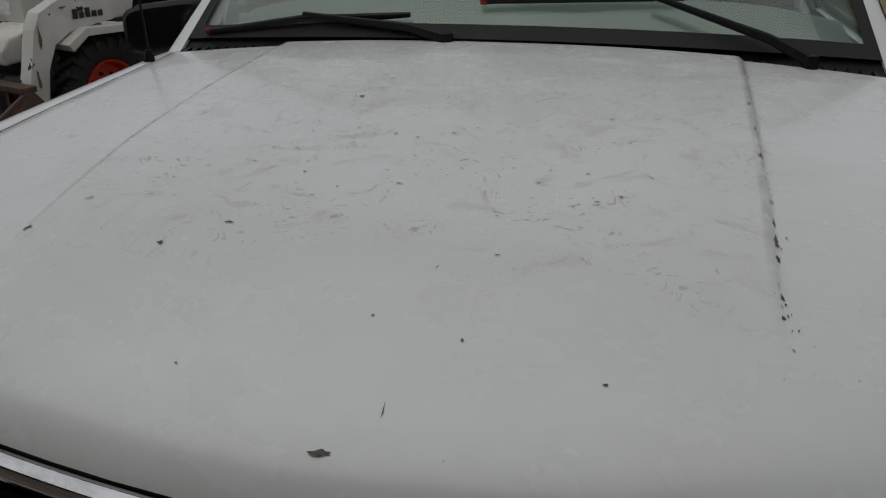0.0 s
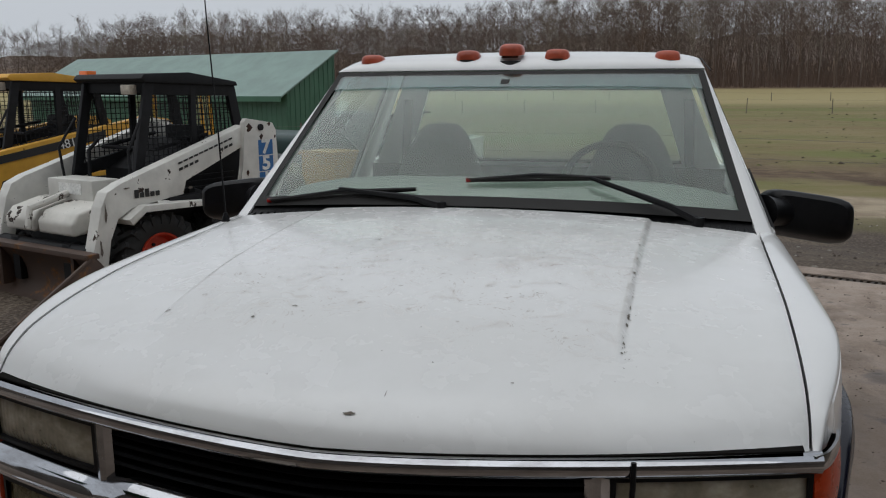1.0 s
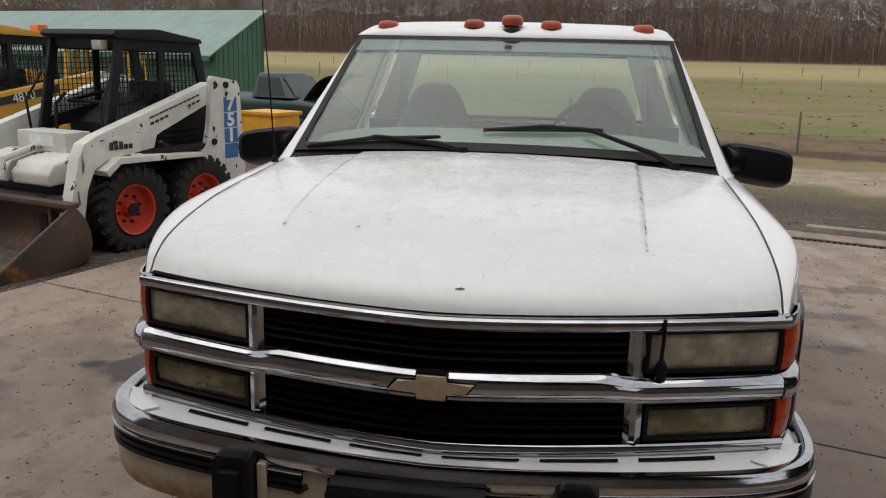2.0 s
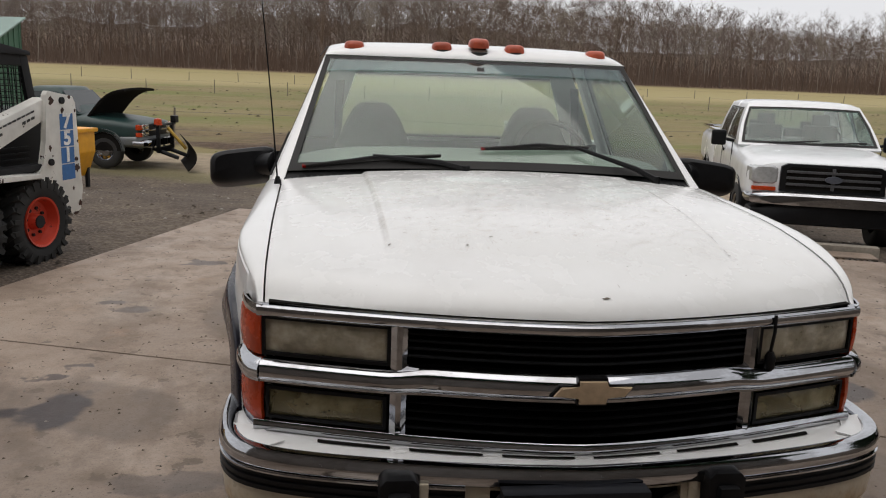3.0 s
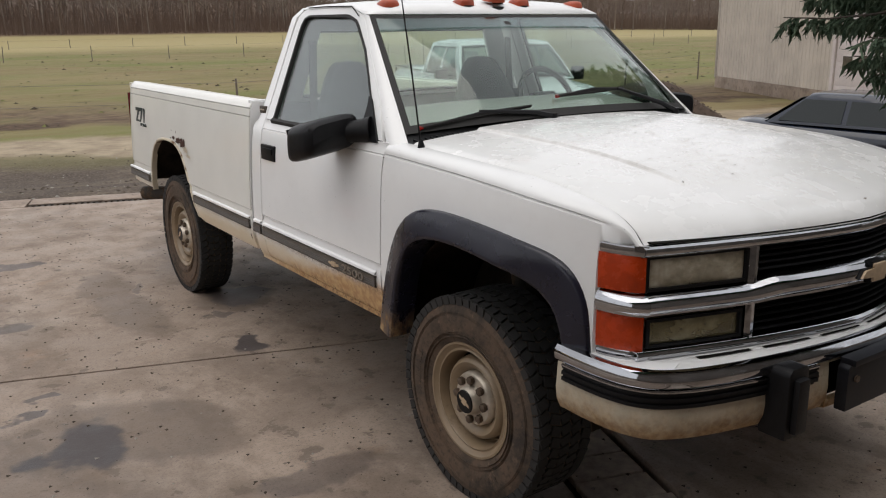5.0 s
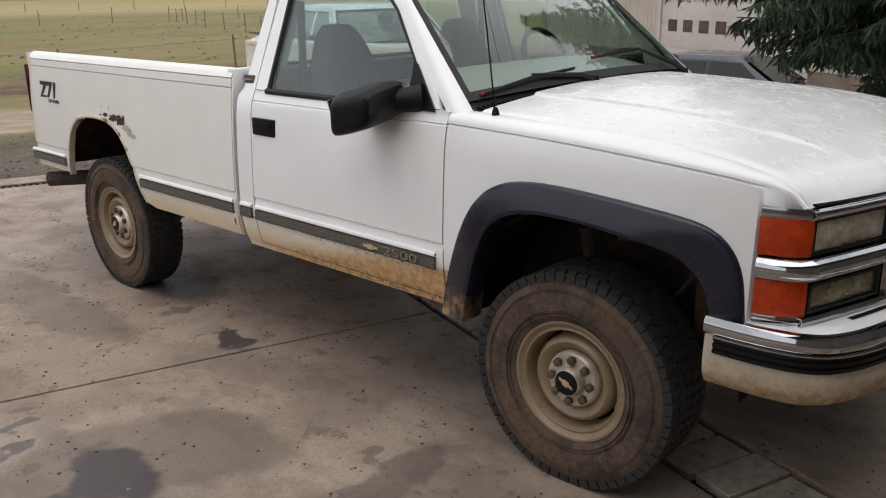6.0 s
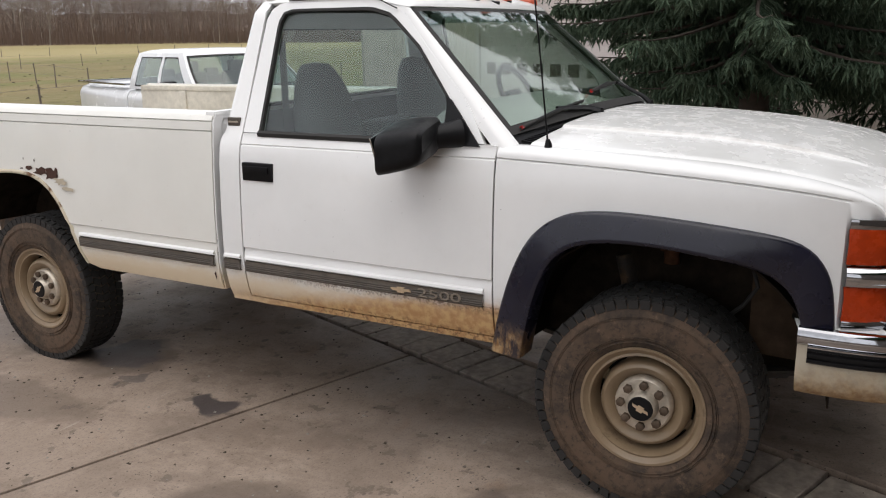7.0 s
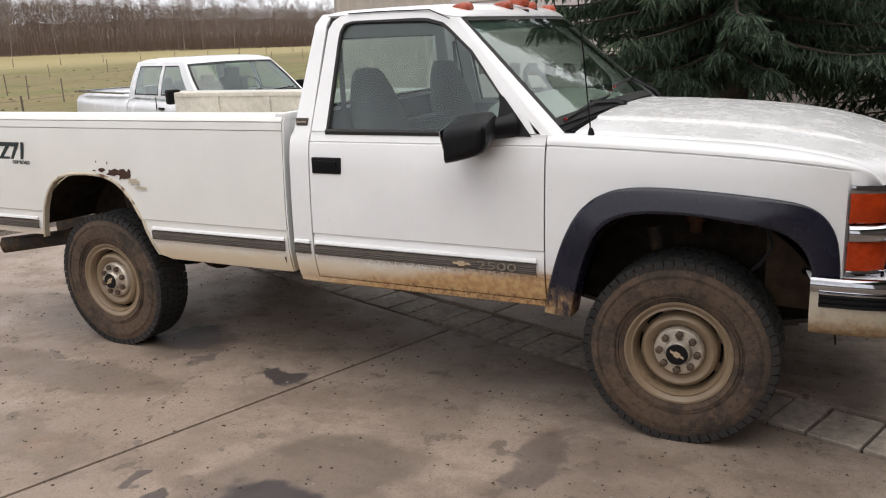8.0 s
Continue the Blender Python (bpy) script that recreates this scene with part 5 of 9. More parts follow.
bumper = part("front_bumper", bumper_strip([(-0.035, 0.768), (-0.028, 0.781), (-0.010, 0.788), (0.006, 0.785), (0.014, 0.774), (0.018, 0.757), (0.016, 0.741), (0.008, 0.731), (0.002, 0.727)]), CHROME, truck, "chrome bumper with black rubbing strip and cream skirt")
RIGHT_BUMP = [(x, y) for x, y in reversed(BUMP[:41])]


def bump_y(x):
    """The bumper's line, from the middle to the side."""
    return table([(-p, q) for p, q in RIGHT_BUMP if -p < 0.937], abs(x))


for k in (0, 1):
    flip = mirrored if k else (lambda b: b)
    part("corner_filler", flip(grid(list(range(0, 13)), [0, 1, 2], lambda i, j: (BUMP[i][0] + (0.02, 0.05, 0.09)[j], BUMP[i][1] + 0.012 * j, (0.766, 0.776, 0.784)[j]), 0.004)), PAINT, bumper)
part("valance", grid(span(-0.93, 0.93, 48), [0, 1, 2, 3], lambda x, k: (x, (front_y(x) + 0.012, front_y(x) - 0.004, lerp(front_y(x), bump_y(x), 0.5), bump_y(x) + 0.03)[k], (0.784, 0.779, 0.774 + 0.6 * dip(x), 0.768 + dip(x))[k]), 0.004), PAINT, bumper)
for x in (-0.60, -0.36, -0.12, 0.12, 0.36, 0.60):
    part("valance_slot", grid(span(x - 0.095, x + 0.095, 6), [0, 1], lambda x, k: (x, lerp(front_y(x), bump_y(x), (0.16, 0.30)[k]), (0.7800, 0.7785)[k] + 0.15 * dip(x))), DARK, bumper)
RIBS = [(0.002, 0.7270), (0.013, 0.7235), (0.014, 0.7152), (0.008, 0.7128), (0.008, 0.7081), (0.015, 0.7058), (0.015, 0.6951), (0.008, 0.6928), (0.008, 0.6881), (0.015, 0.6857), (0.015, 0.6751), (0.009, 0.6715), (0.002, 0.6680)]
n_b = len(BUMP)
for lo, hi in ((1, 31), (n_b - 31, n_b - 1)):
    part("rubbing_strip", bumper_strip(RIBS, lo, hi), BLACK, bumper, "ribbed black rubbing strip")
    part("trim_line", bumper_strip([(0.010, 0.7305), (0.0170, 0.7285), (0.0170, 0.7240), (0.010, 0.7220)], lo, hi, 0.003), CHROME, bumper)
SKIRT = [(0.0, 0.740), (0.004, 0.70), (0.006, 0.665), (0.008, 0.64), (0.004, 0.60), (-0.012, 0.565), (-0.05, 0.545), (-0.09, 0.545)]
part("bumper_skirt", bumper_strip(SKIRT, 0, 33), CREAM, bumper, "cream painted bumper skirt")
part("bumper_skirt", bumper_strip(SKIRT, n_b - 33, None), CREAM, bumper, "cream painted bumper skirt")
part("bumper_centre", bumper_strip([(0.0, 0.74), (0.004, 0.725), (-0.01, 0.715)], 32, n_b - 32), CREAM, bumper)
part("bumper_centre", bumper_strip([(-0.01, 0.60), (0.004, 0.59), (0.0, 0.565), (-0.05, 0.548)], 32, n_b - 32), CREAM, bumper)
part("bumper_core", bumper_strip([(-0.07, 0.735), (-0.07, 0.56)], 10, n_b - 10), DARK, bumper)
for x, wide in ((-0.49, 0.05), (0.36, 0.05)):
    guard = part("overrider", prism([(x - wide, 0.54), (x + wide, 0.54), (x + wide, 0.752), (x + wide * 0.7, 0.768), (x - wide * 0.7, 0.768), (x - wide, 0.752)], "y", -1.045, -0.95, 0.012), BLACK, bumper, "black rubber bumper guard")
    part("overrider_cap", prism([(x - 0.028, 0.56), (x + 0.028, 0.56), (x + 0.028, 0.735), (x - 0.028, 0.735)], "y", -1.066, -1.03, 0.012), BLACK, guard)
for x in (-0.425, 0.285):
    part("opening_post", box(x - 0.012, x + 0.012, -1.005, -0.93, 0.585, 0.735, 0.006), CREAM, bumper)
for x in (-0.345, 0.215):
    part("tow_hook", tube([(x, -0.90, 0.64), (x, -0.97, 0.64), (x + 0.01, -0.985, 0.665), (x + 0.04, -0.985, 0.68)], 0.014, 8), MUDDY_STEEL, bumper)
HOLDER = plain("scraped_black_plate_holder", (0.010, 0.011, 0.015), 0.45, grain=18, vary=0.6, spec=0.25)
plate = part("plate_holder", prism([(-0.245, 0.56), (0.155, 0.56), (0.155, 0.705), (0.135, 0.728), (-0.225, 0.728), (-0.245, 0.705)], "y", -1.060, -1.02, 0.008), HOLDER, bumper, "scraped black plate holder")
part("holder_lip", box(-0.235, 0.145, -1.074, -1.02, 0.714, 0.736, 0.006), HOLDER, plate)
for x in (-0.20, 0.11):
    part("holder_bolt", tube([(x, -1.058, 0.665), (x, -1.068, 0.665)], 0.012, 8), NUT, plate)

# ---- cargo bed ----
BED0, BED1 = 1.975, 4.385
R_ARCH = smooth_line([(2.905, 0.60), (2.945, 0.69), (2.985, 0.79), (3.05, 0.90), (3.13, 0.985), (3.24, 1.035), (3.38, 1.048), (3.55, 1.04), (3.665, 1.01), (3.75, 0.93), (3.80, 0.82), (3.835, 0.69), (3.85, 0.64)], 40, 1)
BED_SIDE = SIDE[:-2] + [(1.262, 0.953), (1.300, 0.949), (1.3065, 0.9485), (1.310, 0.937), (1.3135, 0.948), (1.346, 0.944), (1.350, 0.9435), (1.3535, 0.931), (1.357, 0.9425), (1.378, 0.931), (1.390, 0.915)]


def bed_x(y, z):
    x = table(BED_SIDE, z) - 0.008 * (1 - ease((z - 0.8015) / 0.005)) * ease((z - 0.77) / 0.02)
    return x - 0.03 * ease((y - 4.28) / 0.105) ** 2


def bed_side():
    ys = span(BED0, 2.90, 12) + span(2.91, 3.855, 46) + span(3.87, BED1, 9)
    bm = bmesh.new()
    lines = []
    for y in ys:
        low = 0.578 if y < 2.9 else (0.655 if y > 3.84 else table(R_ARCH, y))
        zs = [max(z, low + 0.0015 * k) for k, z in enumerate((0.578, 0.62, 0.66, 0.70, 0.76, 0.79, 0.801, 0.807, 0.83, 0.95, 1.1, 1.2, 1.255))] + [1.262, 1.300, 1.3065, 1.310, 1.3135, 1.346, 1.350, 1.3535, 1.357, 1.378, 1.390]
        row = [(bed_x(y, z), z) for z in zs] + [(0.90, 1.395), (0.865, 1.395), (0.862, 1.37), (0.868, 1.345)]
        lines.append([bm.verts.new((-x, y, z)) for x, z in row])
    for a, b in zip(lines, lines[1:]):
        for k in range(len(a) - 1):
            bm.faces.new((a[k], b[k], b[k + 1], a[k + 1]))
    thicken(bm, 0.008)
    return bm


def arch_lip():
    bm = bmesh.new()
    lines = []
    for k, (y, z) in enumerate(R_ARCH):
        out = Vector((y - 3.38, z - 0.62)).normalized()
        x = bed_x(y, z)
        lines.append([bm.verts.new(p) for p in ((-x + 0.03, y - out.x * 0.006, z - out.y * 0.006), (-x - 0.005, y - out.x * 0.006, z - out.y * 0.006), (-x - 0.008, y + out.x * 0.003, z + out.y * 0.003), (-x - 0.005, y + out.x * 0.009, z + out.y * 0.009), (-x + 0.002, y + out.x * 0.014, z + out.y * 0.014))])
    for a, b in zip(lines, lines[1:]):
        for k in range(4):
            bm.faces.new((a[k], b[k], b[k + 1], a[k + 1]))
    thicken(bm, 0.004)
    return bm


bed = part("cargo_bed", join(box(-0.51, 0.51, BED0 + 0.01, BED1 - 0.03, 0.80, 0.83), *[box(a, b, c, d, 0.80, 0.83) for a, b in ((-0.80, -0.51), (0.51, 0.80)) for c, d in ((BED0 + 0.01, 2.80), (3.94, BED1 - 0.03))]), PAINT, truck, "white steel cargo bed")
BED_INNER = plain("chalky_cream_bed_paint", (0.58, 0.54, 0.46), 0.6, grain=20, vary=0.2)
part("bed_front", join(box(-0.90, 0.90, BED0, BED0 + 0.03, 0.60, 1.38, 0.006), box(-0.93, 0.93, BED0 - 0.006, BED0 + 0.045, 1.36, 1.396, 0.008)), PAINT, bed)
for k in (0, 1):
    flip = mirrored if k else (lambda b: b)
    bs = part("bed_side", flip(bed_side()), BED_PAINT, bed, "white bed side, rusted through above the wheel" if k == 0 else "")
    part("arch_lip", flip(arch_lip()), RUSTY_LIP, bs, "cream arch lip with rust along its edge")
    part("inner_wall", flip(join(box(-0.868, -0.80, BED0 + 0.03, 2.80, 0.82, 1.36, 0.01), box(-0.868, -0.80, 2.80, 3.94, 1.06, 1.36, 0.01), box(-0.868, -0.80, 3.94, BED1 - 0.02, 0.82, 1.36, 0.01))), BED_INNER, bs)
    part("wheel_house", flip(join(box(-0.86, -0.50, 2.80, 3.94, 1.05, 1.08, 0.01), box(-0.52, -0.50, 2.80, 3.94, 0.82, 1.07, 0.005))), BED_INNER, bs)
    part("moulding", flip(moulding(1.99, 2.915)), MOULD, bs)
    part("bright_strip", flip(bright_strip(1.99, 2.915)), PAINT, bs)
    part("moulding", flip(moulding(3.87, 4.36)), MOULD, bs)
    part("bright_strip", flip(bright_strip(3.87, 4.36)), PAINT, bs)
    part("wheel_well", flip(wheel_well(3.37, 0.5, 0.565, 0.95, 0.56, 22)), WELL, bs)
    part("front_edge", flip(grid([0, 1], [0.58, 0.7, 0.9, 1.1, 1.25, 1.35, 1.385], lambda k, z: (-(table(BED_SIDE, z) - (0.004, 0.06)[k]), BED0 - 0.003, z), 0.006)), PAINT, bs)
    part("rear_post", flip(box(-0.925, -0.80, 4.352, 4.392, 0.62, 1.386, 0.01)), BED_INNER, bs)
    part("top_rail", flip(box(-0.868, -0.79, BED0 + 0.03, 4.36, 1.352, 1.384, 0.008)), BED_INNER, bs)
    for y in (2.45, 2.95, 3.45, 3.95):
        part("wall_rib", flip(box(-0.80, -0.788, y - 0.03, y + 0.03, 1.08, 1.352, 0.006)), BED_INNER, bs)
    tl = part("tail_lamp", flip(grid([4.345, 4.37, 4.392], span(1.0, 1.31, 4), lambda y, z: (-(bed_x(y, z) + 0.003), y, z), 0.01)), TAIL_LENS, bs, "red tail lamp")
    part("tail_lamp_face", flip(box(-0.945, -0.83, 4.394, 4.404, 1.0, 1.31, 0.004)), TAIL_LENS, tl)

def side_patch(y, z, a, b, seed, lift=0.003):
    """A ragged patch on the bed side."""
    r = random.Random(seed)
    bm = bmesh.new()
    ring = []
    for k in range(14):
        t = 2 * math.pi * k / 14
        f = r.uniform(0.5, 1.15)
        yy, zz = y + a * f * math.cos(t), z + b * f * math.sin(t)
        ring.append(bm.verts.new((-(bed_x(yy, zz) + lift), yy, zz)))
    bm.faces.new(ring)
    return bm


for k, (y, z, a, b) in enumerate(((3.10, 1.052, 0.06, 0.036), (3.18, 1.062, 0.06, 0.022), (3.27, 1.075, 0.045, 0.016), (3.05, 1.07, 0.022, 0.035), (3.33, 1.07, 0.02, 0.008), (3.22, 1.115, 0.008, 0.014), (3.31, 1.12, 0.006, 0.012), (3.0, 0.985, 0.03, 0.008), (2.0, 0.65, 0.01, 0.03))):
    part("rust_hole", side_patch(y, z, a * (0.95 if k < 2 else 0.72), b * (1.05 if k < 2 else 0.72), 90 + k), RUST, bed, smooth=0)
for k, (y, z, a, b) in enumerate(((3.02, 1.02, 0.05, 0.02), (2.96, 0.985, 0.05, 0.012))):
    part("peeled_paint", side_patch(y, z, a, b, 190 + k, 0.009), CREAM, bed, "curled cream paint flake", smooth=0)
DECAL = plain("dark_green_decal", (0.02, 0.03, 0.03), 0.5)
m = Matrix(((0, 0, -1, -(bed_x(4.03, 1.16) + 0.002)), (-1, 0, 0, 4.03), (0, 1, 0, 1.157), (0, 0, 0, 1)))
lettering("Z71", 0.15, m @ Matrix(((1, 0.22, 0, 0), (0, 1, 0, 0), (0, 0, 1, 0), (0, 0, 0, 1))), DECAL, bed, "decal_lettering", 0.001, "dark italic option decal", 0.006)
lettering("OFF ROAD", 0.032, Matrix(((0, 0, -1, -(bed_x(3.95, 1.09) + 0.002)), (-1, 0, 0, 3.96), (0, 1, 0, 1.098), (0, 0, 0, 1))), DECAL, bed, "decal_lettering", 0.001)

# ---- wheels ----
def tread_blocks():
    out = []
    for row, (x, w) in enumerate(((-0.105, 0.045), (-0.052, 0.046), (0.0, 0.046), (0.052, 0.046), (0.105, 0.045))):
        n = 58
        for k in range(n):
            a = 360 * (k + 0.5 * (row % 2) + 0.17 * row) / n
            out.append(moved(box(x - w / 2, x + w / 2, -0.0175, 0.0175, 0.388, 0.4035, 0.0), Matrix.Rotation(radians(a), 4, "X") @ pose(0, 0, 0, 0, 0, (18, -22, 14, 22, -18)[row])))
    return join(*out)


def shoulder_blocks():
    out = []
    for s in (-1, 1):
        for k in range(58):
            out.append(moved(box(s * 0.108, s * 0.1265, -0.0165, 0.0165, 0.370, 0.4005), Matrix.Rotation(radians(360 * (k + (0.0 if s < 0 else 0.5)) / 58), 4, "X")))
    return join(*out)


TYRE_LINE = [(-0.085, 0.212), (-0.112, 0.222), (-0.124, 0.245), (-0.1305, 0.285), (-0.132, 0.315), (-0.129, 0.345), (-0.123, 0.374), (-0.110, 0.392), (-0.06, 0.397), (0.06, 0.397), (0.110, 0.392), (0.123, 0.374), (0.129, 0.345), (0.132, 0.31), (0.124, 0.245), (0.085, 0.212)]
RIM_LINE = [(-0.100, 0.215), (-0.116, 0.226), (-0.1195, 0.226), (-0.1195, 0.217), (-0.112, 0.210), (-0.106, 0.200), (-0.109, 0.192), (-0.100, 0.187), (-0.062, 0.181), (-0.036, 0.175), (-0.038, 0.166), (-0.074, 0.161), (-0.090, 0.153), (-0.096, 0.142), (-0.092, 0.130), (-0.076, 0.116), (-0.064, 0.106), (-0.072, 0.03), (-0.07, 0.0)]


def rim_mesh():
    """A pressed steel wheel with eight slots."""
    bm = bmesh.new()
    n = 96
    rings = [[bm.verts.new((d, rr * math.sin(2 * math.pi * k / n), rr * math.cos(2 * math.pi * k / n))) for k in range(n)] for d, rr in RIM_LINE[:-1]]
    for i in range(len(rings) - 1):
        for k in range(n):
            if i == 9 and 2 <= (k % 12) <= 9:
                continue
            bm.faces.new((rings[i][k], rings[i][(k + 1) % n], rings[i + 1][(k + 1) % n], rings[i + 1][k]))
    bm.faces.new(rings[-1])
    thicken(bm, 0.006)
    return bm


def wheel():
    hub = thing("wheel", "", "")
    ty = part("tyre", lathe(TYRE_LINE, 72), TYRE, hub, "mud-dusted all-terrain tyre")
    tagged(part("tread", tread_blocks(), TREAD, ty, smooth=0), kind="stuff")
    tagged(part("tread_shoulder", shoulder_blocks(), SHOULDER, ty, smooth=0), kind="stuff")
    for rr in (0.250, 0.262, 0.268, 0.335, 0.342):
        part("sidewall_ring", lathe([(-0.1255, rr - 0.002), (-(0.1315 if rr < 0.3 else 0.1325), rr), (-0.1255, rr + 0.002)], 72), TYRE, ty)
    marks = []
    for a0, word in ((0, 7), (120, 9), (240, 7)):
        for k in range(word):
            marks.append(moved(box(-0.1328, -0.129, -0.007, 0.007, 0.292, 0.318), Matrix.Rotation(radians(a0 + k * 4.2), 4, "X")))
    tagged(part("raised_pattern", join(*marks), TYRE, ty, smooth=0), kind="stuff")
    rim = part("rim", rim_mesh(), RIM, hub, "dusty beige steel rim with slots")
    # dark disc in place of the shade behind the slots
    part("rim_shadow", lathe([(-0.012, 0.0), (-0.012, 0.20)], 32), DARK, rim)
    cap = part("centre_cap", lathe([(-0.066, 0.106), (-0.088, 0.104), (-0.096, 0.096), (-0.099, 0.060), (-0.108, 0.056), (-0.126, 0.052), (-0.132, 0.047), (-0.133, 0.0)], 40), CAP, rim, "dull silver centre cap with eight nuts")
    for k in range(8):
        a = radians(22.5 + 45 * k)
        c, s = 0.079 * math.cos(a), 0.079 * math.sin(a)
        part("lug_nut", tube([(-0.10, c, s), (-0.116, c, s), (-0.119, c, s)], [0.0165, 0.0165, 0.011], 6), NUT, cap)
    part("cap_disc", lathe([(-0.132, 0.046), (-0.1365, 0.044), (-0.137, 0.0)], 32), BLACK, cap)
    part("cap_badge", prism([(x * 0.33, z * 0.36) for x, z in BADGE], "x", -0.139, -0.1365), GOLD, cap, smooth=0)
    part("brake_drum", lathe([(0.0, 0.0), (0.0, 0.15), (0.09, 0.15), (0.09, 0.0)], 24), MUDDY_STEEL, hub)
    return hub


first = wheel()
first.name = "wheel"
first.parent = truck
first.matrix_world = pose(-0.835, 0, 0.40, 25, 0, 2.0)
SLIM = Matrix.Diagonal((0.86, 1, 1, 1))
WHEEL_POSES = (pose(-0.847, WHEELBASE, 0.40, -40) @ SLIM, pose(0.835, 0, 0.40, 12, 0, 182.0), pose(0.847, WHEELBASE, 0.40, 70, 0, 180) @ SLIM)
for m in WHEEL_POSES:
    copy_thing(first, m)
tagged(first, "", "")

# ---- underside ----
chassis = part("chassis", join(box(-0.46, -0.38, -0.85, 4.4, 0.50, 0.64, 0.01), box(0.38, 0.46, -0.85, 4.4, 0.50, 0.64, 0.01), *[box(-0.42, 0.42, y, y + 0.09, 0.53, 0.62, 0.01) for y in (-0.6, 0.5, 1.4, 2.4, 3.0, 4.0)]), MUDDY_STEEL, truck)
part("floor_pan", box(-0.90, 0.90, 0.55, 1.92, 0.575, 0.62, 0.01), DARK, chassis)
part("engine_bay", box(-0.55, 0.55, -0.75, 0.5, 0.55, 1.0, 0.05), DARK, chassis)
for y, rr in ((0.0, 0.05), (WHEELBASE, 0.055)):
    ax = part("axle", join(tube([(-0.74, y, 0.40), (0.74, y, 0.40)], rr, 14), sheet(16, 10, lambda u, v: (0.17 * math.sin(math.pi * v) * math.cos(2 * math.pi * u) + (0.18 if y == 0 else 0), y + 0.17 * math.sin(math.pi * v) * math.sin(2 * math.pi * u), 0.40 + 0.17 * math.cos(math.pi * v)), close_u=True)), MUDDY_STEEL, chassis)
    for s in (-1, 1):
        part("leaf_spring", join(*[grid(span(-0.62 + 0.09 * i, 0.62 - 0.09 * i, 10), [-0.035, 0.035], lambda d, e: (s * 0.55 + e, y + d, 0.44 - 0.009 * i + 0.22 * d * d), 0.008) for i in range(4)]), MUDDY_STEEL, ax)
        part("shock_absorber", tube([(s * 0.58, y + 0.1, 0.42), (s * 0.56, y + 0.14, 0.60), (s * 0.56, y + 0.14, 0.61), (s * 0.55, y + 0.2, 0.85)], [0.022, 0.022, 0.034, 0.034], 12), MUDDY_STEEL, ax)
part("exhaust", tube([(-0.40, 2.2, 0.52), (-0.48, 2.9, 0.55), (-0.52, 3.3, 0.70), (-0.55, 3.75, 0.66), (-0.68, 4.02, 0.56), (-0.90, 4.36, 0.53)], [0.036, 0.036, 0.036, 0.036, 0.05, 0.052], 14), MUDDY_STEEL, chassis, "rusty tailpipe")
# unseen bulk under the floor, added to block light from the far side
part("transmission", join(box(-0.20, 0.20, 0.45, 1.35, 0.42, 0.74, 0.06, 3), box(-0.17, 0.26, 1.35, 1.75, 0.38, 0.72, 0.06, 3)), MUDDY_STEEL, chassis)
part("drive_shaft", tube([(0.0, 1.7, 0.52), (0.0, WHEELBASE - 0.15, 0.43)], 0.045, 14), MUDDY_STEEL, chassis)
part("fuel_tank", box(0.40, 0.80, 1.95, 2.78, 0.44, 0.76, 0.06, 3), DARK, chassis)
part("spare_tyre", lathe([(0.50, 0.20), (0.48, 0.26), (0.50, 0.37), (0.56, 0.40), (0.66, 0.40), (0.72, 0.36), (0.72, 0.20), (0.50, 0.20)], 36, "z"), RUBBER, chassis).location = (0.0, 3.93, 0.0)
for s in (-1, 1):
    apron = part("inner_apron", grid(span(-0.70, -0.30, 6), span(0.55, 0.96, 5), lambda y, z: (s * (0.66 - 0.10 * (y + 0.70)), y, z), 0.006), plain("dusty_inner_apron", (0.060, 0.040, 0.026), 0.95, grain=12, vary=0.5, spec=0.1), chassis, "brown dusty inner panel")
    for y, z, rr in ((-0.56, 0.80, 0.020), (-0.52, 0.84, 0.014), (-0.46, 0.72, 0.016)):
        part("apron_hole", tube([(s * (0.667 - 0.10 * (y + 0.70)), y, z), (s * (0.672 - 0.10 * (y + 0.70)), y, z)], rr, 14), DARK, apron)
    part("brake_hose", tube([(s * 0.60, -0.24, 0.92), (s * 0.66, -0.30, 0.90), (s * 0.69, -0.33, 0.82), (s * 0.68, -0.28, 0.74), (s * 0.66, -0.20, 0.66)], 0.008, 8), RUBBER, chassis)
    part("brake_hose", tube([(s * 0.60, -0.18, 0.94), (s * 0.67, -0.30, 0.95), (s * 0.68, -0.42, 0.90), (s * 0.66, -0.48, 0.80)], 0.006, 8), MUDDY_STEEL, chassis)
    part("shock_bushing", join(tube([(s * 0.60, 0.0, 0.90), (s * 0.60, 0.0, 0.96)], 0.045, 16), tube([(s * 0.60, 0.0, 0.85), (s * 0.60, 0.0, 0.90)], 0.030, 16), box(s * 0.60 - 0.05, s * 0.60 + 0.05, -0.06, 0.06, 0.955, 0.975, 0.008)), plain("rusty_orange_bushing", (0.075, 0.034, 0.018), 0.9, grain=30, vary=0.5, spec=0.15), chassis, "rusty shock mount")
part("steering_link", tube([(-0.70, -0.16, 0.42), (0.70, -0.16, 0.42)], 0.018, 8), MUDDY_STEEL, chassis)
part("broken_sill", moved(box(-0.05, 0.05, -0.03, 0.03, -0.006, 0.006), pose(-0.88, 1.75, 0.52, 12, 20, 30)), plain("torn_tan_plastic", (0.38, 0.27, 0.15), 0.7), chassis)

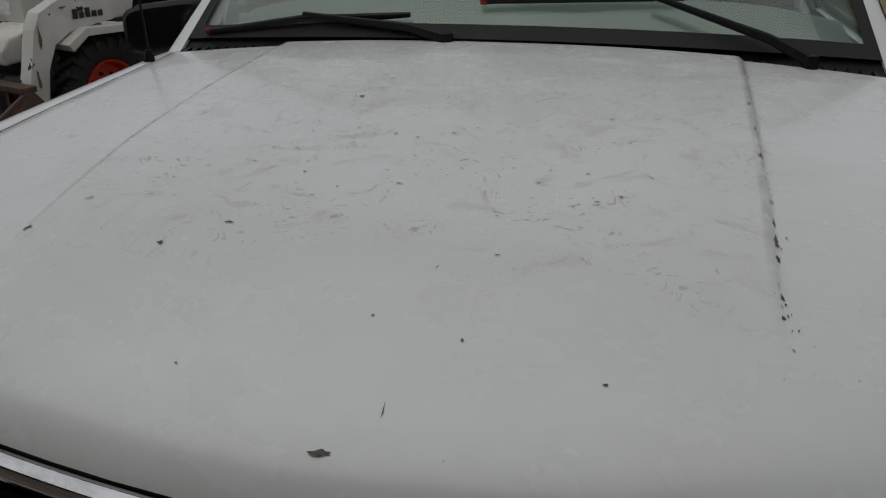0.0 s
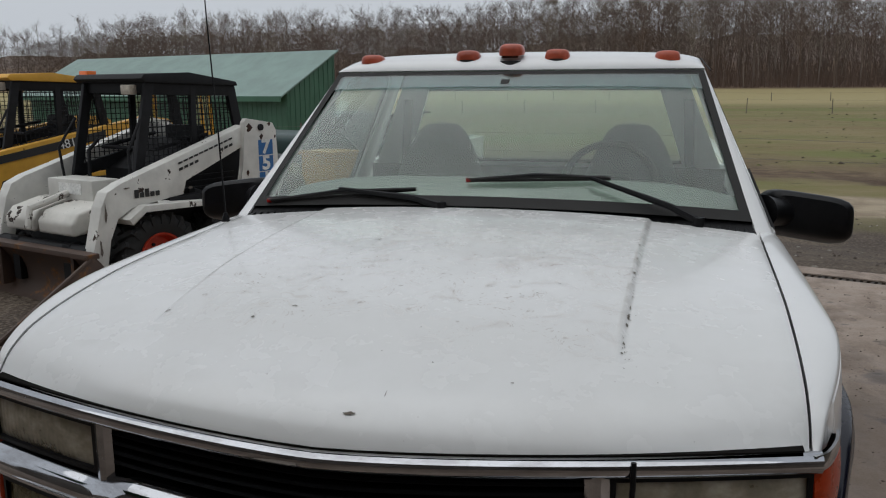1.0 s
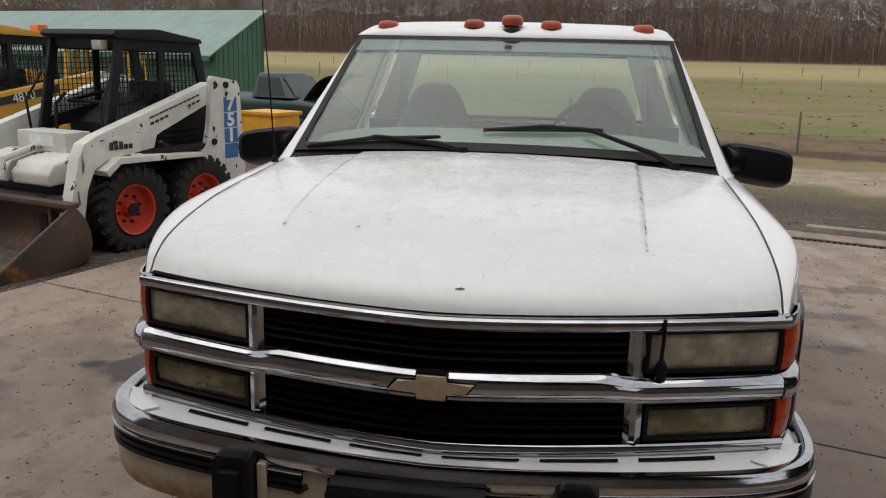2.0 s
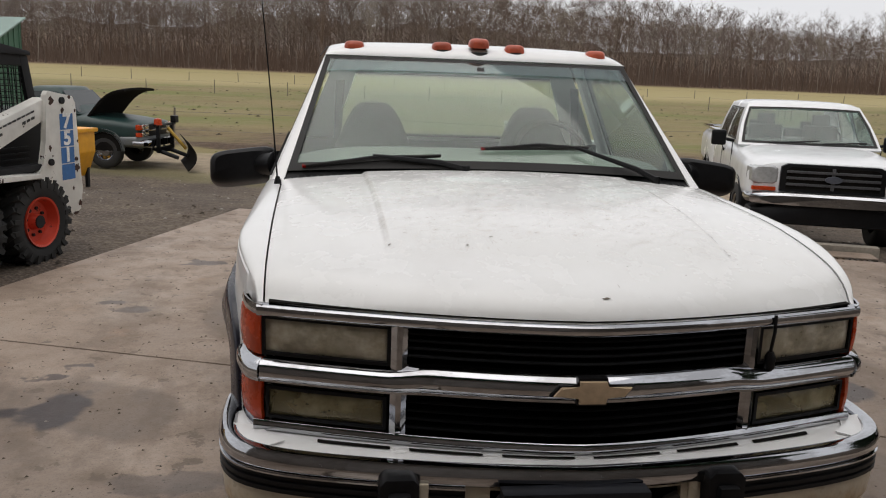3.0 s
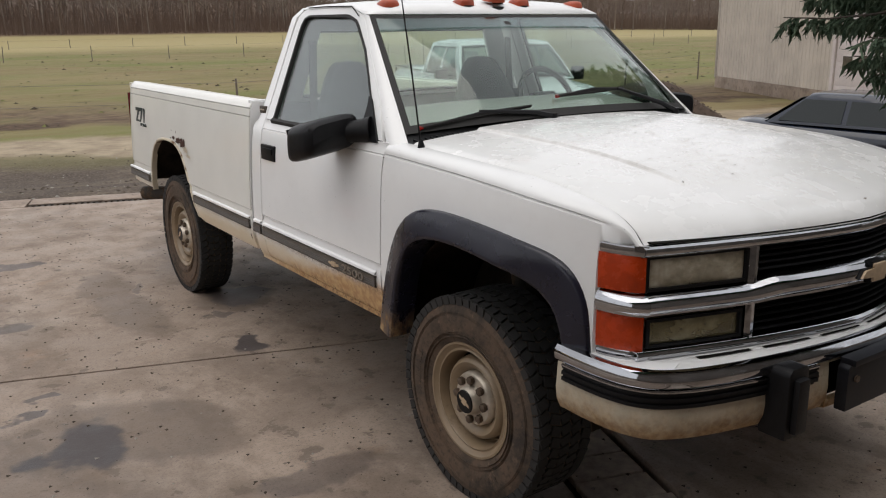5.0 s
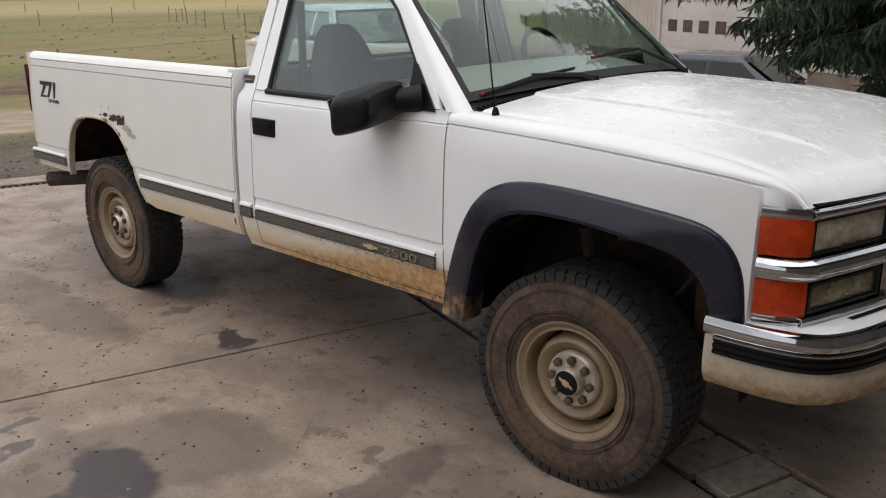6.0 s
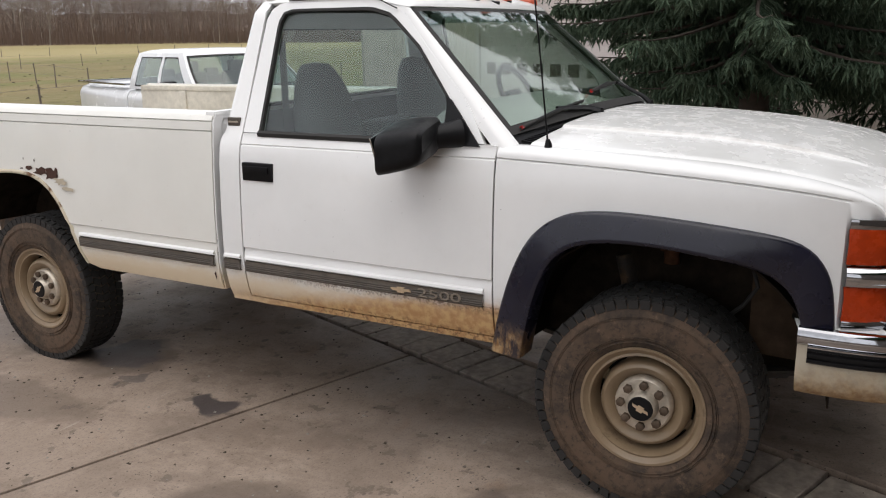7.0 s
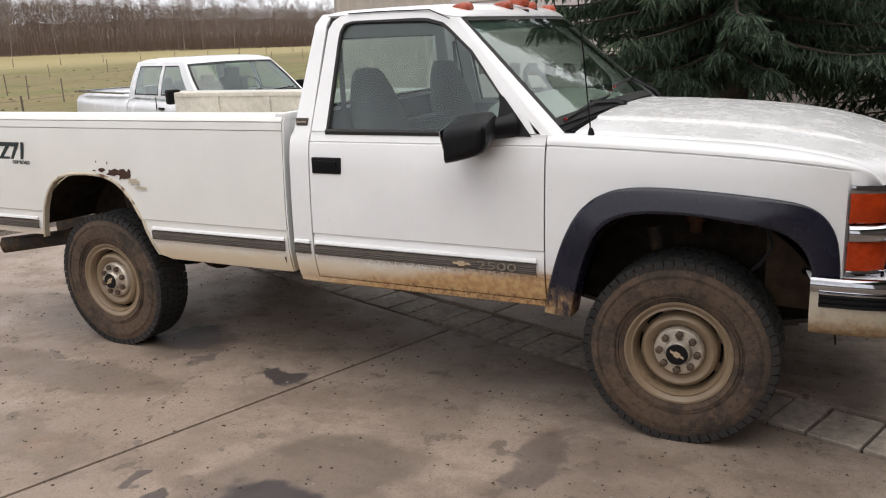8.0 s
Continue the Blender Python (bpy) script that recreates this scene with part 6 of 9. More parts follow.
# ---- inside the cab ----
inside = part("interior", join(grid(span(-0.86, 0.86, 6), [0.62, 1.0, 1.38], lambda x, z: (x, 1.895, z), 0.01), grid([0.56, 1.2, 1.9], [0.62, 1.0, 1.29], lambda y, z: (-0.87, y, z), 0.01), grid([0.56, 1.2, 1.9], [0.62, 1.0, 1.29], lambda y, z: (0.87, y, z), 0.01)), TRIM_GREY, truck)
part("headliner", grid(span(-0.66, 0.66, 6), span(1.08, 1.87, 4), lambda x, y: (x, y, 1.835), 0.008), plain("grey_headliner", (0.20, 0.20, 0.20), 0.95), inside)
part("dashboard", grid(span(-0.86, 0.86, 20), list(range(7)), lambda x, k: (x * 0.965, (0.60 - 0.085 * (1 - (x / 0.86) ** 2), 0.66 - 0.06 * (1 - (x / 0.86) ** 2), 0.74, 0.88, 0.985, 1.01, 0.96)[k] - (0.08 * (x / 0.86) ** 4 if k > 3 else 0), (1.335, 1.352, 1.388, 1.41, 1.416, 1.37, 0.95)[k] - (0.045 * (abs(x) / 0.86) ** 5 if k > 1 else 0)), 0.01), DASH, inside, "pale grey dashboard")


def seat(x):
    """A high-backed seat in dark cloth, headrest and back in one."""
    w = [(0.80, 0.25), (1.0, 0.26), (1.2, 0.255), (1.36, 0.235), (1.43, 0.20), (1.50, 0.165), (1.555, 0.125), (1.585, 0.085), (1.595, 0.0)]
    def f(u, v):
        a = 2 * math.pi * u
        i = v * (len(w) - 1)
        z, hw = w[int(round(i))]
        c, s = math.cos(a), math.sin(a)
        q = (abs(c) ** 3 + abs(s) ** 3) ** (-1 / 3)
        return (x + hw * c * q * 0.88, 1.585 + (z - 0.8) * 0.22 + 0.085 * s * q * (hw / 0.25) ** 0.6, z)
    b = part("seat_back", sheet(28, len(w) - 1, f, close_u=True), SEAT, inside, "dark grey cloth seat with built-in headrest")
    part("seat_cushion", box(x - 0.24, x + 0.24, 1.10, 1.62, 0.78, 0.93, 0.05, 3), SEAT, b)


seat(-0.455)
seat(0.44)
part("seat_back", box(-0.2, 0.19, 1.55, 1.70, 0.8, 1.30, 0.04, 3), SEAT, inside)
wr = []
for k in range(40):
    a = 2 * math.pi * k / 40
    wr.append((0.175 * math.cos(a), 0.175 * math.sin(a), 0))
sw = part("steering_wheel", moved(join(tube(wr + [wr[0], wr[1]], 0.015, 8, False), tube([(-0.18, 0, 0), (-0.05, -0.02, -0.02)], 0.014, 6), tube([(0.18, 0, 0), (0.05, -0.02, -0.02)], 0.014, 6), box(-0.08, 0.08, -0.06, 0.05, -0.05, -0.005, 0.015)), pose(0.38, 1.08, 1.385, 62, 0, 0)), BLACK, inside, "black steering wheel")
part("steering_column", tube([(0.38, 1.06, 1.37), (0.38, 0.93, 1.29)], 0.035, 10), TRIM_GREY, sw)
for s in (-1, 1):
    part("seat_belt", grid([0, 1], span(0, 1, 6), lambda a, f: (s * (0.66 + 0.03 * f) + a * 0.045, 1.80 - 0.02 * f, lerp(1.70, 1.1, f)), 0.003), plain("grey_belt_webbing", (0.10, 0.10, 0.10), 0.8), inside)

# ---- woods, fences, spruce ----
def twig_tree(r, height, out_v, out_f, out_m, at, girth=1.0):
    """A bare tree: tapered trunk, limbs and fine twigs, added to running lists of points and faces."""
    def limb(p, q, r0, r1, m, n=3):
        d = (q - p).normalized()
        s = d.orthogonal().normalized()
        t = d.cross(s)
        k0 = len(out_v)
        for c, rr in ((p, r0), (q, r1)):
            for k in range(n):
                a = 2 * math.pi * k / n
                out_v.append(tuple(c + (s * math.cos(a) + t * math.sin(a)) * rr))
        for k in range(n):
            out_f.append((k0 + k, k0 + (k + 1) % n, k0 + n + (k + 1) % n, k0 + n + k))
            out_m.append(m)

    def blade(p, q, w, m):
        d = (q - p).normalized()
        s = d.cross(Vector((r.uniform(-1, 1), 1.0, r.uniform(-0.3, 0.3)))).normalized() * w
        k0 = len(out_v)
        out_v.extend((tuple(p - s), tuple(p + s), tuple(q)))
        out_f.append((k0, k0 + 1, k0 + 2))
        out_m.append(m)

    base = Vector(at)
    lean = Vector((r.uniform(-0.06, 0.06), r.uniform(-0.06, 0.06), 1))
    pale = 1 if r.random() < 0.20 else 0
    g = girth * r.uniform(0.7, 1.3) * height * 0.0085
    pts = [base + lean * (height * f) + Vector((r.uniform(-0.15, 0.15), r.uniform(-0.15, 0.15), 0)) * f * 2 for f in (0, 0.35, 0.62, 0.85, 1.0)]
    for i in range(4):
        limb(pts[i], pts[i + 1], g * (1, 0.72, 0.45, 0.22, 0.05)[i], g * (1, 0.72, 0.45, 0.22, 0.05)[i + 1], pale, 4)
    for k in range(r.randint(13, 18)):
        f = r.uniform(0.22, 0.97)
        i = min(3, int(f * 4))
        p = pts[i].lerp(pts[i + 1], f * 4 - i if f * 4 - i < 1 else 1)
        a = r.uniform(0, 6.283)
        reach = height * r.uniform(0.14, 0.26) * (1.15 - f * 0.75)
        q = p + Vector((math.cos(a) * reach, math.sin(a) * reach, reach * r.uniform(0.55, 1.25)))
        limb(p, q, g * 0.42 * (1.1 - f * 0.6), g * 0.12, pale)
        for j in range(r.randint(5, 8)):
            e = p.lerp(q, r.uniform(0.3, 1.0))
            d = Vector((r.uniform(-1, 1), r.uniform(-1, 1), r.uniform(0.2, 1.3))).normalized() * height * r.uniform(0.05, 0.13)
            blade(e, e + d, g * 0.17, pale)
            for _ in range(2):
                e2 = e + d * r.uniform(0.3, 0.9)
                blade(e2, e2 + Vector((r.uniform(-1, 1), r.uniform(-1, 1), r.uniform(0.0, 1.2))).normalized() * height * r.uniform(0.03, 0.08), g * 0.12, pale)


def from_lists(name, verts, faces, marks, materials):
    me = bpy.data.meshes.new(name)
    me.from_pydata(verts, [], faces)
    for m in materials:
        me.materials.append(m)
    me.polygons.foreach_set("material_index", marks)
    me.update()
    return me


def bark(name, a, b):
    n = Nodes(name)
    isl = n.t.nodes.new("ShaderNodeNewGeometry").outputs["Random Per Island"]
    col = n.mix(isl, a, b)
    return n.set(n.mix(n.ramp(n.noise(0.09, 3), 0.35, 0.65, 0.0, 0.6), col, (0.13, 0.085, 0.062)), 0.9, 0.0, 0.0, 0.2)


BARK = bark("winter_bark", (0.100, 0.079, 0.066), (0.215, 0.176, 0.149))
PALE_BARK = bark("pale_sycamore_bark", (0.20, 0.172, 0.145), (0.31, 0.275, 0.235))
BRUSH = bark("brown_undergrowth", (0.098, 0.066, 0.050), (0.18, 0.132, 0.105))
r = random.Random(21)
V, F, M = [], [], []
WOODS = []
for row in range(11):
    y0 = 201 + row * 7.5
    step = 3.1 + row * 0.2
    x = -185.0
    while x < 330:
        WOODS.append((x + r.uniform(-2.4, 2.4), y0 + r.uniform(-4, 4) - 0.0006 * max(0, x - 60) ** 2, row))
        x += step
for x, y, row in WOODS:
    tall = table([(-190, 15.5), (-60, 17.0), (-25, 19.0), (10, 22.5), (45, 21.5), (85, 17.0), (150, 15.0), (300, 13.5)], x) + 4.0 * noise.noise((x * 0.03, 4.0, 0)) + r.uniform(-4.5, 3.0)
    twig_tree(r, tall, V, F, M, (x, y, ground_height(x, y) - 0.2), 1.0 if row < 4 else 0.8)
woods = tagged(new("woods", from_lists("woods", V, F, M, [BARK, PALE_BARK])), "bare brown winter woods along the far side of the pasture", "trees", kind="stuff")
V, F, M = [], [], []
for k in range(42000):
    x = r.uniform(-190, 330)
    y = 198 + abs(r.gauss(0, 16)) - 0.0006 * max(0, x - 60) ** 2
    z = ground_height(x, y) - 0.1
    h = r.uniform(0.8, 6.5)
    k0 = len(V)
    dx, dy = r.uniform(-0.9, 0.9), r.uniform(-0.5, 0.5)
    w = r.uniform(0.035, 0.11)
    V.extend(((x - w, y, z), (x + w, y, z), (x + dx, y + dy, z + h)))
    F.append((k0, k0 + 1, k0 + 2))
    M.append(0)
for k in range(2600):
    x = r.uniform(-190, 330)
    y = 199 + r.uniform(0, 75) - 0.0006 * max(0, x - 60) ** 2
    z = ground_height(x, y) - 0.1
    h = r.uniform(4, 13)
    k0 = len(V)
    dx = r.uniform(-3.0, 3.0)
    w = r.uniform(0.04, 0.11)
    V.extend(((x - w, y, z), (x + w, y, z), (x + dx * 0.5 + w * 0.6, y, z + h * 0.6), (x + dx, y, z + h), (x + dx * 0.5 - w * 0.6, y, z + h * 0.6)))
    F.append((k0, k0 + 1, k0 + 2, k0 + 3, k0 + 4))
    M.append(0 if r.random() < 0.6 else (2 if r.random() < 0.10 else 1))
for k in range(70000):
    x = r.uniform(-190, 330)
    y = 199 + r.uniform(0, 60) - 0.0006 * max(0, x - 60) ** 2
    z = ground_height(x, y) + r.uniform(0.2, 1.0) ** 1.4 * 13
    d = Vector((r.uniform(-1, 1), r.uniform(-0.5, 0.5), r.uniform(-0.1, 1.3))).normalized() * r.uniform(1.0, 2.8)
    w = r.uniform(0.02, 0.05)
    k0 = len(V)
    V.extend(((x - w, y, z - w), (x + w, y, z + w), (x + d.x, y + d.y, z + d.z)))
    F.append((k0, k0 + 1, k0 + 2))
    M.append(0 if r.random() < 0.6 else 1)
for k in range(120000):
    x = r.uniform(-190, 330)
    y = 203 + r.uniform(0, 75) - 0.0006 * max(0, x - 60) ** 2
    z = ground_height(x, y) + r.uniform(5.0, 0.86 * table([(-190, 15.5), (-60, 17.0), (-25, 19.0), (10, 22.5), (45, 21.5), (85, 17.0), (150, 15.0), (300, 13.5)], x))
    d = Vector((r.uniform(-1, 1), r.uniform(-0.5, 0.5), r.uniform(-0.2, 1.2))).normalized() * r.uniform(0.9, 2.4)
    w = r.uniform(0.018, 0.042)
    k0 = len(V)
    V.extend(((x - w, y, z - w), (x + w, y, z + w), (x + d.x, y + d.y, z + d.z)))
    F.append((k0, k0 + 1, k0 + 2))
    M.append(0 if r.random() < 0.3 else 1)
tagged(new("undergrowth", from_lists("undergrowth", V, F, M, [BRUSH, BARK, PALE_BARK])), "tangled brown brush along the edge of the woods", "brush", kind="stuff")
def hill_mat():
    """Far woods: upright streaks of trunk and brush."""
    n = Nodes("far_brown_woods")
    f = n.noise(1.0, 6, 0.75, stretch=(1.1, 0.2, 0.09))
    g = n.noise(0.05, 4)
    col = n.mix(n.ramp(f, 0.36, 0.62), (0.15, 0.118, 0.102), (0.27, 0.225, 0.20))
    return n.set(n.mix(n.ramp(g, 0.35, 0.65, 0.0, 0.4), col, (0.185, 0.145, 0.125)), 1.0, 0.0, 0.0, 0.0)


# the wooded rise behind the first trees
single("wooded_hill", grid(span(-420, 620, 1300), [0, 1, 2, 3], lambda x, k: (x, (272, 292, 330, 420)[k] - 0.0006 * max(0, x - 60) ** 2, ((5.0, 14.0, 19.5, 22.0)[k] - (6.5 if k else 1.5) * ease((-x - 5) / 70) - (7.0 if k else 0) * ease((x - 50) / 80)) + 2.2 * noise.noise((x * 0.03, k * 0.7, 2)) + (3.4 * noise.noise((x * 0.2, k, 7)) + 3.0 * noise.noise((x * 0.7, k, 9)) + 3.2 * noise.noise((x * 1.7, k, 5)) if k else 0) + (1.5 if x < 0 else 0) - 0.006 * max(0, x))),
       hill_mat(), "brown wooded hillside behind the pasture", "hill", kind="structure")

POST = plain("grey_fence_post", (0.16, 0.135, 0.11), 0.9, grain=12, vary=0.3)
WIRE = plain("dull_fence_wire", (0.22, 0.20, 0.18), 0.6, 0.5)


def fence(name, line, step, height, girth, wires, label):
    f = thing(name, label, "fence", "pasture fences")
    r = random.Random(len(line) * 7 + int(step * 10))
    pts = arc_points(line, max(1, int(sum(math.dist(a, b) for a, b in zip(line, line[1:])) / step)))
    tops = []
    for x, y in pts:
        x, y = x + r.uniform(-0.4, 0.4), y + r.uniform(-0.15, 0.15)
        z = ground_height(x, y) - 0.1
        h = height * r.uniform(0.88, 1.08)
        part("post", tube([(x, y, z), (x + r.uniform(-0.06, 0.06), y, z + h + 0.1)], [girth, girth * 0.85], 7), POST, f)
        tops.append((x, y, z + 0.1, h))
    for w in wires:
        part("wire", tube([(x, y - girth, z + h * w) for x, y, z, h in tops], 0.006 if height < 1.25 else 0.008, 4), WIRE, f)
    return f


fence("fence", [(-34, 25.5), (-10, 23.6), (6.3, 19.9), (17.7, 21.0), (40, 24.5)], 5.6, 1.15, 0.035, (0.45, 0.9), "thin grey posts and wire along the near side of the pasture")
fence("fence", [(-60, 74), (20, 70), (90, 66), (140, 50)], 6.0, 1.2, 0.038, (0.9,), "grey posts and wire crossing the middle of the pasture")
fence("fence", [(-90, 128), (40, 122), (180, 105)], 7.5, 1.25, 0.055, (0.9,), "distant grey fence posts across the pasture")
fence("fence", [(24, 34), (30, 52), (38, 70)], 4.5, 1.2, 0.036, (0.5, 0.9), "grey posts and wire running up the pasture")

# manure heaps and tussocks in the pasture
V, F, M = [], [], []
for k in range(1600):
    x, y = r.uniform(-45, 75), 21 + abs(r.gauss(0, 30))
    z = ground_height(x, y) - 0.02
    s = r.uniform(0.05, 0.14) * (1 + y * 0.008)
    k0 = len(V)
    for j in range(5):
        a = j * 1.2566 + r.uniform(-0.3, 0.3)
        V.append((x + s * math.cos(a), y + s * math.sin(a) * 0.9, z))
    V.append((x, y, z + s * r.uniform(0.3, 0.6)))
    for j in range(5):
        F.append((k0 + j, k0 + (j + 1) % 5, k0 + 5))
        M.append(0 if r.random() < 0.55 else 1)
tagged(new("tussocks", from_lists("tussocks", V, F, M, [plain("dry_dung", (0.05, 0.036, 0.02), 0.95, grain=8), plain("grass_tussock", (0.13, 0.13, 0.045), 0.95, grain=8)])), "dark droppings and tufts scattered over the pasture", "tufts", kind="stuff")


def needle_mat(name, a, b):
    n = Nodes(name)
    isl = n.t.nodes.new("ShaderNodeNewGeometry").outputs["Random Per Island"]
    m = n.set(n.mix(isl, a, b), 0.7, 0.0, 0.0, 0.25)
    return m


NEEDLES = needle_mat("spruce_needles", (0.030, 0.056, 0.034), (0.135, 0.185, 0.120))
SPRUCE_BARK = plain("spruce_bark", (0.085, 0.068, 0.055), 0.9, grain=16, vary=0.4, bump=0.6)


def spruce(x, y, height, spread, seed, low, dense=1.0):
    """A Norway spruce: whorls of drooping limbs hung with combs of needled twigs."""
    r = random.Random(seed)
    z0 = ground_height(x, y) - 0.1
    t = thing("spruce_tree", "tall dark green spruce with drooping needled branches", "tree", "spruces beside the metal building")
    part("trunk", tube([(x, y, z0), (x + 0.03, y, z0 + height * 0.3), (x, y, z0 + height * 0.65), (x, y, z0 + height)], [0.2, 0.15, 0.08, 0.01], 10), SPRUCE_BARK, t)
    V, F, M = [], [], []
    limbs = []

    def twig(p, d, length, w):
        """A twig feathered with short needles on all sides."""
        s = d.orthogonal().normalized()
        u = d.cross(s)
        for c in (s, u):
            k0 = len(V)
            V.extend((tuple(p - c * 0.006), tuple(p + c * 0.006), tuple(p + d * (length * 0.6) + c * w), tuple(p + d * length), tuple(p + d * (length * 0.6) - c * w)))
            F.append((k0, k0 + 1, k0 + 2, k0 + 3, k0 + 4))
            M.append(0)
        n = max(4, int(length / 0.019))
        for k in range(n):
            f = (k + r.random()) / n
            a = r.uniform(0, 6.283)
            out = s * math.cos(a) + u * math.sin(a)
            q = p + d * (length * f)
            e = q + (d * 0.8 + out) * (0.027 * r.uniform(0.8, 1.3))
            v = d.cross(out) * w * 0.4
            k0 = len(V)
            V.extend((tuple(q - v), tuple(q + v), tuple(e)))
            F.append((k0, k0 + 1, k0 + 2))
            M.append(0)

    h = low
    while h < height * 0.97:
        reach = spread * (1 - (h / height) ** 1.15) * r.uniform(0.8, 1.08) * min(1.0, 0.40 + 0.60 * (h - low)) + 0.2
        n = r.randint(7, 9)
        a0 = r.uniform(0, 6.28)
        for k in range(n):
            a = a0 + 6.283 * k / n + r.uniform(-0.35, 0.35)
            rc = reach * r.uniform(0.75, 1.1)
            pts = []
            for j in range(7):
                f = j / 6
                drop = -0.34 * rc * f ** 1.4 + 0.20 * rc * f ** 3
                wob = 0.08 * math.sin(3 * f + a) * rc * 0.3
                pts.append(Vector((x + math.cos(a + wob) * rc * f, y + math.sin(a + wob) * rc * f, z0 + h + drop)))
            limbs.append(tube([tuple(p) for p in pts], [0.035 * (1 - 0.85 * j / 6) for j in range(7)], 5))
            steps = max(5, int(rc * 14 * dense * (1.0 if h < 4.6 else 0.4)))
            for s in range(steps):
                f = 0.15 + 0.85 * s / steps
                i = min(5, int(f * 6))
                p = pts[i].lerp(pts[i + 1], f * 6 - i)
                d = (pts[i + 1] - pts[i]).normalized()
                side = d.cross(Vector((0, 0, 1))).normalized()
                for sg in (-1, 1):
                    L = (0.24 * (1 - f * 0.5) + 0.07) * r.uniform(0.6, 1.3)
                    out = (side * sg * r.uniform(0.5, 1.0) + d * r.uniform(0.5, 1.0) + Vector((0, 0, -r.uniform(0.25, 0.9)))).normalized()
                    twig(p, out, L, 0.014)
                    q = p
                    for j in range(5):
                        q = p + out * L * (0.15 + 0.15 * j)
                        dd = (out + Vector((r.uniform(-0.8, 0.8), r.uniform(-0.8, 0.8), -r.uniform(0.2, 1.3)))).normalized()
                        twig(q, dd, L * r.uniform(0.35, 0.75), 0.014)
                    for j in range(3):
                        twig(p + out * (L * r.uniform(0.1, 0.9)), (Vector((r.uniform(-0.8, 0.8), r.uniform(-0.8, 0.8), -1))).normalized(), r.uniform(0.09, 0.24), 0.014)
        h += r.uniform(0.17, 0.26)
    for b in limbs:
        part("limb", b, SPRUCE_BARK, t)
    crown = new("crown", from_lists("crown", V, F, M, [NEEDLES]))
    crown.parent = t
    return t


spruce(6.75, 0.95, 8.5, 3.6, 5, 1.6, 0.75)
spruce(8.8, -1.7, 9.0, 2.9, 9, 1.1, 0.5)
spruce(11.9, 2.0, 8.0, 2.8, 13, 1.0, 0.3)

# ---- buildings ----
def ribbed_wall(length, height, step=0.23, rib=0.02, thick=0.08):
    """A wall of ribbed sheet metal along x, facing -y."""
    xs = [0.0]
    prof = [0.0]
    x = 0.0
    while x < length - step:
        for dx, d in ((step * 0.7, 0.0), (step * 0.78, rib), (step * 0.92, rib), (step, 0.0)):
            xs.append(x + dx)
            prof.append(d)
        x += step
    xs.append(length)
    prof.append(0.0)
    return grid(list(range(len(xs))), [0.0, height], lambda k, z: (xs[k], -prof[k], z), 0.03)


BEIGE = siding("beige_metal_siding", (0.52, 0.46, 0.40))
BEIGE_TRIM = plain("tan_metal_trim", (0.36, 0.32, 0.28), 0.5, grain=10)
GREEN_METAL = siding("green_metal_siding", (0.055, 0.14, 0.085))
GREEN_ROOF = siding("pale_green_roof_metal", (0.20, 0.285, 0.25))
DARK_GLASS = Nodes("dark_window_glass").set((0.02, 0.025, 0.025), 0.06, 0.0)
DOOR_GLASS = plain("dusty_brown_door_glass", (0.10, 0.082, 0.068), 0.2, grain=5, vary=0.4, bump=0.0)
WHITE_TRIM = plain("pinkish_white_door_paint", (0.60, 0.54, 0.52), 0.45, grain=8, vary=0.1)

# the beige building beyond the spruce
wall_turn = math.degrees(math.atan2(-0.86, -0.5))
garage = thing("metal_building", "beige ribbed metal building with a wide garage door", "building", at=pose(25.0, 19.0, -0.6, 0, 0, wall_turn))
GL, GH = 24.0, 5.5
for x0, x1, z0, z1 in ((0.0, 8.6, 0.45, GH), (15.1, GL, 0.45, GH), (8.6, 15.1, 3.3, GH)):
    b = ribbed_wall(x1 - x0, z1 - z0)
    part("wall", moved(b, pose(x0, 0, z0) @ Matrix.Diagonal((1, -1, 1, 1))), BEIGE, garage)
part("foundation", box(-0.02, 8.6, -0.10, 0.03, -0.4, 0.45, 0.01), CONCRETE, garage)
part("foundation", box(15.1, GL, -0.10, 0.03, -0.4, 0.45, 0.01), CONCRETE, garage)
part("end_wall", box(-0.06, 0.02, -12.0, 0.0, -0.4, GH, 0.01), BEIGE, garage)
part("corner_trim", box(-0.09, 0.10, -0.10, 0.045, 0.40, GH, 0.01), BEIGE_TRIM, garage)
part("roof", prism([(0.5, GH - 0.05), (0.5, GH + 0.12), (-6.0, GH + 2.1), (-12.5, GH + 0.12), (-12.5, GH - 0.05)], "x", -0.4, GL + 0.4), siding("blue_grey_roof_metal", (0.30, 0.35, 0.38)), garage)
part("gutter", box(-0.4, GL + 0.4, 0.45, 0.58, GH - 0.06, GH + 0.08, 0.015), siding("blue_grey_gutter", (0.34, 0.42, 0.46)), garage)
door = part("garage_door", box(8.6, 15.1, -0.06, -0.01, -0.05, 3.3, 0.004), WHITE_TRIM, garage, "pale sectional garage door with a row of windows")
for k in range(5):
    part("door_section", box(8.65, 15.05, -0.012, 0.008, 0.0 + k * 0.66, 0.645 + k * 0.66, 0.008), WHITE_TRIM, door)
for k in range(8):
    x = 9.0 + k * 0.80
    part("window_bead", box(x - 0.03, x + 0.51, 0.002, 0.010, 1.10, 1.50, 0.003), WHITE_TRIM, door)
    part("door_window", box(x, x + 0.48, 0.004, 0.016, 1.13, 1.47, 0.004), DOOR_GLASS, door)
part("door_frame", join(box(8.45, 8.6, -0.05, 0.06, -0.2, 3.45), box(15.1, 15.25, -0.05, 0.06, -0.2, 3.45), box(8.45, 15.25, -0.05, 0.06, 3.3, 3.45)), WHITE_TRIM, garage)

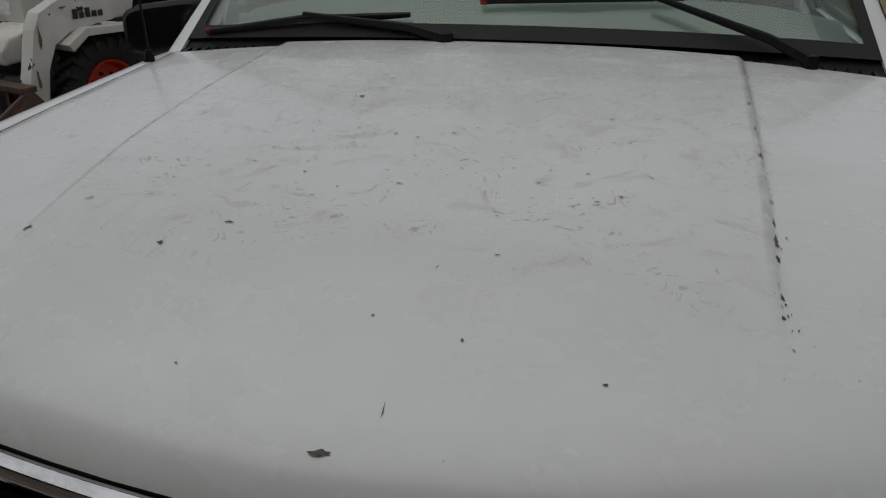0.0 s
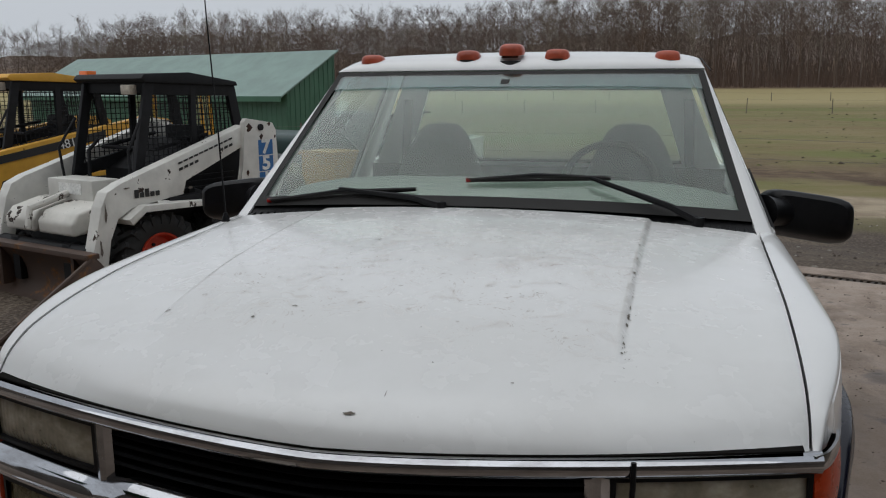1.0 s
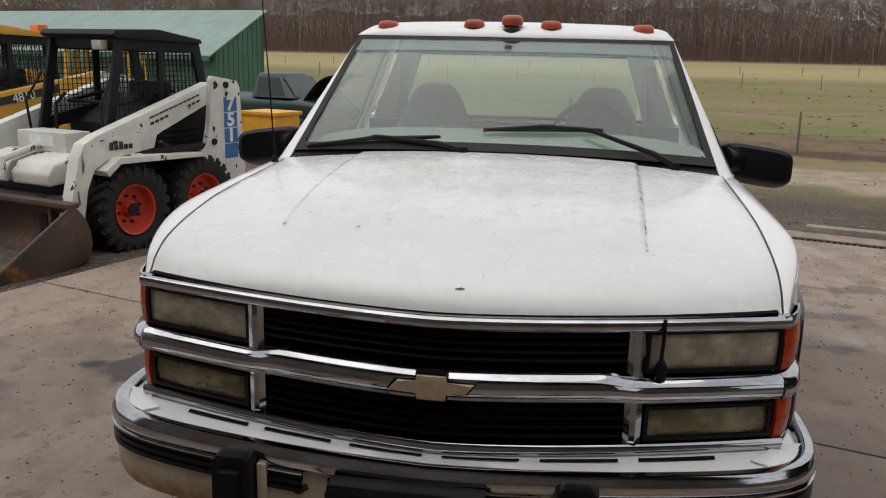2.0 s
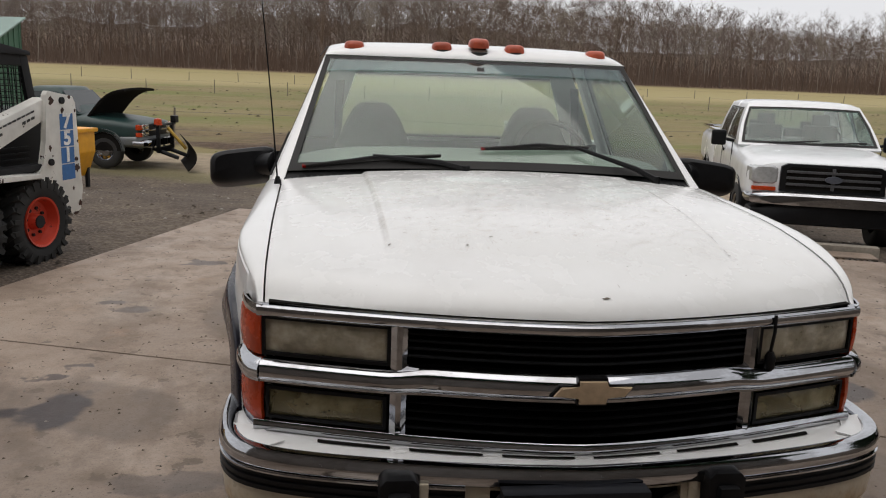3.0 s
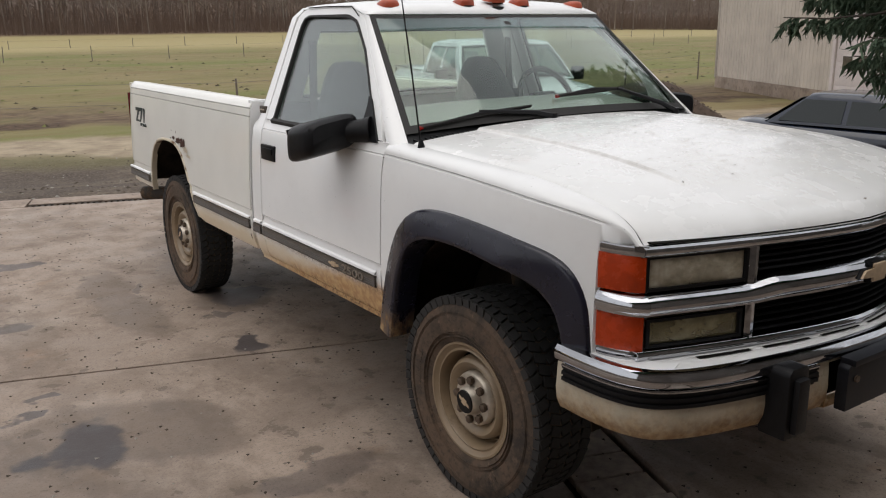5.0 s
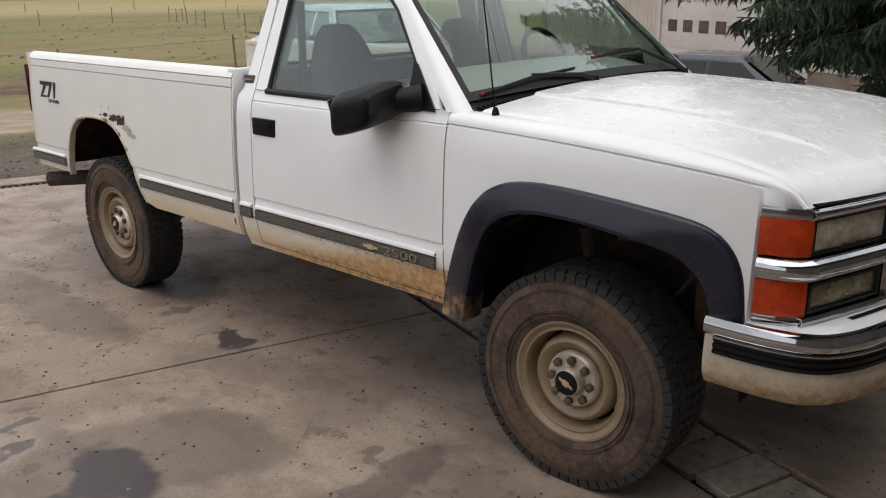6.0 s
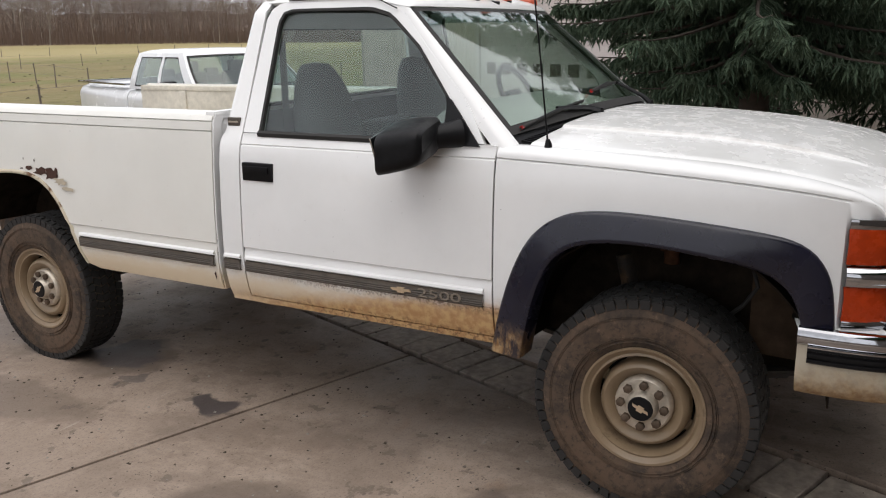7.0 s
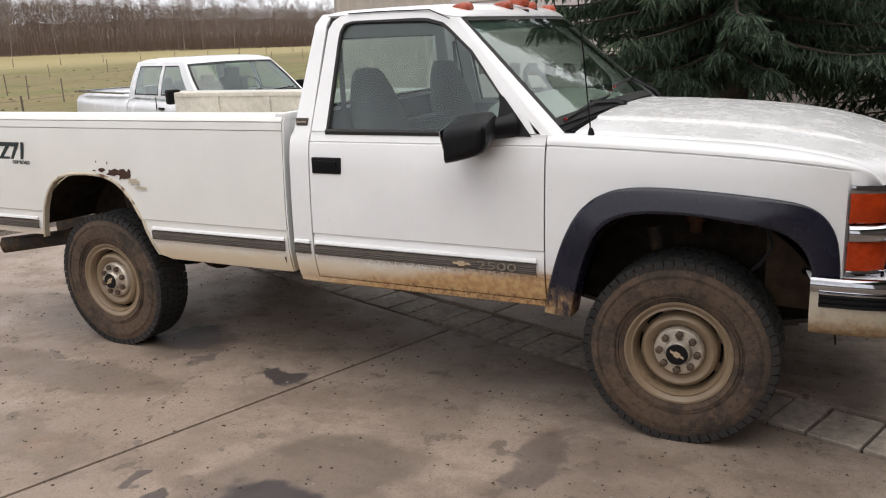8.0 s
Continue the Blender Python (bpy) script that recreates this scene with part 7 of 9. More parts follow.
for ob in garage.children_recursive:
    ob.data.transform(Matrix.Diagonal((1, -1, 1, 1)))
    ob.data.flip_normals()

# the green shed behind the loaders
shed = thing("green_shed", "low green metal shed with a pale green sloping roof", "shed", at=pose(-11.72, 24.5, -0.53, 0, 0, SLAB_TURN))
SL, SD, SE, SR = 15.0, 2.5, 2.2, 3.6
part("front_wall", moved(ribbed_wall(SL, SE), pose(-SL, 0.02, 0)), GREEN_METAL, shed)
part("gable_wall", prism([(0.0, -0.2), (SD, -0.2), (SD, SR - 0.05), (0.0, SE)], "x", -0.06, 0.0), GREEN_METAL, shed)
for k in range(10):
    y = 0.12 + k * 0.25
    part("wall_rib", box(0.0, 0.02, y, y + 0.035, -0.2, SE + (SR - SE) * y / SD - 0.08), GREEN_METAL, shed)
part("back_wall", box(-SL, 0.0, SD - 0.06, SD, -0.2, SR - 0.05), GREEN_METAL, shed)
part("far_gable", prism([(0.0, -0.2), (SD, -0.2), (SD, SR - 0.05), (0.0, SE)], "x", -SL, -SL + 0.06), GREEN_METAL, shed)
roof = part("roof", prism([(-0.45, SE - 0.22), (-0.45, SE - 0.17), (SD + 0.1, SR + 0.05), (SD + 0.1, SR)], "x", -SL - 0.3, 0.12), GREEN_ROOF, shed)
slope = math.degrees(math.atan2(SR - SE + 0.22, SD + 0.55))
for k in range(33):
    x = -SL - 0.2 + k * 0.465
    part("roof_rib", moved(box(-0.006, 0.006, 0.0, 3.4, 0.0, 0.004), pose(x, -0.45, SE - 0.172, slope)), GREEN_ROOF, roof)
part("fascia", box(-SL - 0.3, 0.13, -0.48, -0.45, SE - 0.34, SE - 0.16), GREEN_METAL, shed)

# unseen building behind the camera, added to block sky and darken chrome reflections
UNSEEN_SIDING = siding("brown_unseen_building_siding", (0.15, 0.125, 0.105))
unseen_shop = thing("workshop", "unseen brown metal building, added to darken the nose and its reflections", "building", at=pose(*uv(-5.0, -4.4), 0, 0, SLAB_TURN))
for x0, x1, z0, z1 in ((0.0, 4.6, 0.0, 4.6), (8.2, 14.0, 0.0, 4.6), (4.6, 8.2, 3.3, 4.6)):
    part("wall", moved(ribbed_wall(x1 - x0, z1 - z0), pose(x0, 0, z0) @ Matrix.Diagonal((1, -1, 1, 1))), UNSEEN_SIDING, unseen_shop)
UNSEEN_DOOR = plain("dull_brown_door_paint", (0.19, 0.165, 0.145), 0.5, grain=8, vary=0.15)
bay = part("bay_door", box(4.6, 8.2, -0.06, -0.01, 0.0, 3.3, 0.004), UNSEEN_DOOR, unseen_shop, "dull brown sectional door of the unseen building")
for k in range(5):
    part("door_section", box(4.63, 8.17, -0.012, 0.01, 0.02 + k * 0.655, 0.655 + k * 0.655, 0.008), UNSEEN_DOOR, bay)
part("roof", prism([(1.3, 4.4), (1.3, 4.55), (-5.0, 6.4), (-11.0, 4.6), (-11.0, 4.45)], "x", -0.5, 14.5), GREEN_METAL, unseen_shop)

# heap of soil by the building
def heap(u, v):
    a, f = 2 * math.pi * u, v
    lump = noise.noise((math.cos(a) * f * 3, math.sin(a) * f * 3, 5))
    rr = f * (2.5 + 0.35 * math.sin(2 * a + 1) + 0.2 * math.sin(5 * a))
    return (rr * math.cos(a), rr * math.sin(a) * 0.8, 1.05 * (1 - f * f) ** 1.3 + 0.28 * lump * (1 - f) - 0.05)


single("soil_heap", sheet(56, 18, heap, close_u=True), plain("dark_turned_soil", (0.062, 0.042, 0.03), 0.95, grain=7, vary=0.6, bump=1.0), "heap of dark turned soil on the yard", "dirt pile", smooth=60, at=pose(13.3, 12.0, ground_height(13.3, 12.0) - 0.02))
V, F, M = [], [], []
r = random.Random(31)
for k in range(1700):
    a, f = r.uniform(0, 6.28), math.sqrt(r.random()) * 1.15
    p = Vector(heap(a / 6.283, min(f, 0.99)))
    s = r.uniform(0.012, 0.042)
    k0 = len(V)
    for d in ((1, 0, 0), (-0.5, 0.87, 0), (-0.5, -0.87, 0), (0, 0, 0.8)):
        V.append((p.x * (f if f > 1 else 1) + d[0] * s * r.uniform(0.6, 1.3), p.y * (f if f > 1 else 1) + d[1] * s * r.uniform(0.6, 1.3), p.z + d[2] * s))
    F.extend(((k0, k0 + 1, k0 + 3), (k0 + 1, k0 + 2, k0 + 3), (k0 + 2, k0, k0 + 3)))
    M.extend((0, 0, 0))
clods = tagged(new("clods", from_lists("clods", V, F, M, [plain("soil_clods", (0.075, 0.052, 0.038), 0.95, grain=9, vary=0.5)])), "loose clods of soil over the heap", "soil", kind="stuff")
clods.matrix_world = pose(13.3, 12.0, ground_height(13.3, 12.0))

# grit and leaves on the slab, stones on the gravel
V, F, M = [], [], []
for k in range(5600):
    if k < 3300:
        u, v = r.uniform(-4.2, 3.1), r.uniform(-1.5, 6.3)
        x, y, z = uv(u, v, 0.0)
        s = r.uniform(0.003, 0.011)
        if -0.52 < u < -0.1:
            z -= 0.01
    else:
        x, y = r.uniform(-11, 12), r.uniform(2.0, 16)
        p = Vector((x, y, 0))
        if -4.35 < p.dot(SU) < 3.25 and p.dot(SV) < 7.0:
            continue
        z = ground_height(x, y) - 0.004
        s = r.uniform(0.012, 0.04)
    k0 = len(V)
    for d in ((1, 0, 0), (-0.5, 0.87, 0), (-0.5, -0.87, 0), (0, 0, 0.6)):
        V.append((x + d[0] * s * r.uniform(0.6, 1.4), y + d[1] * s * r.uniform(0.6, 1.4), z + d[2] * s))
    F.extend(((k0, k0 + 1, k0 + 3), (k0 + 1, k0 + 2, k0 + 3), (k0 + 2, k0, k0 + 3)))
    m = r.choice((0, 1, 1, 1))
    M.extend((m, m, m))
tagged(new("grit", from_lists("grit", V, F, M, [plain("pale_stone", (0.26, 0.24, 0.21), 0.9, grain=20), plain("dark_crumbs", (0.06, 0.045, 0.033), 0.9, grain=20)])), "grit, crumbs of soil and small stones over slab and yard", "grit", kind="stuff")

# ---- other vehicles ----
def loft(stations, n=36, power=5.0):
    """A body through rounded sections: (y, half width, bottom, top)."""
    bm = bmesh.new()
    rings = []
    for y, hw, z0, z1 in stations:
        ring = []
        for k in range(n):
            a = 2 * math.pi * k / n
            c, s = math.cos(a), math.sin(a)
            q = (abs(c) ** power + abs(s) ** power) ** (-1 / power)
            ring.append(bm.verts.new((hw * c * q, y, (z0 + z1) / 2 + (z1 - z0) / 2 * s * q)))
        rings.append(ring)
    for a, b in zip(rings, rings[1:]):
        for k in range(n):
            bm.faces.new((a[k], a[(k + 1) % n], b[(k + 1) % n], b[k]))
    bm.faces.new(rings[0])
    bm.faces.new(rings[-1][::-1])
    return bm


def plain_wheel(rim_mat, rad=0.39, width=0.25, rim_r=0.22):
    w = thing("wheel", "", "")
    h = width / 2
    part("tyre", lathe([(-h + 0.03, rim_r - 0.005), (-h, rim_r + 0.02), (-h - 0.004, (rim_r + rad) / 2), (-h + 0.012, rad - 0.02), (-h + 0.035, rad), (h - 0.035, rad), (h - 0.012, rad - 0.02), (h, (rim_r + rad) / 2), (h - 0.03, rim_r)], 48), RUBBER, w)
    part("rim", lathe([(-h + 0.02, rim_r), (-h + 0.008, rim_r - 0.008), (-h + 0.05, rim_r - 0.03), (-h + 0.06, rim_r * 0.55), (-h + 0.03, rim_r * 0.5), (-h + 0.02, rim_r * 0.28), (-h + 0.02, 0.0)], 36), rim_mat, w)
    return w


def slab_glass(pts, thick=0.006):
    """A flat pane through corner points, solid."""
    bm = bmesh.new()
    bm.faces.new([bm.verts.new(p) for p in pts])
    thicken(bm, thick)
    return bm


def cabin(y0, y1, t0, t1, base, top, hw0, hw1):
    """A greenhouse: sloped front, roof and back; walls between foot (y0..y1) and roof (t0..t1)."""
    st = []
    n = 8
    for k in range(n + 1):
        f = k / n
        st.append((f, lerp(y0, t0, f), lerp(y1, t1, f), lerp(hw0, hw1, f), lerp(base, top, f)))
    bm = bmesh.new()
    rings = []
    extra = [(1.0, t0 + 0.03, t1 - 0.02, hw1 - 0.03, top + 0.03), (1.0, t0 + 0.12, t1 - 0.10, hw1 - 0.16, top + 0.05)]
    for f, a, b, w, z in st + extra:
        ring = []
        for k in range(40):
            ang = 2 * math.pi * k / 40
            c, s = math.cos(ang), math.sin(ang)
            q = (abs(c) ** 9 + abs(s) ** 9) ** (-1 / 9)
            ring.append(bm.verts.new((w * c * q, (a + b) / 2 + (b - a) / 2 * s * q, z)))
        rings.append(ring)
    for a, b in zip(rings, rings[1:]):
        for k in range(40):
            bm.faces.new((a[k], a[(k + 1) % 40], b[(k + 1) % 40], b[k]))
    bm.faces.new(rings[-1])
    return bm


def side_pane(s, ya, yb, za, zb, y0, y1, t0, t1, base, top, hw0, hw1, slant0=0.0, slant1=0.0):
    """A side window lying on the cabin's wall."""
    def at(y, z):
        f = (z - base) / (top - base)
        return (s * (lerp(hw0, hw1, f) + 0.004), y, z)
    return slab_glass([at(ya, za), at(yb, za), at(yb + slant1, zb), at(ya + slant0, zb)])


CAR_GLASS = glass("pale_green_car_glass", (0.74, 0.82, 0.79))
CLEAR_LENS = plain("clear_headlamp_lens", (0.42, 0.43, 0.43), 0.15, 0.3, grain=20, vary=0.25)


def crew_pickup(at, paint, label, name, grille_dark=True):
    """A full-size crew-cab pickup, nose towards -y, front axle over its origin."""
    t = thing(name, label, "pickup truck", at=at)
    body = part("body", loft([(-0.93, 0.84, 0.62, 1.12), (-0.90, 0.93, 0.60, 1.17), (-0.80, 0.985, 0.58, 1.20), (-0.3, 1.0, 0.56, 1.25), (0.55, 1.005, 0.55, 1.30), (0.75, 1.01, 0.55, 1.32), (2.95, 1.01, 0.55, 1.32), (3.02, 1.0, 0.56, 1.31)]), paint, t)
    BASE, TOP = 1.28, 1.86
    LINES = ((0.58, 1.28), (0.84, 1.46), (1.83, 1.84), (1.93, 1.93), (2.78, 2.70), (3.0, 2.86))

    def wall(s):
        def at(i, f):
            a, b = LINES[int(i)], LINES[min(int(i) + 1, 5)]
            g = i - int(i)
            y = lerp(lerp(a[0], a[1], f), lerp(b[0], b[1], f), g)
            return (s * (lerp(0.955, 0.775, f) + 0.03 * math.sin(math.pi * f)), y, lerp(BASE, TOP, f))
        return at

    def front(u, f):
        b = 1 - u * u
        return (u * (lerp(0.955, 0.775, f) + 0.03 * math.sin(math.pi * f)), lerp(0.58, 1.28, f) - lerp(0.10, 0.06, f) * b, lerp(BASE, TOP, f) + 0.02 * b * f)

    def rear(u, f):
        return (u * (lerp(0.955, 0.775, f) + 0.03 * math.sin(math.pi * f)), lerp(3.0, 2.86, f) + 0.02 * (1 - u * u), lerp(BASE, TOP, f) + 0.02 * (1 - u * u) * f)

    def dome(u, v):
        a, b = math.sin(u * math.pi / 2), math.sin(v * math.pi / 2)
        h = (1 - abs(a) ** 7) ** 0.5 * (1 - abs(b) ** 9) ** 0.5
        y0 = 1.275 - 0.06 * (1 - a * a)
        return (0.785 * a, lerp(y0, 2.875, (b + 1) / 2), TOP - 0.02 + 0.07 * h + 0.015 * (1 - a * a) * (1 - b * b))
    fs = [0.0, 0.08, 0.3, 0.6, 0.89, 1.0]
    ends = [-1, -0.93] + span(-0.8, 0.8, 8) + [0.93, 1]
    shell = [grid(ends, fs, front, 0.03, keep=lambda u, f: abs(u) > 0.92 or f < 0.07 or f > 0.9), grid(ends, fs, rear, 0.03, keep=lambda u, f: abs(u) > 0.85 or f < 0.2 or f > 0.9), grid(span(-1, 1, 20), span(-1, 1, 20), dome, 0.02)]
    for s in (-1, 1):
        shell.append(grid([0, 1, 1.5, 2, 3, 3.5, 4, 5], fs, wall(s), 0.03, keep=lambda i, f: not (0.08 < f < 0.89 and (1 < i < 2 or 3 < i < 4))))
    cab_ = part("cab", join(*shell), paint, t)
    ws_ = part("windshield", grid(ends[1:-1], fs[1:-1], front, 0.005), CAR_GLASS, cab_, "pale green windshield glass")
    ws_.visible_shadow = False
    part("windshield_seal", grid([-0.955, -0.915] + span(-0.8, 0.8, 8) + [0.915, 0.955], [0.05, 0.095, 0.5, 0.875, 0.91], lambda u, f: (front(u, f)[0], front(u, f)[1] - 0.006, front(u, f)[2] + 0.006), 0.004, keep=lambda u, f: abs(u) > 0.92 or f < 0.09 or f > 0.88), RUBBER, cab_)
    bg = part("back_glass", grid(span(-0.93, 0.93, 4), [0.08, 0.5, 0.89], rear, 0.005), CAR_GLASS, cab_)
    bg.visible_shadow = False
    part("wiper", tube([(-0.55, 0.50, 1.33), (-0.2, 0.50, 1.35), (0.12, 0.53, 1.38)], 0.012, 6), BLACK, cab_)
    part("wiper", tube([(0.15, 0.50, 1.34), (0.5, 0.54, 1.36), (0.76, 0.60, 1.37)], 0.012, 6), BLACK, cab_)
    part("dashboard", box(-0.86, 0.86, 0.72, 1.15, 1.26, 1.36, 0.03), TRIM_GREY, cab_)
    for x in (-0.40, 0.40):
        st = part("seat_back", join(box(x - 0.25, x + 0.25, 1.78, 1.92, 1.0, 1.55, 0.06, 3), box(x - 0.13, x + 0.13, 1.82, 1.92, 1.53, 1.72, 0.045, 3)), SEAT, cab_)
        part("rear_seat_back", join(box(x - 0.36, x + 0.36, 2.66, 2.78, 1.0, 1.46, 0.05, 3), box(x - 0.12, x + 0.12, 2.68, 2.77, 1.44, 1.58, 0.04, 3)), SEAT, cab_)
    part("steering_wheel", moved(lathe([(-0.012, 0.175), (0.0, 0.187), (0.012, 0.175), (0.0, 0.163), (-0.012, 0.175)], 28, "z"), pose(0.40, 1.30, 1.40, 62)), BLACK, cab_)
    for s in (-1, 1):
        for i0, i1 in ((1, 2), (3, 4)):
            sw_ = part("side_window", grid([i0, i0 + 0.5, i0 + 0.999], [0.08, 0.5, 0.89], wall(s), 0.005), CAR_GLASS, cab_)
            sw_.visible_shadow = False
            rim = wall(s)
            part("window_seal", grid([i0, i0 + 0.03, i0 + 0.97, i0 + 0.999], [0.08, 0.115, 0.86, 0.89], lambda i, f: (rim(i, f)[0] + s * 0.004, rim(i, f)[1], rim(i, f)[2]), 0.004, keep=lambda i, f: not (i0 + 0.03 < i < i0 + 0.97 and 0.115 < f < 0.86)), RUBBER, sw_)
        part("door_seam", box(s * 1.0, s * 1.013, 1.90, 1.912, 0.62, 1.30), BLACK, body)
        part("door_seam", box(s * 1.0, s * 1.013, 0.78, 0.792, 0.62, 1.30), BLACK, body)
        part("door_handle", box(s * 1.0, s * 1.025, 1.65, 1.82, 1.10, 1.14, 0.006), BLACK, body)
        mr = part("side_mirror", box(s * 1.08, s * 1.29, 0.90, 1.02, 1.23, 1.46, 0.055, 4), BLACK, cab_, "tall black towing mirror")
        part("mirror_arm", tube([(s * 0.96, 1.0, 1.30), (s * 1.12, 0.98, 1.33)], 0.025, 8), BLACK, mr)
        hl = part("headlamp", loft([(-0.95, 0.13, 0.90, 1.10), (-0.925, 0.16, 0.885, 1.115), (-0.7, 0.19, 0.885, 1.115)], 20, 9.0), CLEAR_LENS, body, "clear headlamp")
        hl.location.x = s * 0.80
        part("turn_signal", box(s * 0.66, s * 0.95, -0.968, -0.90, 0.80, 0.85, 0.01), AMBER, body)
        part("wheel_arch", moved(lathe([(-0.02, 0.47), (0.02, 0.47), (0.02, 0.43), (-0.02, 0.43)], 24, "x", 0, 180), pose(s * 0.99, 0, 0.42)), BLACK, body)
        part("rear_arch", moved(lathe([(-0.02, 0.47), (0.02, 0.47), (0.02, 0.43), (-0.02, 0.43)], 24, "x", 0, 180), pose(s * 0.995, 3.97, 0.42)), BLACK, body)
        # flat dark half-discs imitate the shaded inside of the arches
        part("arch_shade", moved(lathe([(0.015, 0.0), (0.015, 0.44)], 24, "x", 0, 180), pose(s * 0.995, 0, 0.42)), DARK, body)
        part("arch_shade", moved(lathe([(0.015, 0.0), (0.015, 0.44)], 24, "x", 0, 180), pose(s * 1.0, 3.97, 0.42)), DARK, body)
    fr = part("grille_frame", prism([(-0.62, 0.80), (0.62, 0.80), (0.62, 1.12), (0.54, 1.16), (-0.54, 1.16), (-0.62, 1.12)], "y", -0.975, -0.90, 0.02), BLACK, body, "black plastic grille")
    part("grille_opening", prism([(-0.55, 0.84), (0.55, 0.84), (0.55, 1.09), (0.49, 1.12), (-0.49, 1.12), (-0.55, 1.09)], "y", -0.979, -0.93), DARK, fr)
    bar_mat = plain("grey_grille_plastic", (0.07, 0.07, 0.075), 0.5)
    for z in (0.90, 0.98, 1.06):
        part("grille_bar", box(-0.55, 0.55, -0.998, -0.96, z - 0.016, z + 0.016, 0.008), bar_mat, fr)
    part("grille_post", box(-0.02, 0.02, -0.99, -0.96, 0.84, 1.12, 0.006), bar_mat, fr)
    part("badge", moved(sheet(24, 2, lambda u, v: (0.10 * math.cos(2 * math.pi * u) * (1, 1, 0)[int(round(v * 2))], (0, -0.02, -0.025)[int(round(v * 2))], 0.045 * math.sin(2 * math.pi * u) * (1, 1, 0)[int(round(v * 2))]), close_u=True), pose(0, -0.998, 0.98)), plain("dull_oval_badge", (0.12, 0.13, 0.16), 0.4, 0.5), fr)
    bp = part("front_bumper", loft([(-1.10, 0.86, 0.64, 0.76), (-1.07, 0.98, 0.62, 0.79), (-0.95, 1.02, 0.62, 0.79), (-0.75, 1.02, 0.64, 0.78)]), CHROME, t, "chrome front bumper")
    part("bumper_apron", loft([(-1.05, 0.85, 0.40, 0.62), (-1.0, 0.95, 0.38, 0.62), (-0.7, 0.97, 0.40, 0.62)]), BLACK, bp)
    bd = part("bed", loft([(3.05, 1.0, 0.58, 1.31), (3.08, 1.01, 0.57, 1.33), (5.15, 1.01, 0.60, 1.33), (5.22, 0.98, 0.62, 1.31)]), paint, t)
    part("bed_rail", join(box(-1.0, -0.88, 3.08, 5.2, 1.325, 1.36, 0.01), box(0.88, 1.0, 3.08, 5.2, 1.325, 1.36, 0.01), box(-1.0, 1.0, 5.14, 5.22, 1.325, 1.36, 0.01)), CHROME, bd, "bright bed rail caps")
    part("rear_bumper", box(-0.95, 0.95, 5.24, 5.42, 0.55, 0.74, 0.03), CHROME, t)
    w = plain_wheel(CAP, 0.405, 0.26, 0.22)
    w.parent = t
    w.location = (-0.88, 0, 0.405)
    for m in (pose(-0.88, 3.97, 0.405), pose(0.88, 0, 0.405, 0, 0, 180), pose(0.88, 3.97, 0.405, 0, 0, 180)):
        copy_thing(w, m)
    return t


FORD_PAINT = plain("clean_white_paint", (0.74, 0.75, 0.76), 0.25, grain=4, vary=0.06, coat=0.4, bump=0.02)
fx, fy = 5.27, 6.89
crew_pickup(pose(fx, fy, ground_height(fx, fy) + 0.01, 0, 0, SLAB_TURN) @ Matrix.Diagonal((0.922, 0.922, 0.90, 1)), FORD_PAINT, "white crew-cab pickup parked on the gravel", "crew_pickup_truck")

# dark green pickup with its hood up and a plough on its nose
GREEN_PAINT = plain("dark_green_paint", (0.012, 0.035, 0.032), 0.4, grain=5, vary=0.2, coat=0.1)
SILVER = plain("silver_paint", (0.16, 0.17, 0.17), 0.35, 0.3, grain=5, vary=0.15)
gxx, gyy = -5.62, 17.6
green = thing("plough_pickup_truck", "dark green pickup with raised hood and black snow plough", "pickup truck", at=pose(gxx, gyy, ground_height(gxx, gyy) + 0.01, 0, 0, 78) @ Matrix.Scale(0.95, 4))
gb = part("body", loft([(-0.85, 0.82, 0.70, 1.05), (-0.80, 0.92, 0.66, 1.10), (-0.2, 0.96, 0.62, 1.18), (0.6, 0.97, 0.60, 1.25), (2.0, 0.97, 0.60, 1.27), (4.4, 0.97, 0.62, 1.30), (4.45, 0.94, 0.64, 1.28)]), GREEN_PAINT, green)
part("lower_body", loft([(-0.86, 0.84, 0.50, 0.80), (-0.78, 0.95, 0.48, 0.82), (4.4, 0.985, 0.48, 0.82), (4.46, 0.95, 0.5, 0.8)]), SILVER, green, "silver lower body")
C = (0.6, 2.0, 1.15, 1.88, 1.24, 1.80, 0.93, 0.72)
gc = part("cab", cabin(*C), GREEN_PAINT, green)
part("windshield", slab_glass([(-0.84, 0.66, 1.28), (0.84, 0.66, 1.28), (0.70, 1.09, 1.76), (-0.70, 1.09, 1.76)]), DARK_GLASS, gc)
for s in (-1, 1):
    part("side_window", side_pane(s, 0.92, 1.78, 1.28, 1.73, *C, 0.26, 0.0), DARK_GLASS, gc)
    for z0, z1 in ((0.92, 1.04), (0.76, 0.86)):
        hl = part("headlamp", box(s * 0.50, s * 0.84, -0.90, -0.84, z0, z1, 0.01), LAMP, gb)
        part("turn_signal", box(s * 0.85, s * 0.93, -0.88, -0.76, z0, z1, 0.01), AMBER, gb)
    part("wheel_arch", moved(lathe([(-0.02, 0.50), (0.03, 0.50), (0.03, 0.43), (-0.02, 0.43)], 24, "x", 0, 180), pose(s * 0.985, 0, 0.42)), SILVER, gb)
    # dark half-disc imitates the shaded arch
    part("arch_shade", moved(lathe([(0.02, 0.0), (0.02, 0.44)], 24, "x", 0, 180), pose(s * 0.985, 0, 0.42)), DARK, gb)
part("grille", box(-0.48, 0.48, -0.90, -0.84, 0.76, 1.04, 0.01), BLACK, gb)
part("grille_bar", box(-0.86, 0.86, -0.925, -0.88, 0.875, 0.915, 0.01), CHROME, gb)
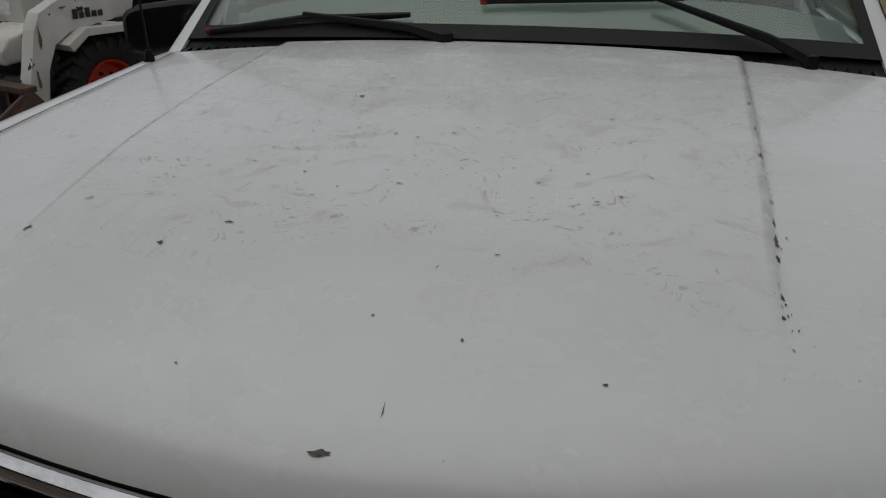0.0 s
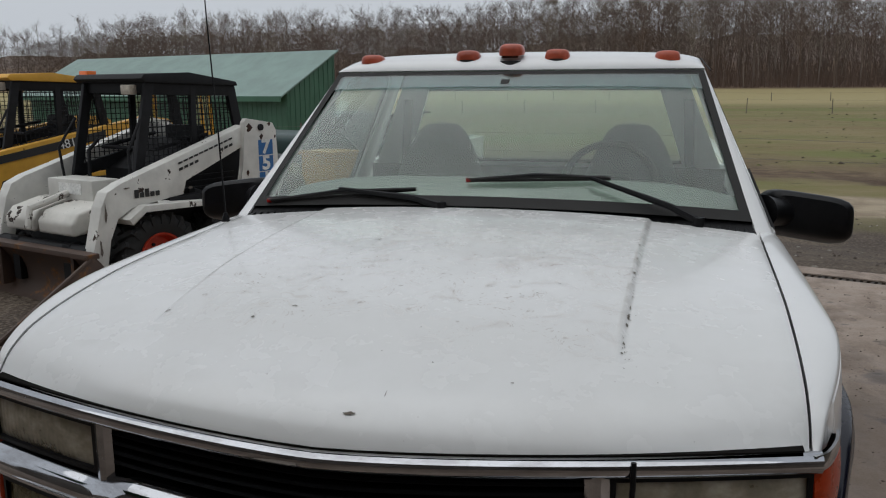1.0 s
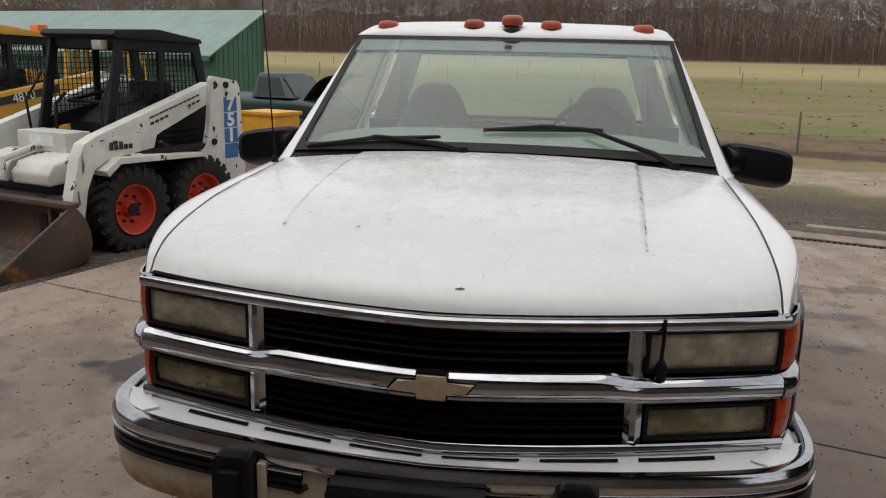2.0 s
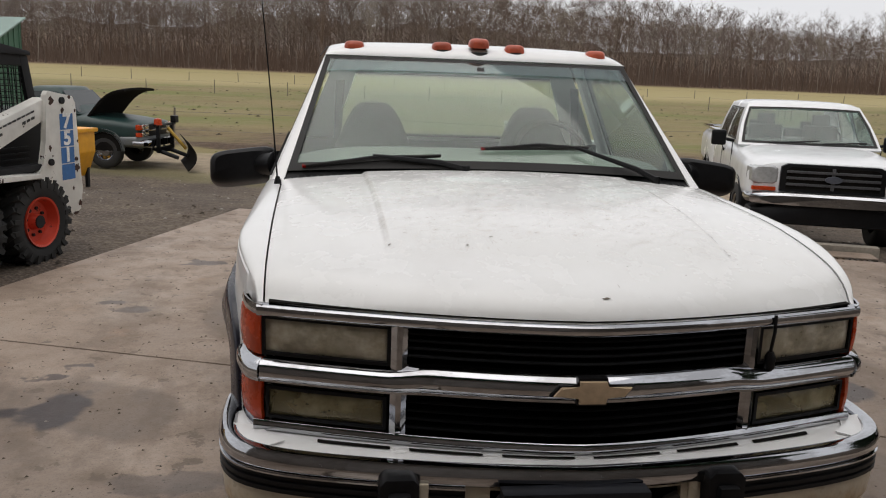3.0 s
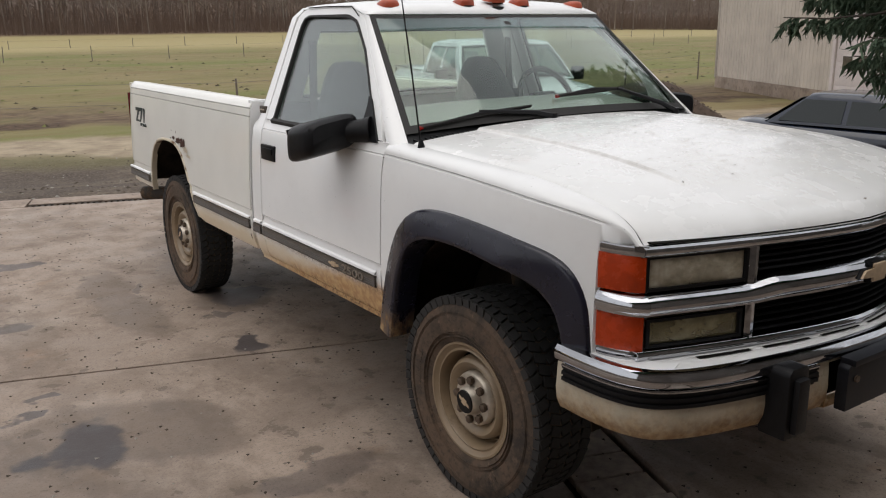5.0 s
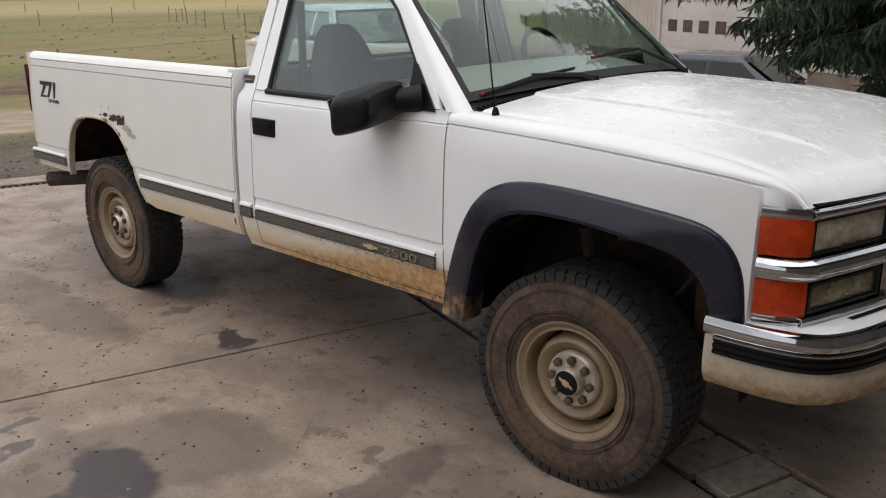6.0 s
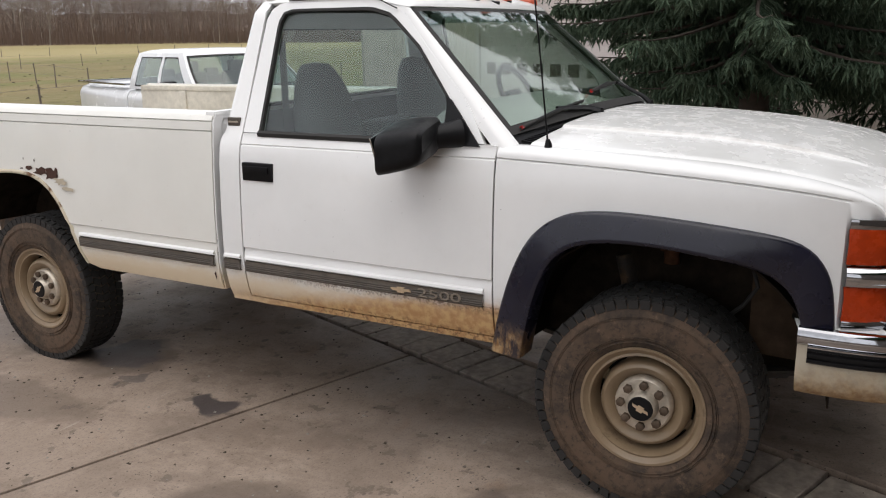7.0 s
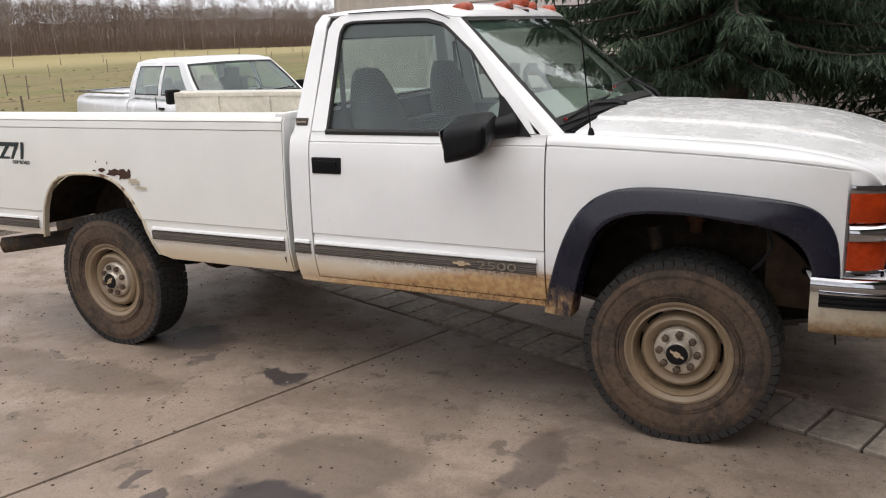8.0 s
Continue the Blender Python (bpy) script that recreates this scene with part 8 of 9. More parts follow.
part("front_bumper", loft([(-1.0, 0.84, 0.52, 0.68), (-0.96, 0.96, 0.50, 0.70), (-0.7, 0.98, 0.52, 0.69)]), CHROME, green)
part("raised_hood", moved(grid(span(-0.84, 0.84, 10), list(range(9)), lambda x, k: (x, -1.12 * k / 8, 0.09 * math.sin(math.pi * (k / 8) ** 1.15) + 0.05 * (1 - (x / 0.84) ** 2) - 0.10 * (k / 8) ** 6), 0.05), pose(0, 0.45, 1.20, -40)), DARK, green, "raised hood, dark underside")
w = plain_wheel(CHROME, 0.39, 0.25, 0.21)
w.parent = green
w.location = (-0.84, 0, 0.39)
for m in (pose(-0.84, 3.34, 0.39), pose(0.84, 0, 0.39, 0, 0, 180), pose(0.84, 3.34, 0.39, 0, 0, 180)):
    copy_thing(w, m)
plow = part("plough", moved(grid(span(-1.2, 1.2, 12), list(range(8)), lambda x, k: (x, -0.20 * math.sin(math.pi * (k / 7) ** 0.9) + 0.14, 0.03 + 0.70 * k / 7), 0.02), pose(0, -1.70, 0.0, 0, 0, 26)), DARK, green, "black snow plough blade")
part("plough_frame", join(tube([(-0.3, -0.9, 0.45), (-0.3, -1.52, 0.25)], 0.05, 8), tube([(0.3, -0.9, 0.45), (0.3, -1.52, 0.25)], 0.05, 8), box(-0.45, -0.37, -1.12, -1.04, 0.36, 1.04, 0.01), box(0.37, 0.45, -1.12, -1.04, 0.36, 1.04, 0.01), box(-0.45, 0.45, -1.12, -1.04, 0.36, 0.50, 0.01), tube([(-0.6, -1.08, 1.02), (0.6, -1.08, 1.02)], 0.03, 8)), BLACK, plow)
part("plough_lamp", box(0.42, 0.62, -1.18, -1.04, 1.04, 1.22, 0.03), BLACK, plow, "black plough lamp")
part("plough_beacon", lathe([(1.03, 0.0), (1.03, 0.10), (1.17, 0.085), (1.20, 0.0)], 16, "z"), AMBER, plow, "amber beacon").location = (-0.45, -1.1, 0.0)
part("plough_ram", tube([(0.0, -1.15, 0.95), (0.0, -1.6, 0.45)], 0.04, 8), plain("yellow_ram_paint", (0.36, 0.22, 0.02), 0.5), plow)

# dark blue sedan by the soil heap
NAVY = plain("dark_blue_car_paint", (0.012, 0.018, 0.035), 0.22, grain=5, vary=0.2, coat=0.6)
sx0, sy0 = 9.8, 4.2
sedan = thing("sedan", "dark blue sedan parked on the dirt beside the spruce", "car", at=pose(sx0, sy0, ground_height(sx0, sy0) - 0.05, 0, 0, 6) @ Matrix.Scale(0.92, 4))
sb = part("body", loft([(-2.3, 0.62, 0.34, 0.62), (-2.22, 0.78, 0.28, 0.70), (-1.9, 0.86, 0.25, 0.78), (-0.9, 0.89, 0.24, 0.90), (1.1, 0.89, 0.24, 0.93), (1.9, 0.87, 0.26, 0.95), (2.2, 0.80, 0.30, 0.93), (2.32, 0.70, 0.36, 0.86)]), NAVY, sedan)
C = (-1.0, 1.75, -0.25, 1.05, 0.90, 1.36, 0.80, 0.62)
sc_ = part("cabin", cabin(*C), NAVY, sedan)
part("windshield", slab_glass([(-0.72, -0.93, 0.94), (0.72, -0.93, 0.94), (0.59, -0.31, 1.33), (-0.59, -0.31, 1.33)]), DARK_GLASS, sc_)
part("back_glass", slab_glass([(0.70, 1.70, 0.94), (-0.70, 1.70, 0.94), (-0.58, 1.12, 1.33), (0.58, 1.12, 1.33)]), DARK_GLASS, sc_)
for s in (-1, 1):
    part("side_window", side_pane(s, -0.65, 0.28, 0.95, 1.30, *C, 0.42, 0.0), DARK_GLASS, sc_)
    part("side_window", side_pane(s, 0.36, 1.42, 0.95, 1.30, *C, 0.0, -0.38), DARK_GLASS, sc_)
    part("tail_lamp", box(s * 0.45, s * 0.80, 2.24, 2.33, 0.66, 0.82, 0.02), RED_LENS, sb)
    # dark discs on the body side imitate shaded wheel arches
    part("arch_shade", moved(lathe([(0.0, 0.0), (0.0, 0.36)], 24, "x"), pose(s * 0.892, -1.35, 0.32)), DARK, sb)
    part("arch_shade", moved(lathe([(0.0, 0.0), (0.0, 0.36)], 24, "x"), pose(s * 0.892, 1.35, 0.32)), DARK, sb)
w = plain_wheel(CAP, 0.31, 0.2, 0.19)
w.parent = sedan
w.location = (-0.80, -1.35, 0.31)
for m in (pose(-0.80, 1.35, 0.31), pose(0.80, -1.35, 0.31, 0, 0, 180), pose(0.80, 1.35, 0.31, 0, 0, 180)):
    copy_thing(w, m)

# ---- skid-steer loaders ----
LOADER_CHIPPED = rusty("heavily_chipped_white_paint", (0.62, 0.60, 0.55), (0.045, 0.027, 0.019), 0.555, 0.575, 0.5, 6)
LOADER_WHITE = rusty("chipped_white_loader_paint", (0.64, 0.625, 0.58), (0.055, 0.034, 0.024), 0.63, 0.655, 0.45, 7)
LOADER_BLACK = plain("dull_black_frame_paint", (0.012, 0.012, 0.0135), 0.6, grain=12, vary=0.5, spec=0.25)
LOADER_YELLOW = rusty("worn_yellow_loader_paint", (0.62, 0.33, 0.035), (0.10, 0.06, 0.03), 0.63, 0.68, 0.45, 6)
RED_RIM = rusty("orange_red_rim_paint", (0.52, 0.045, 0.018), (0.06, 0.035, 0.025), 0.60, 0.7, 0.5, 9)
YELLOW_RIM = rusty("yellow_rim_paint", (0.55, 0.30, 0.04), (0.06, 0.035, 0.025), 0.60, 0.7, 0.5, 9)
RUSTY_STEEL = rusty("rusty_bucket_steel", (0.07, 0.042, 0.03), (0.27, 0.115, 0.035), 0.54, 0.64, 0.6, 4)
BLUE_DECAL = plain("blue_decal", (0.035, 0.14, 0.36), 0.4, grain=20, vary=0.2)
ORANGE_LAMP = plain("orange_beacon_lens", (0.75, 0.16, 0.02), 0.2, grain=20, vary=0.15)
INK = plain("black_print", (0.02, 0.02, 0.02), 0.5)
WHITE_INK = plain("white_print", (0.75, 0.75, 0.72), 0.5)


def loader_wheel(rim_mat):
    w = thing("wheel", "", "")
    ty = part("tyre", lathe([(-0.11, 0.205), (-0.13, 0.22), (-0.142, 0.28), (-0.135, 0.335), (-0.11, 0.36), (0.11, 0.36), (0.135, 0.335), (0.142, 0.28), (0.11, 0.205)], 48), TREAD, w, "chunky lugged loader tyre")
    lugs = []
    for s in (-1, 1):
        for k in range(22):
            lugs.append(moved(box(-0.075, 0.075, -0.022, 0.022, 0.345, 0.385), Matrix.Rotation(radians(360 * (k + (0.5 if s > 0 else 0)) / 22), 4, "X") @ pose(s * 0.068, 0, 0, 0, 0, s * 34)))
            lugs.append(moved(box(s * 0.11, s * 0.148, -0.02, 0.02, 0.29, 0.365), Matrix.Rotation(radians(360 * (k + (0.1 if s > 0 else -0.4)) / 22), 4, "X")))
    tagged(part("lug_pattern", join(*lugs), TREAD, ty, smooth=0), kind="stuff")
    rim = part("rim", lathe([(0.10, 0.212), (0.135, 0.215), (0.128, 0.200), (0.06, 0.185), (0.045, 0.175), (0.04, 0.075), (0.065, 0.07), (0.10, 0.055), (0.105, 0.0)], 40), rim_mat, w)
    for k in range(8):
        a = radians(45 * k)
        part("lug_nut", tube([(0.04, 0.115 * math.cos(a), 0.115 * math.sin(a)), (0.062, 0.115 * math.cos(a), 0.115 * math.sin(a))], 0.014, 6), LOADER_BLACK, rim)
    part("hub", lathe([(0.06, 0.06), (0.11, 0.055), (0.115, 0.0)], 20), LOADER_BLACK, rim)
    return w


def mesh_screen(p, a, b, na, nb, gap):
    """A welded guard of square mesh on the plane through p along a and b; gap cuts what lies outside."""
    bars_ = []
    p, a, b = Vector(p), Vector(a), Vector(b)
    for k in range(na + 1):
        f = k / na
        lo, hi = gap(f)
        bars_.append(tube([tuple(p + a * f + b * lo), tuple(p + a * f + b * hi)], 0.0045, 4, False))
    for k in range(nb + 1):
        g = k / nb
        fs = [f / 40 for f in range(41) if gap(f / 40)[0] <= g <= gap(f / 40)[1]]
        if len(fs) > 1:
            bars_.append(tube([tuple(p + a * fs[0] + b * g), tuple(p + a * fs[-1] + b * g)], 0.0045, 4, False))
    return join(*bars_)


def skid_loader(at, name, label, body_mat, arm_mat, rim_mat, cage_mat, digits, stacked, bucket_mat):
    t = thing(name, label, "skid loader", "skid loaders on the yard", at=at)
    body = part("chassis", join(box(-0.46, 0.46, -0.62, 0.95, 0.22, 0.80, 0.02), prism([(-0.78, 0.30), (-0.52, 0.30), (-0.46, 0.74), (-0.66, 0.74)], "x", -0.46, 0.46, 0.015)), LOADER_BLACK, t)
    part("engine_hood", prism([(0.05, 0.78), (1.12, 0.78), (1.12, 1.15), (1.0, 1.30), (0.55, 1.30), (0.05, 1.05)], "x", -0.46, 0.46, 0.03), LOADER_BLACK, t)
    part("side_louvre", join(*[box(0.455, 0.475, 0.12, 0.75, 0.88 + 0.05 * k, 0.90 + 0.05 * k, 0.004) for k in range(3)]), LOADER_BLACK, body)
    part("step_plate", join(prism([(-0.92, 0.62), (-0.93, 0.72), (-0.86, 0.80), (-0.62, 0.86), (-0.50, 0.84), (-0.50, 0.72), (-0.80, 0.63)], "x", -0.46, -0.06, 0.03, 3), prism([(-0.92, 0.62), (-0.93, 0.72), (-0.86, 0.80), (-0.62, 0.86), (-0.50, 0.84), (-0.50, 0.72), (-0.80, 0.63)], "x", 0.0, 0.46, 0.03, 3), tube([(-0.03, -0.99, 0.66), (-0.03, -0.96, 0.82), (-0.03, -0.60, 0.91)], 0.03, 8)), LOADER_CHIPPED if stacked else body_mat, body)
    part("floor_sill", join(box(-0.30, 0.30, -0.62, -0.36, 0.80, 1.02, 0.015)), body_mat, body)
    part("sill_label", box(-0.14, 0.16, -0.625, -0.621, 0.90, 0.99), WHITE_INK, body, smooth=0)
    aft = 0.46 if stacked else 0.90
    for s in (-1, 1):
        part("fender", prism([(-0.62, 0.70), (-0.50, 0.80), (aft, 0.76), (aft, 0.80), (-0.50, 0.845), (-0.66, 0.75)], "x", s * 0.47, s * 0.80, 0.008), body_mat, body)
        post = [(0.46, 0.755), (0.64, 0.66), (0.93, 0.37), (1.05, 0.42), (1.095, 0.60), (1.06, 0.94), (1.04, 1.37), (1.0, 1.435), (0.67, 1.485), (0.64, 1.45), (0.62, 1.055), (0.57, 0.86)] if stacked else [(0.80, 0.42), (1.0, 0.34), (1.14, 0.40), (1.19, 1.28), (1.17, 1.38), (1.10, 1.43), (0.83, 1.46), (0.79, 1.38), (0.84, 0.95)]
        tower = part("upright", prism(post, "x", s * (0.69 if stacked else 0.56), s * 0.74, 0.012), arm_mat, t, "upright post of the lift arm")
        for y, z in ((0.834, 1.40), (0.655, 0.881)) if stacked else ((0.93, 1.385), (1.08, 1.33), (0.90, 0.86), (1.0, 0.83), (1.02, 0.62)):
            part("pivot_pin", tube([(s * 0.73, y, z), (s * 0.76, y, z)], 0.03, 12), LOADER_BLACK, tower)
        for y, z, a, b in ((0.70, 1.40, 0.04, 0.055), (0.845, 1.315, 0.03, 0.03), (0.95, 1.425, 0.03, 0.02), (1.01, 0.88, 0.03, 0.03), (1.02, 0.80, 0.04, 0.05), (1.02, 1.31, 0.014, 0.022), (0.956, 0.62, 0.016, 0.026),
                           (1.044, 0.475, 0.03, 0.035), (0.97, 0.395, 0.045, 0.02), (1.042, 1.04, 0.012, 0.022), (0.66, 1.0, 0.022, 0.035), (0.69, 0.93, 0.015, 0.012)) if stacked else ((0.86, 1.40, 0.05, 0.05), (0.87, 1.02, 0.03, 0.06)):
            part("bare_patch", side_spot(s * 0.7415, y, z, a, b, int(y * 100 + z * 1000)), RUST, tower, smooth=0)
        if stacked:
            line = [(1.0, 1.30), (0.99, 1.40), (0.68, 1.425), (-0.64, 1.025), (-0.77, 0.97), (-0.83, 0.86), (-0.87, 0.70), (-0.96, 0.40), (-0.95, 0.28), (-0.82, 0.30), (-0.78, 0.60), (-0.70, 0.76), (-0.56, 0.835), (-0.33, 0.85), (-0.04, 0.88), (-0.02, 1.0), (0.64, 1.235)]
        else:
            line = [(1.08, 1.32), (1.10, 1.42), (0.81, 1.46), (-0.9, 1.15), (-1.03, 1.05), (-1.15, 0.5), (-1.04, 0.4), (-0.9, 0.86), (-0.6, 0.95), (0.3, 1.02), (0.8, 1.2)]
        arm = part("lift_arm", prism(line, "x", s * 0.58, s * 0.705, 0.012), arm_mat, t, "chipped lift arm")
        part("arm_brace", box(s * 0.60, s * 0.72, -0.2, 0.80, 0.82, 0.87, 0.008), LOADER_BLACK if stacked else arm_mat, arm)
        part("arm_rail", tube([(s * 0.705, -0.32, 0.835), (s * 0.705, 0.55, 0.775)], 0.022, 8), arm_mat, arm)
        part("lift_cylinder", tube([(s * 0.52, 0.85, 0.62), (s * 0.52, 0.2, 0.86)], 0.045, 10), LOADER_BLACK, arm)
        if stacked:
            for k in range(11):
                y = 0.52 - 0.056 * k
                z = 1.325 + (y - 0.52) * 0.295
                part("arm_print", prism([(y, z), (y - 0.045, z - 0.0126), (y - 0.045, z - 0.028), (y, z - 0.016)], "x", s * 0.711, s * 0.713), INK, arm, smooth=0)
                if k in (0, 1, 2, 7, 8, 9, 10):
                    part("arm_print", prism([(y, z - 0.05), (y - 0.04, z - 0.061), (y - 0.04, z - 0.083), (y, z - 0.072)], "x", s * 0.711, s * 0.713), INK, arm, smooth=0)
            for k in range(5):
                y = -0.51 + 0.05 * k
                part("maker_mark", box(s * 0.709, s * 0.7135, y - 0.02, y + 0.02, 0.90, (0.965, 0.94, 0.965, 0.94, 0.94)[k], 0.002, 1), INK, arm, smooth=0)
            for y, z, a, b in ((-0.80, 0.80, 0.012, 0.09), (-0.86, 0.55, 0.015, 0.08), (-0.60, 0.985, 0.03, 0.008), (-0.55, 0.80, 0.015, 0.008), (0.03, 0.93, 0.025, 0.02), (0.74, 1.36, 0.03, 0.02)):
                part("bare_patch", side_spot(s * 0.7115, y, z, a, b, int(abs(y) * 100 + z * 1000)), CHIP, arm, smooth=0)
    part("cross_tube", tube([(-0.60, -0.88, 0.50), (0.60, -0.88, 0.50)], 0.06, 16), LOADER_BLACK, t)
    for s in (-1, 1):
        part("bucket_link", box(s * 0.30, s * 0.40, -0.93, -0.80, 0.20, 0.56, 0.02), LOADER_BLACK, t)
    if stacked:
        dec = part("decal", join(*[box(0.741, 0.743, 0.805, 0.985, 1.285 - 0.147 * k - 0.137, 1.285 - 0.147 * k) for k in range(4)]), BLUE_DECAL, t, "blue number decal", smooth=0)
        for k, ch in enumerate(digits):
            lettering(ch, 0.172, Matrix(((0, 0, 1, 0.744), (1.25, 0, 0, 0.895), (0, 1, 0, 1.216 - 0.147 * k), (0, 0, 0, 1))), WHITE_INK, dec, "numeral", 0.001, "", 0.006)
    else:
        dec = part("decal", prism([(0.30, 1.235), (-0.95, 1.02), (-0.95, 1.10), (0.30, 1.325)], "x", 0.711, 0.714), INK, t, "black number decal", smooth=0)
        lettering(digits, 0.135, Matrix(((0, 0, 1, 0.716), (0.985, -0.17, 0, -0.13), (0.17, 0.985, 0, 1.20), (0, 0, 0, 1))), WHITE_INK, dec, "numeral", 0.001)
    # guarded cab
    cage = thing("cab_guard", "", "")
    cage.parent = t
    cage.location = (0, 0, 0) if stacked else (0, -0.42, 0.07)
    for s in (-1, 1):
        for y0, z0, y1, w in ((-0.30, 0.86, -0.09, 0.045), (0.34, 0.98, 0.36, 0.03), (0.96, 0.98, 0.79, 0.05)):
            part("cage_post", prism([(y0 - w, z0), (y0 + w, z0), (y1 + w, 1.80), (y1 - w, 1.80)], "x", s * 0.39, s * 0.43, 0.008), cage_mat, cage)
        part("cage_rail", prism([(-0.12, 1.70), (0.82, 1.68), (0.82, 1.80), (-0.12, 1.83)], "x", s * 0.392, s * 0.428, 0.008), cage_mat, cage)
        part("cage_sill", prism([(-0.28, 0.98), (0.96, 1.22), (0.94, 1.34), (-0.24, 1.10)], "x", s * 0.392, s * 0.428, 0.008), cage_mat, cage)
    for y, z in ((-0.08, 1.77), (0.78, 1.74)):
        part("cage_rail", box(-0.40, 0.40, y - 0.03, y + 0.03, z - 0.06, z + 0.06, 0.01), cage_mat, cage)
    part("cab_roof", prism([(-0.20, 1.83), (-0.16, 1.87), (0.30, 1.885), (0.84, 1.81), (0.86, 1.77), (-0.16, 1.80)], "x", -0.46, 0.46, 0.014), cage_mat if stacked else arm_mat, cage)
    for s in (-1, 1):
        tagged(part("side_screen", mesh_screen((s * 0.405, -0.28, 1.0), (0, 1.20, 0), (0, 0, 0.72), 24, 15, lambda f: (0.05 + 0.42 * f, 1.0 if 0.16 < f < 0.93 else (f / 0.16 if f <= 0.16 else (1 - f) / 0.07))), cage_mat, cage, "steel mesh guard"), kind="stuff")
        if s > 0:
            part("work_lamp", box(s * 0.24, s * 0.36, -0.24, -0.17, 1.70, 1.78, 0.012), CAP, cage)
            if not stacked:
                part("beacon", box(s * 0.26, s * 0.42, 0.72, 0.84, 1.80, 1.91, 0.014), ORANGE_LAMP, cage, "orange marker light")
    tagged(part("rear_screen", mesh_screen((-0.40, 0.80, 1.15), (0.80, 0, 0), (0, -0.04, 0.56), 16, 11, lambda f: (0, 1)), cage_mat, cage), kind="stuff")
    part("rear_panel", box(-0.40, 0.40, 0.82, 0.86, 0.95, 1.16, 0.01), cage_mat, cage)
    st = part("operator_seat", join(box(-0.24, 0.24, 0.15, 0.58, 0.98, 1.08, 0.03), box(-0.22, 0.22, 0.55, 0.66, 1.05, 1.42, 0.04)), LOADER_BLACK, cage)
    part("seat_bar", tube([(-0.36, 0.55, 1.34), (-0.36, -0.02, 1.24), (0.36, -0.02, 1.24), (0.36, 0.55, 1.34)], 0.018, 8), LOADER_BLACK, st)
    for s in (-1, 1):
        part("control_lever", tube([(s * 0.30, -0.22, 0.95), (s * 0.31, -0.20, 1.22), (s * 0.26, -0.13, 1.32)], 0.016, 8), LOADER_BLACK, st)
        part("grab_rail", tube([(s * 0.45, -0.36, 0.95), (s * 0.47, -0.38, 1.25), (s * 0.44, -0.22, 1.50)], 0.012, 8), LOADER_BLACK, cage)
    # bucket
    line = smooth_line([(-1.85, 0.02), (-1.25, 0.03), (-0.97, 0.05), (-0.86, 0.14), (-0.88, 0.36), (-1.02, 0.52)], 16, 2)
    bk = part("bucket", grid(span(-0.82, 0.82, 6), list(range(17)), lambda x, k: (x, line[k][0], line[k][1]), 0.016), bucket_mat, t, "rusty steel bucket")
    for s in (-1, 1):
        part("bucket_side", prism([line[0]] + [(y, z) for y, z in line[5:]] + [(-1.08, 0.50)], "x", s * 0.82, s * 0.84, 0.004), bucket_mat, bk)
        part("side_edge", tube([(s * 0.83, -1.84, 0.03), (s * 0.83, -1.04, 0.51)], 0.016, 6), bucket_mat, bk)
    part("bucket_lip", box(-0.84, 0.84, -1.92, -1.80, 0.0, 0.026, 0.005), bucket_mat, bk)
    part("bucket_rim", join(box(-0.84, 0.84, -1.08, -0.97, 0.505, 0.545, 0.008), *[box(x - 0.02, x + 0.02, -0.98, -0.84, 0.15, 0.50, 0.006) for x in (-0.5, 0.5)]), bucket_mat, bk)
    w = loader_wheel(rim_mat)
    w.parent = t
    w.matrix_local = pose(0.62, -0.33, 0.385, 12)
    for m in (pose(0.62, 0.50, 0.385, 31), pose(-0.62, -0.33, 0.385, 15, 0, 180), pose(-0.62, 0.50, 0.385, 50, 0, 180)):
        copy_thing(w, m)
    return t


def side_spot(x, y, z, a, b, seed):
    """A ragged patch of bare metal on an upright plate."""
    r = random.Random(seed)
    bm = bmesh.new()
    bm.faces.new([bm.verts.new((x, y + a * math.cos(k * 0.5236) * r.uniform(0.4, 1.1), z + b * math.sin(k * 0.5236) * r.uniform(0.4, 1.1))) for k in range(12)])
    thicken(bm, 0.001)
    return bm


skid_loader(pose(-4.2, 4.68, -0.09, 0, 0, SLAB_TURN) @ Matrix.Scale(1.06, 4), "skid_loader", "chipped white skid loader with red rims and rusty bucket", LOADER_WHITE, LOADER_WHITE, RED_RIM, LOADER_BLACK, "751", True, RUSTY_STEEL)
skid_loader(pose(-6.66, 6.58, -0.12, 0, 0, SLAB_TURN - 4) @ Matrix.Scale(1.06, 4), "skid_loader", "worn yellow skid loader with black number decal", LOADER_BLACK, LOADER_YELLOW, YELLOW_RIM, LOADER_BLACK, "4810", False, RUSTY_STEEL)

# yellow spreader hopper and a yellow tractor behind the loaders
hx0, hy0 = -5.5, 12.8
hop = thing("spreader_hopper", "yellow plastic spreader hopper standing on the gravel", "hopper", at=pose(hx0, hy0, ground_height(hx0, hy0), 0, 0, -20))
YELLOW_PLASTIC = plain("yellow_plastic", (0.72, 0.33, 0.015), 0.4, grain=6, vary=0.15)
part("tub", prism([(-0.25, 0.18), (0.25, 0.18), (0.42, 0.62), (0.42, 1.02), (-0.42, 1.02), (-0.42, 0.62)], "y", -0.35, 0.35, 0.03), YELLOW_PLASTIC, hop)
part("rim", join(box(-0.46, 0.46, -0.39, 0.39, 0.98, 1.05, 0.015)), YELLOW_PLASTIC, hop)
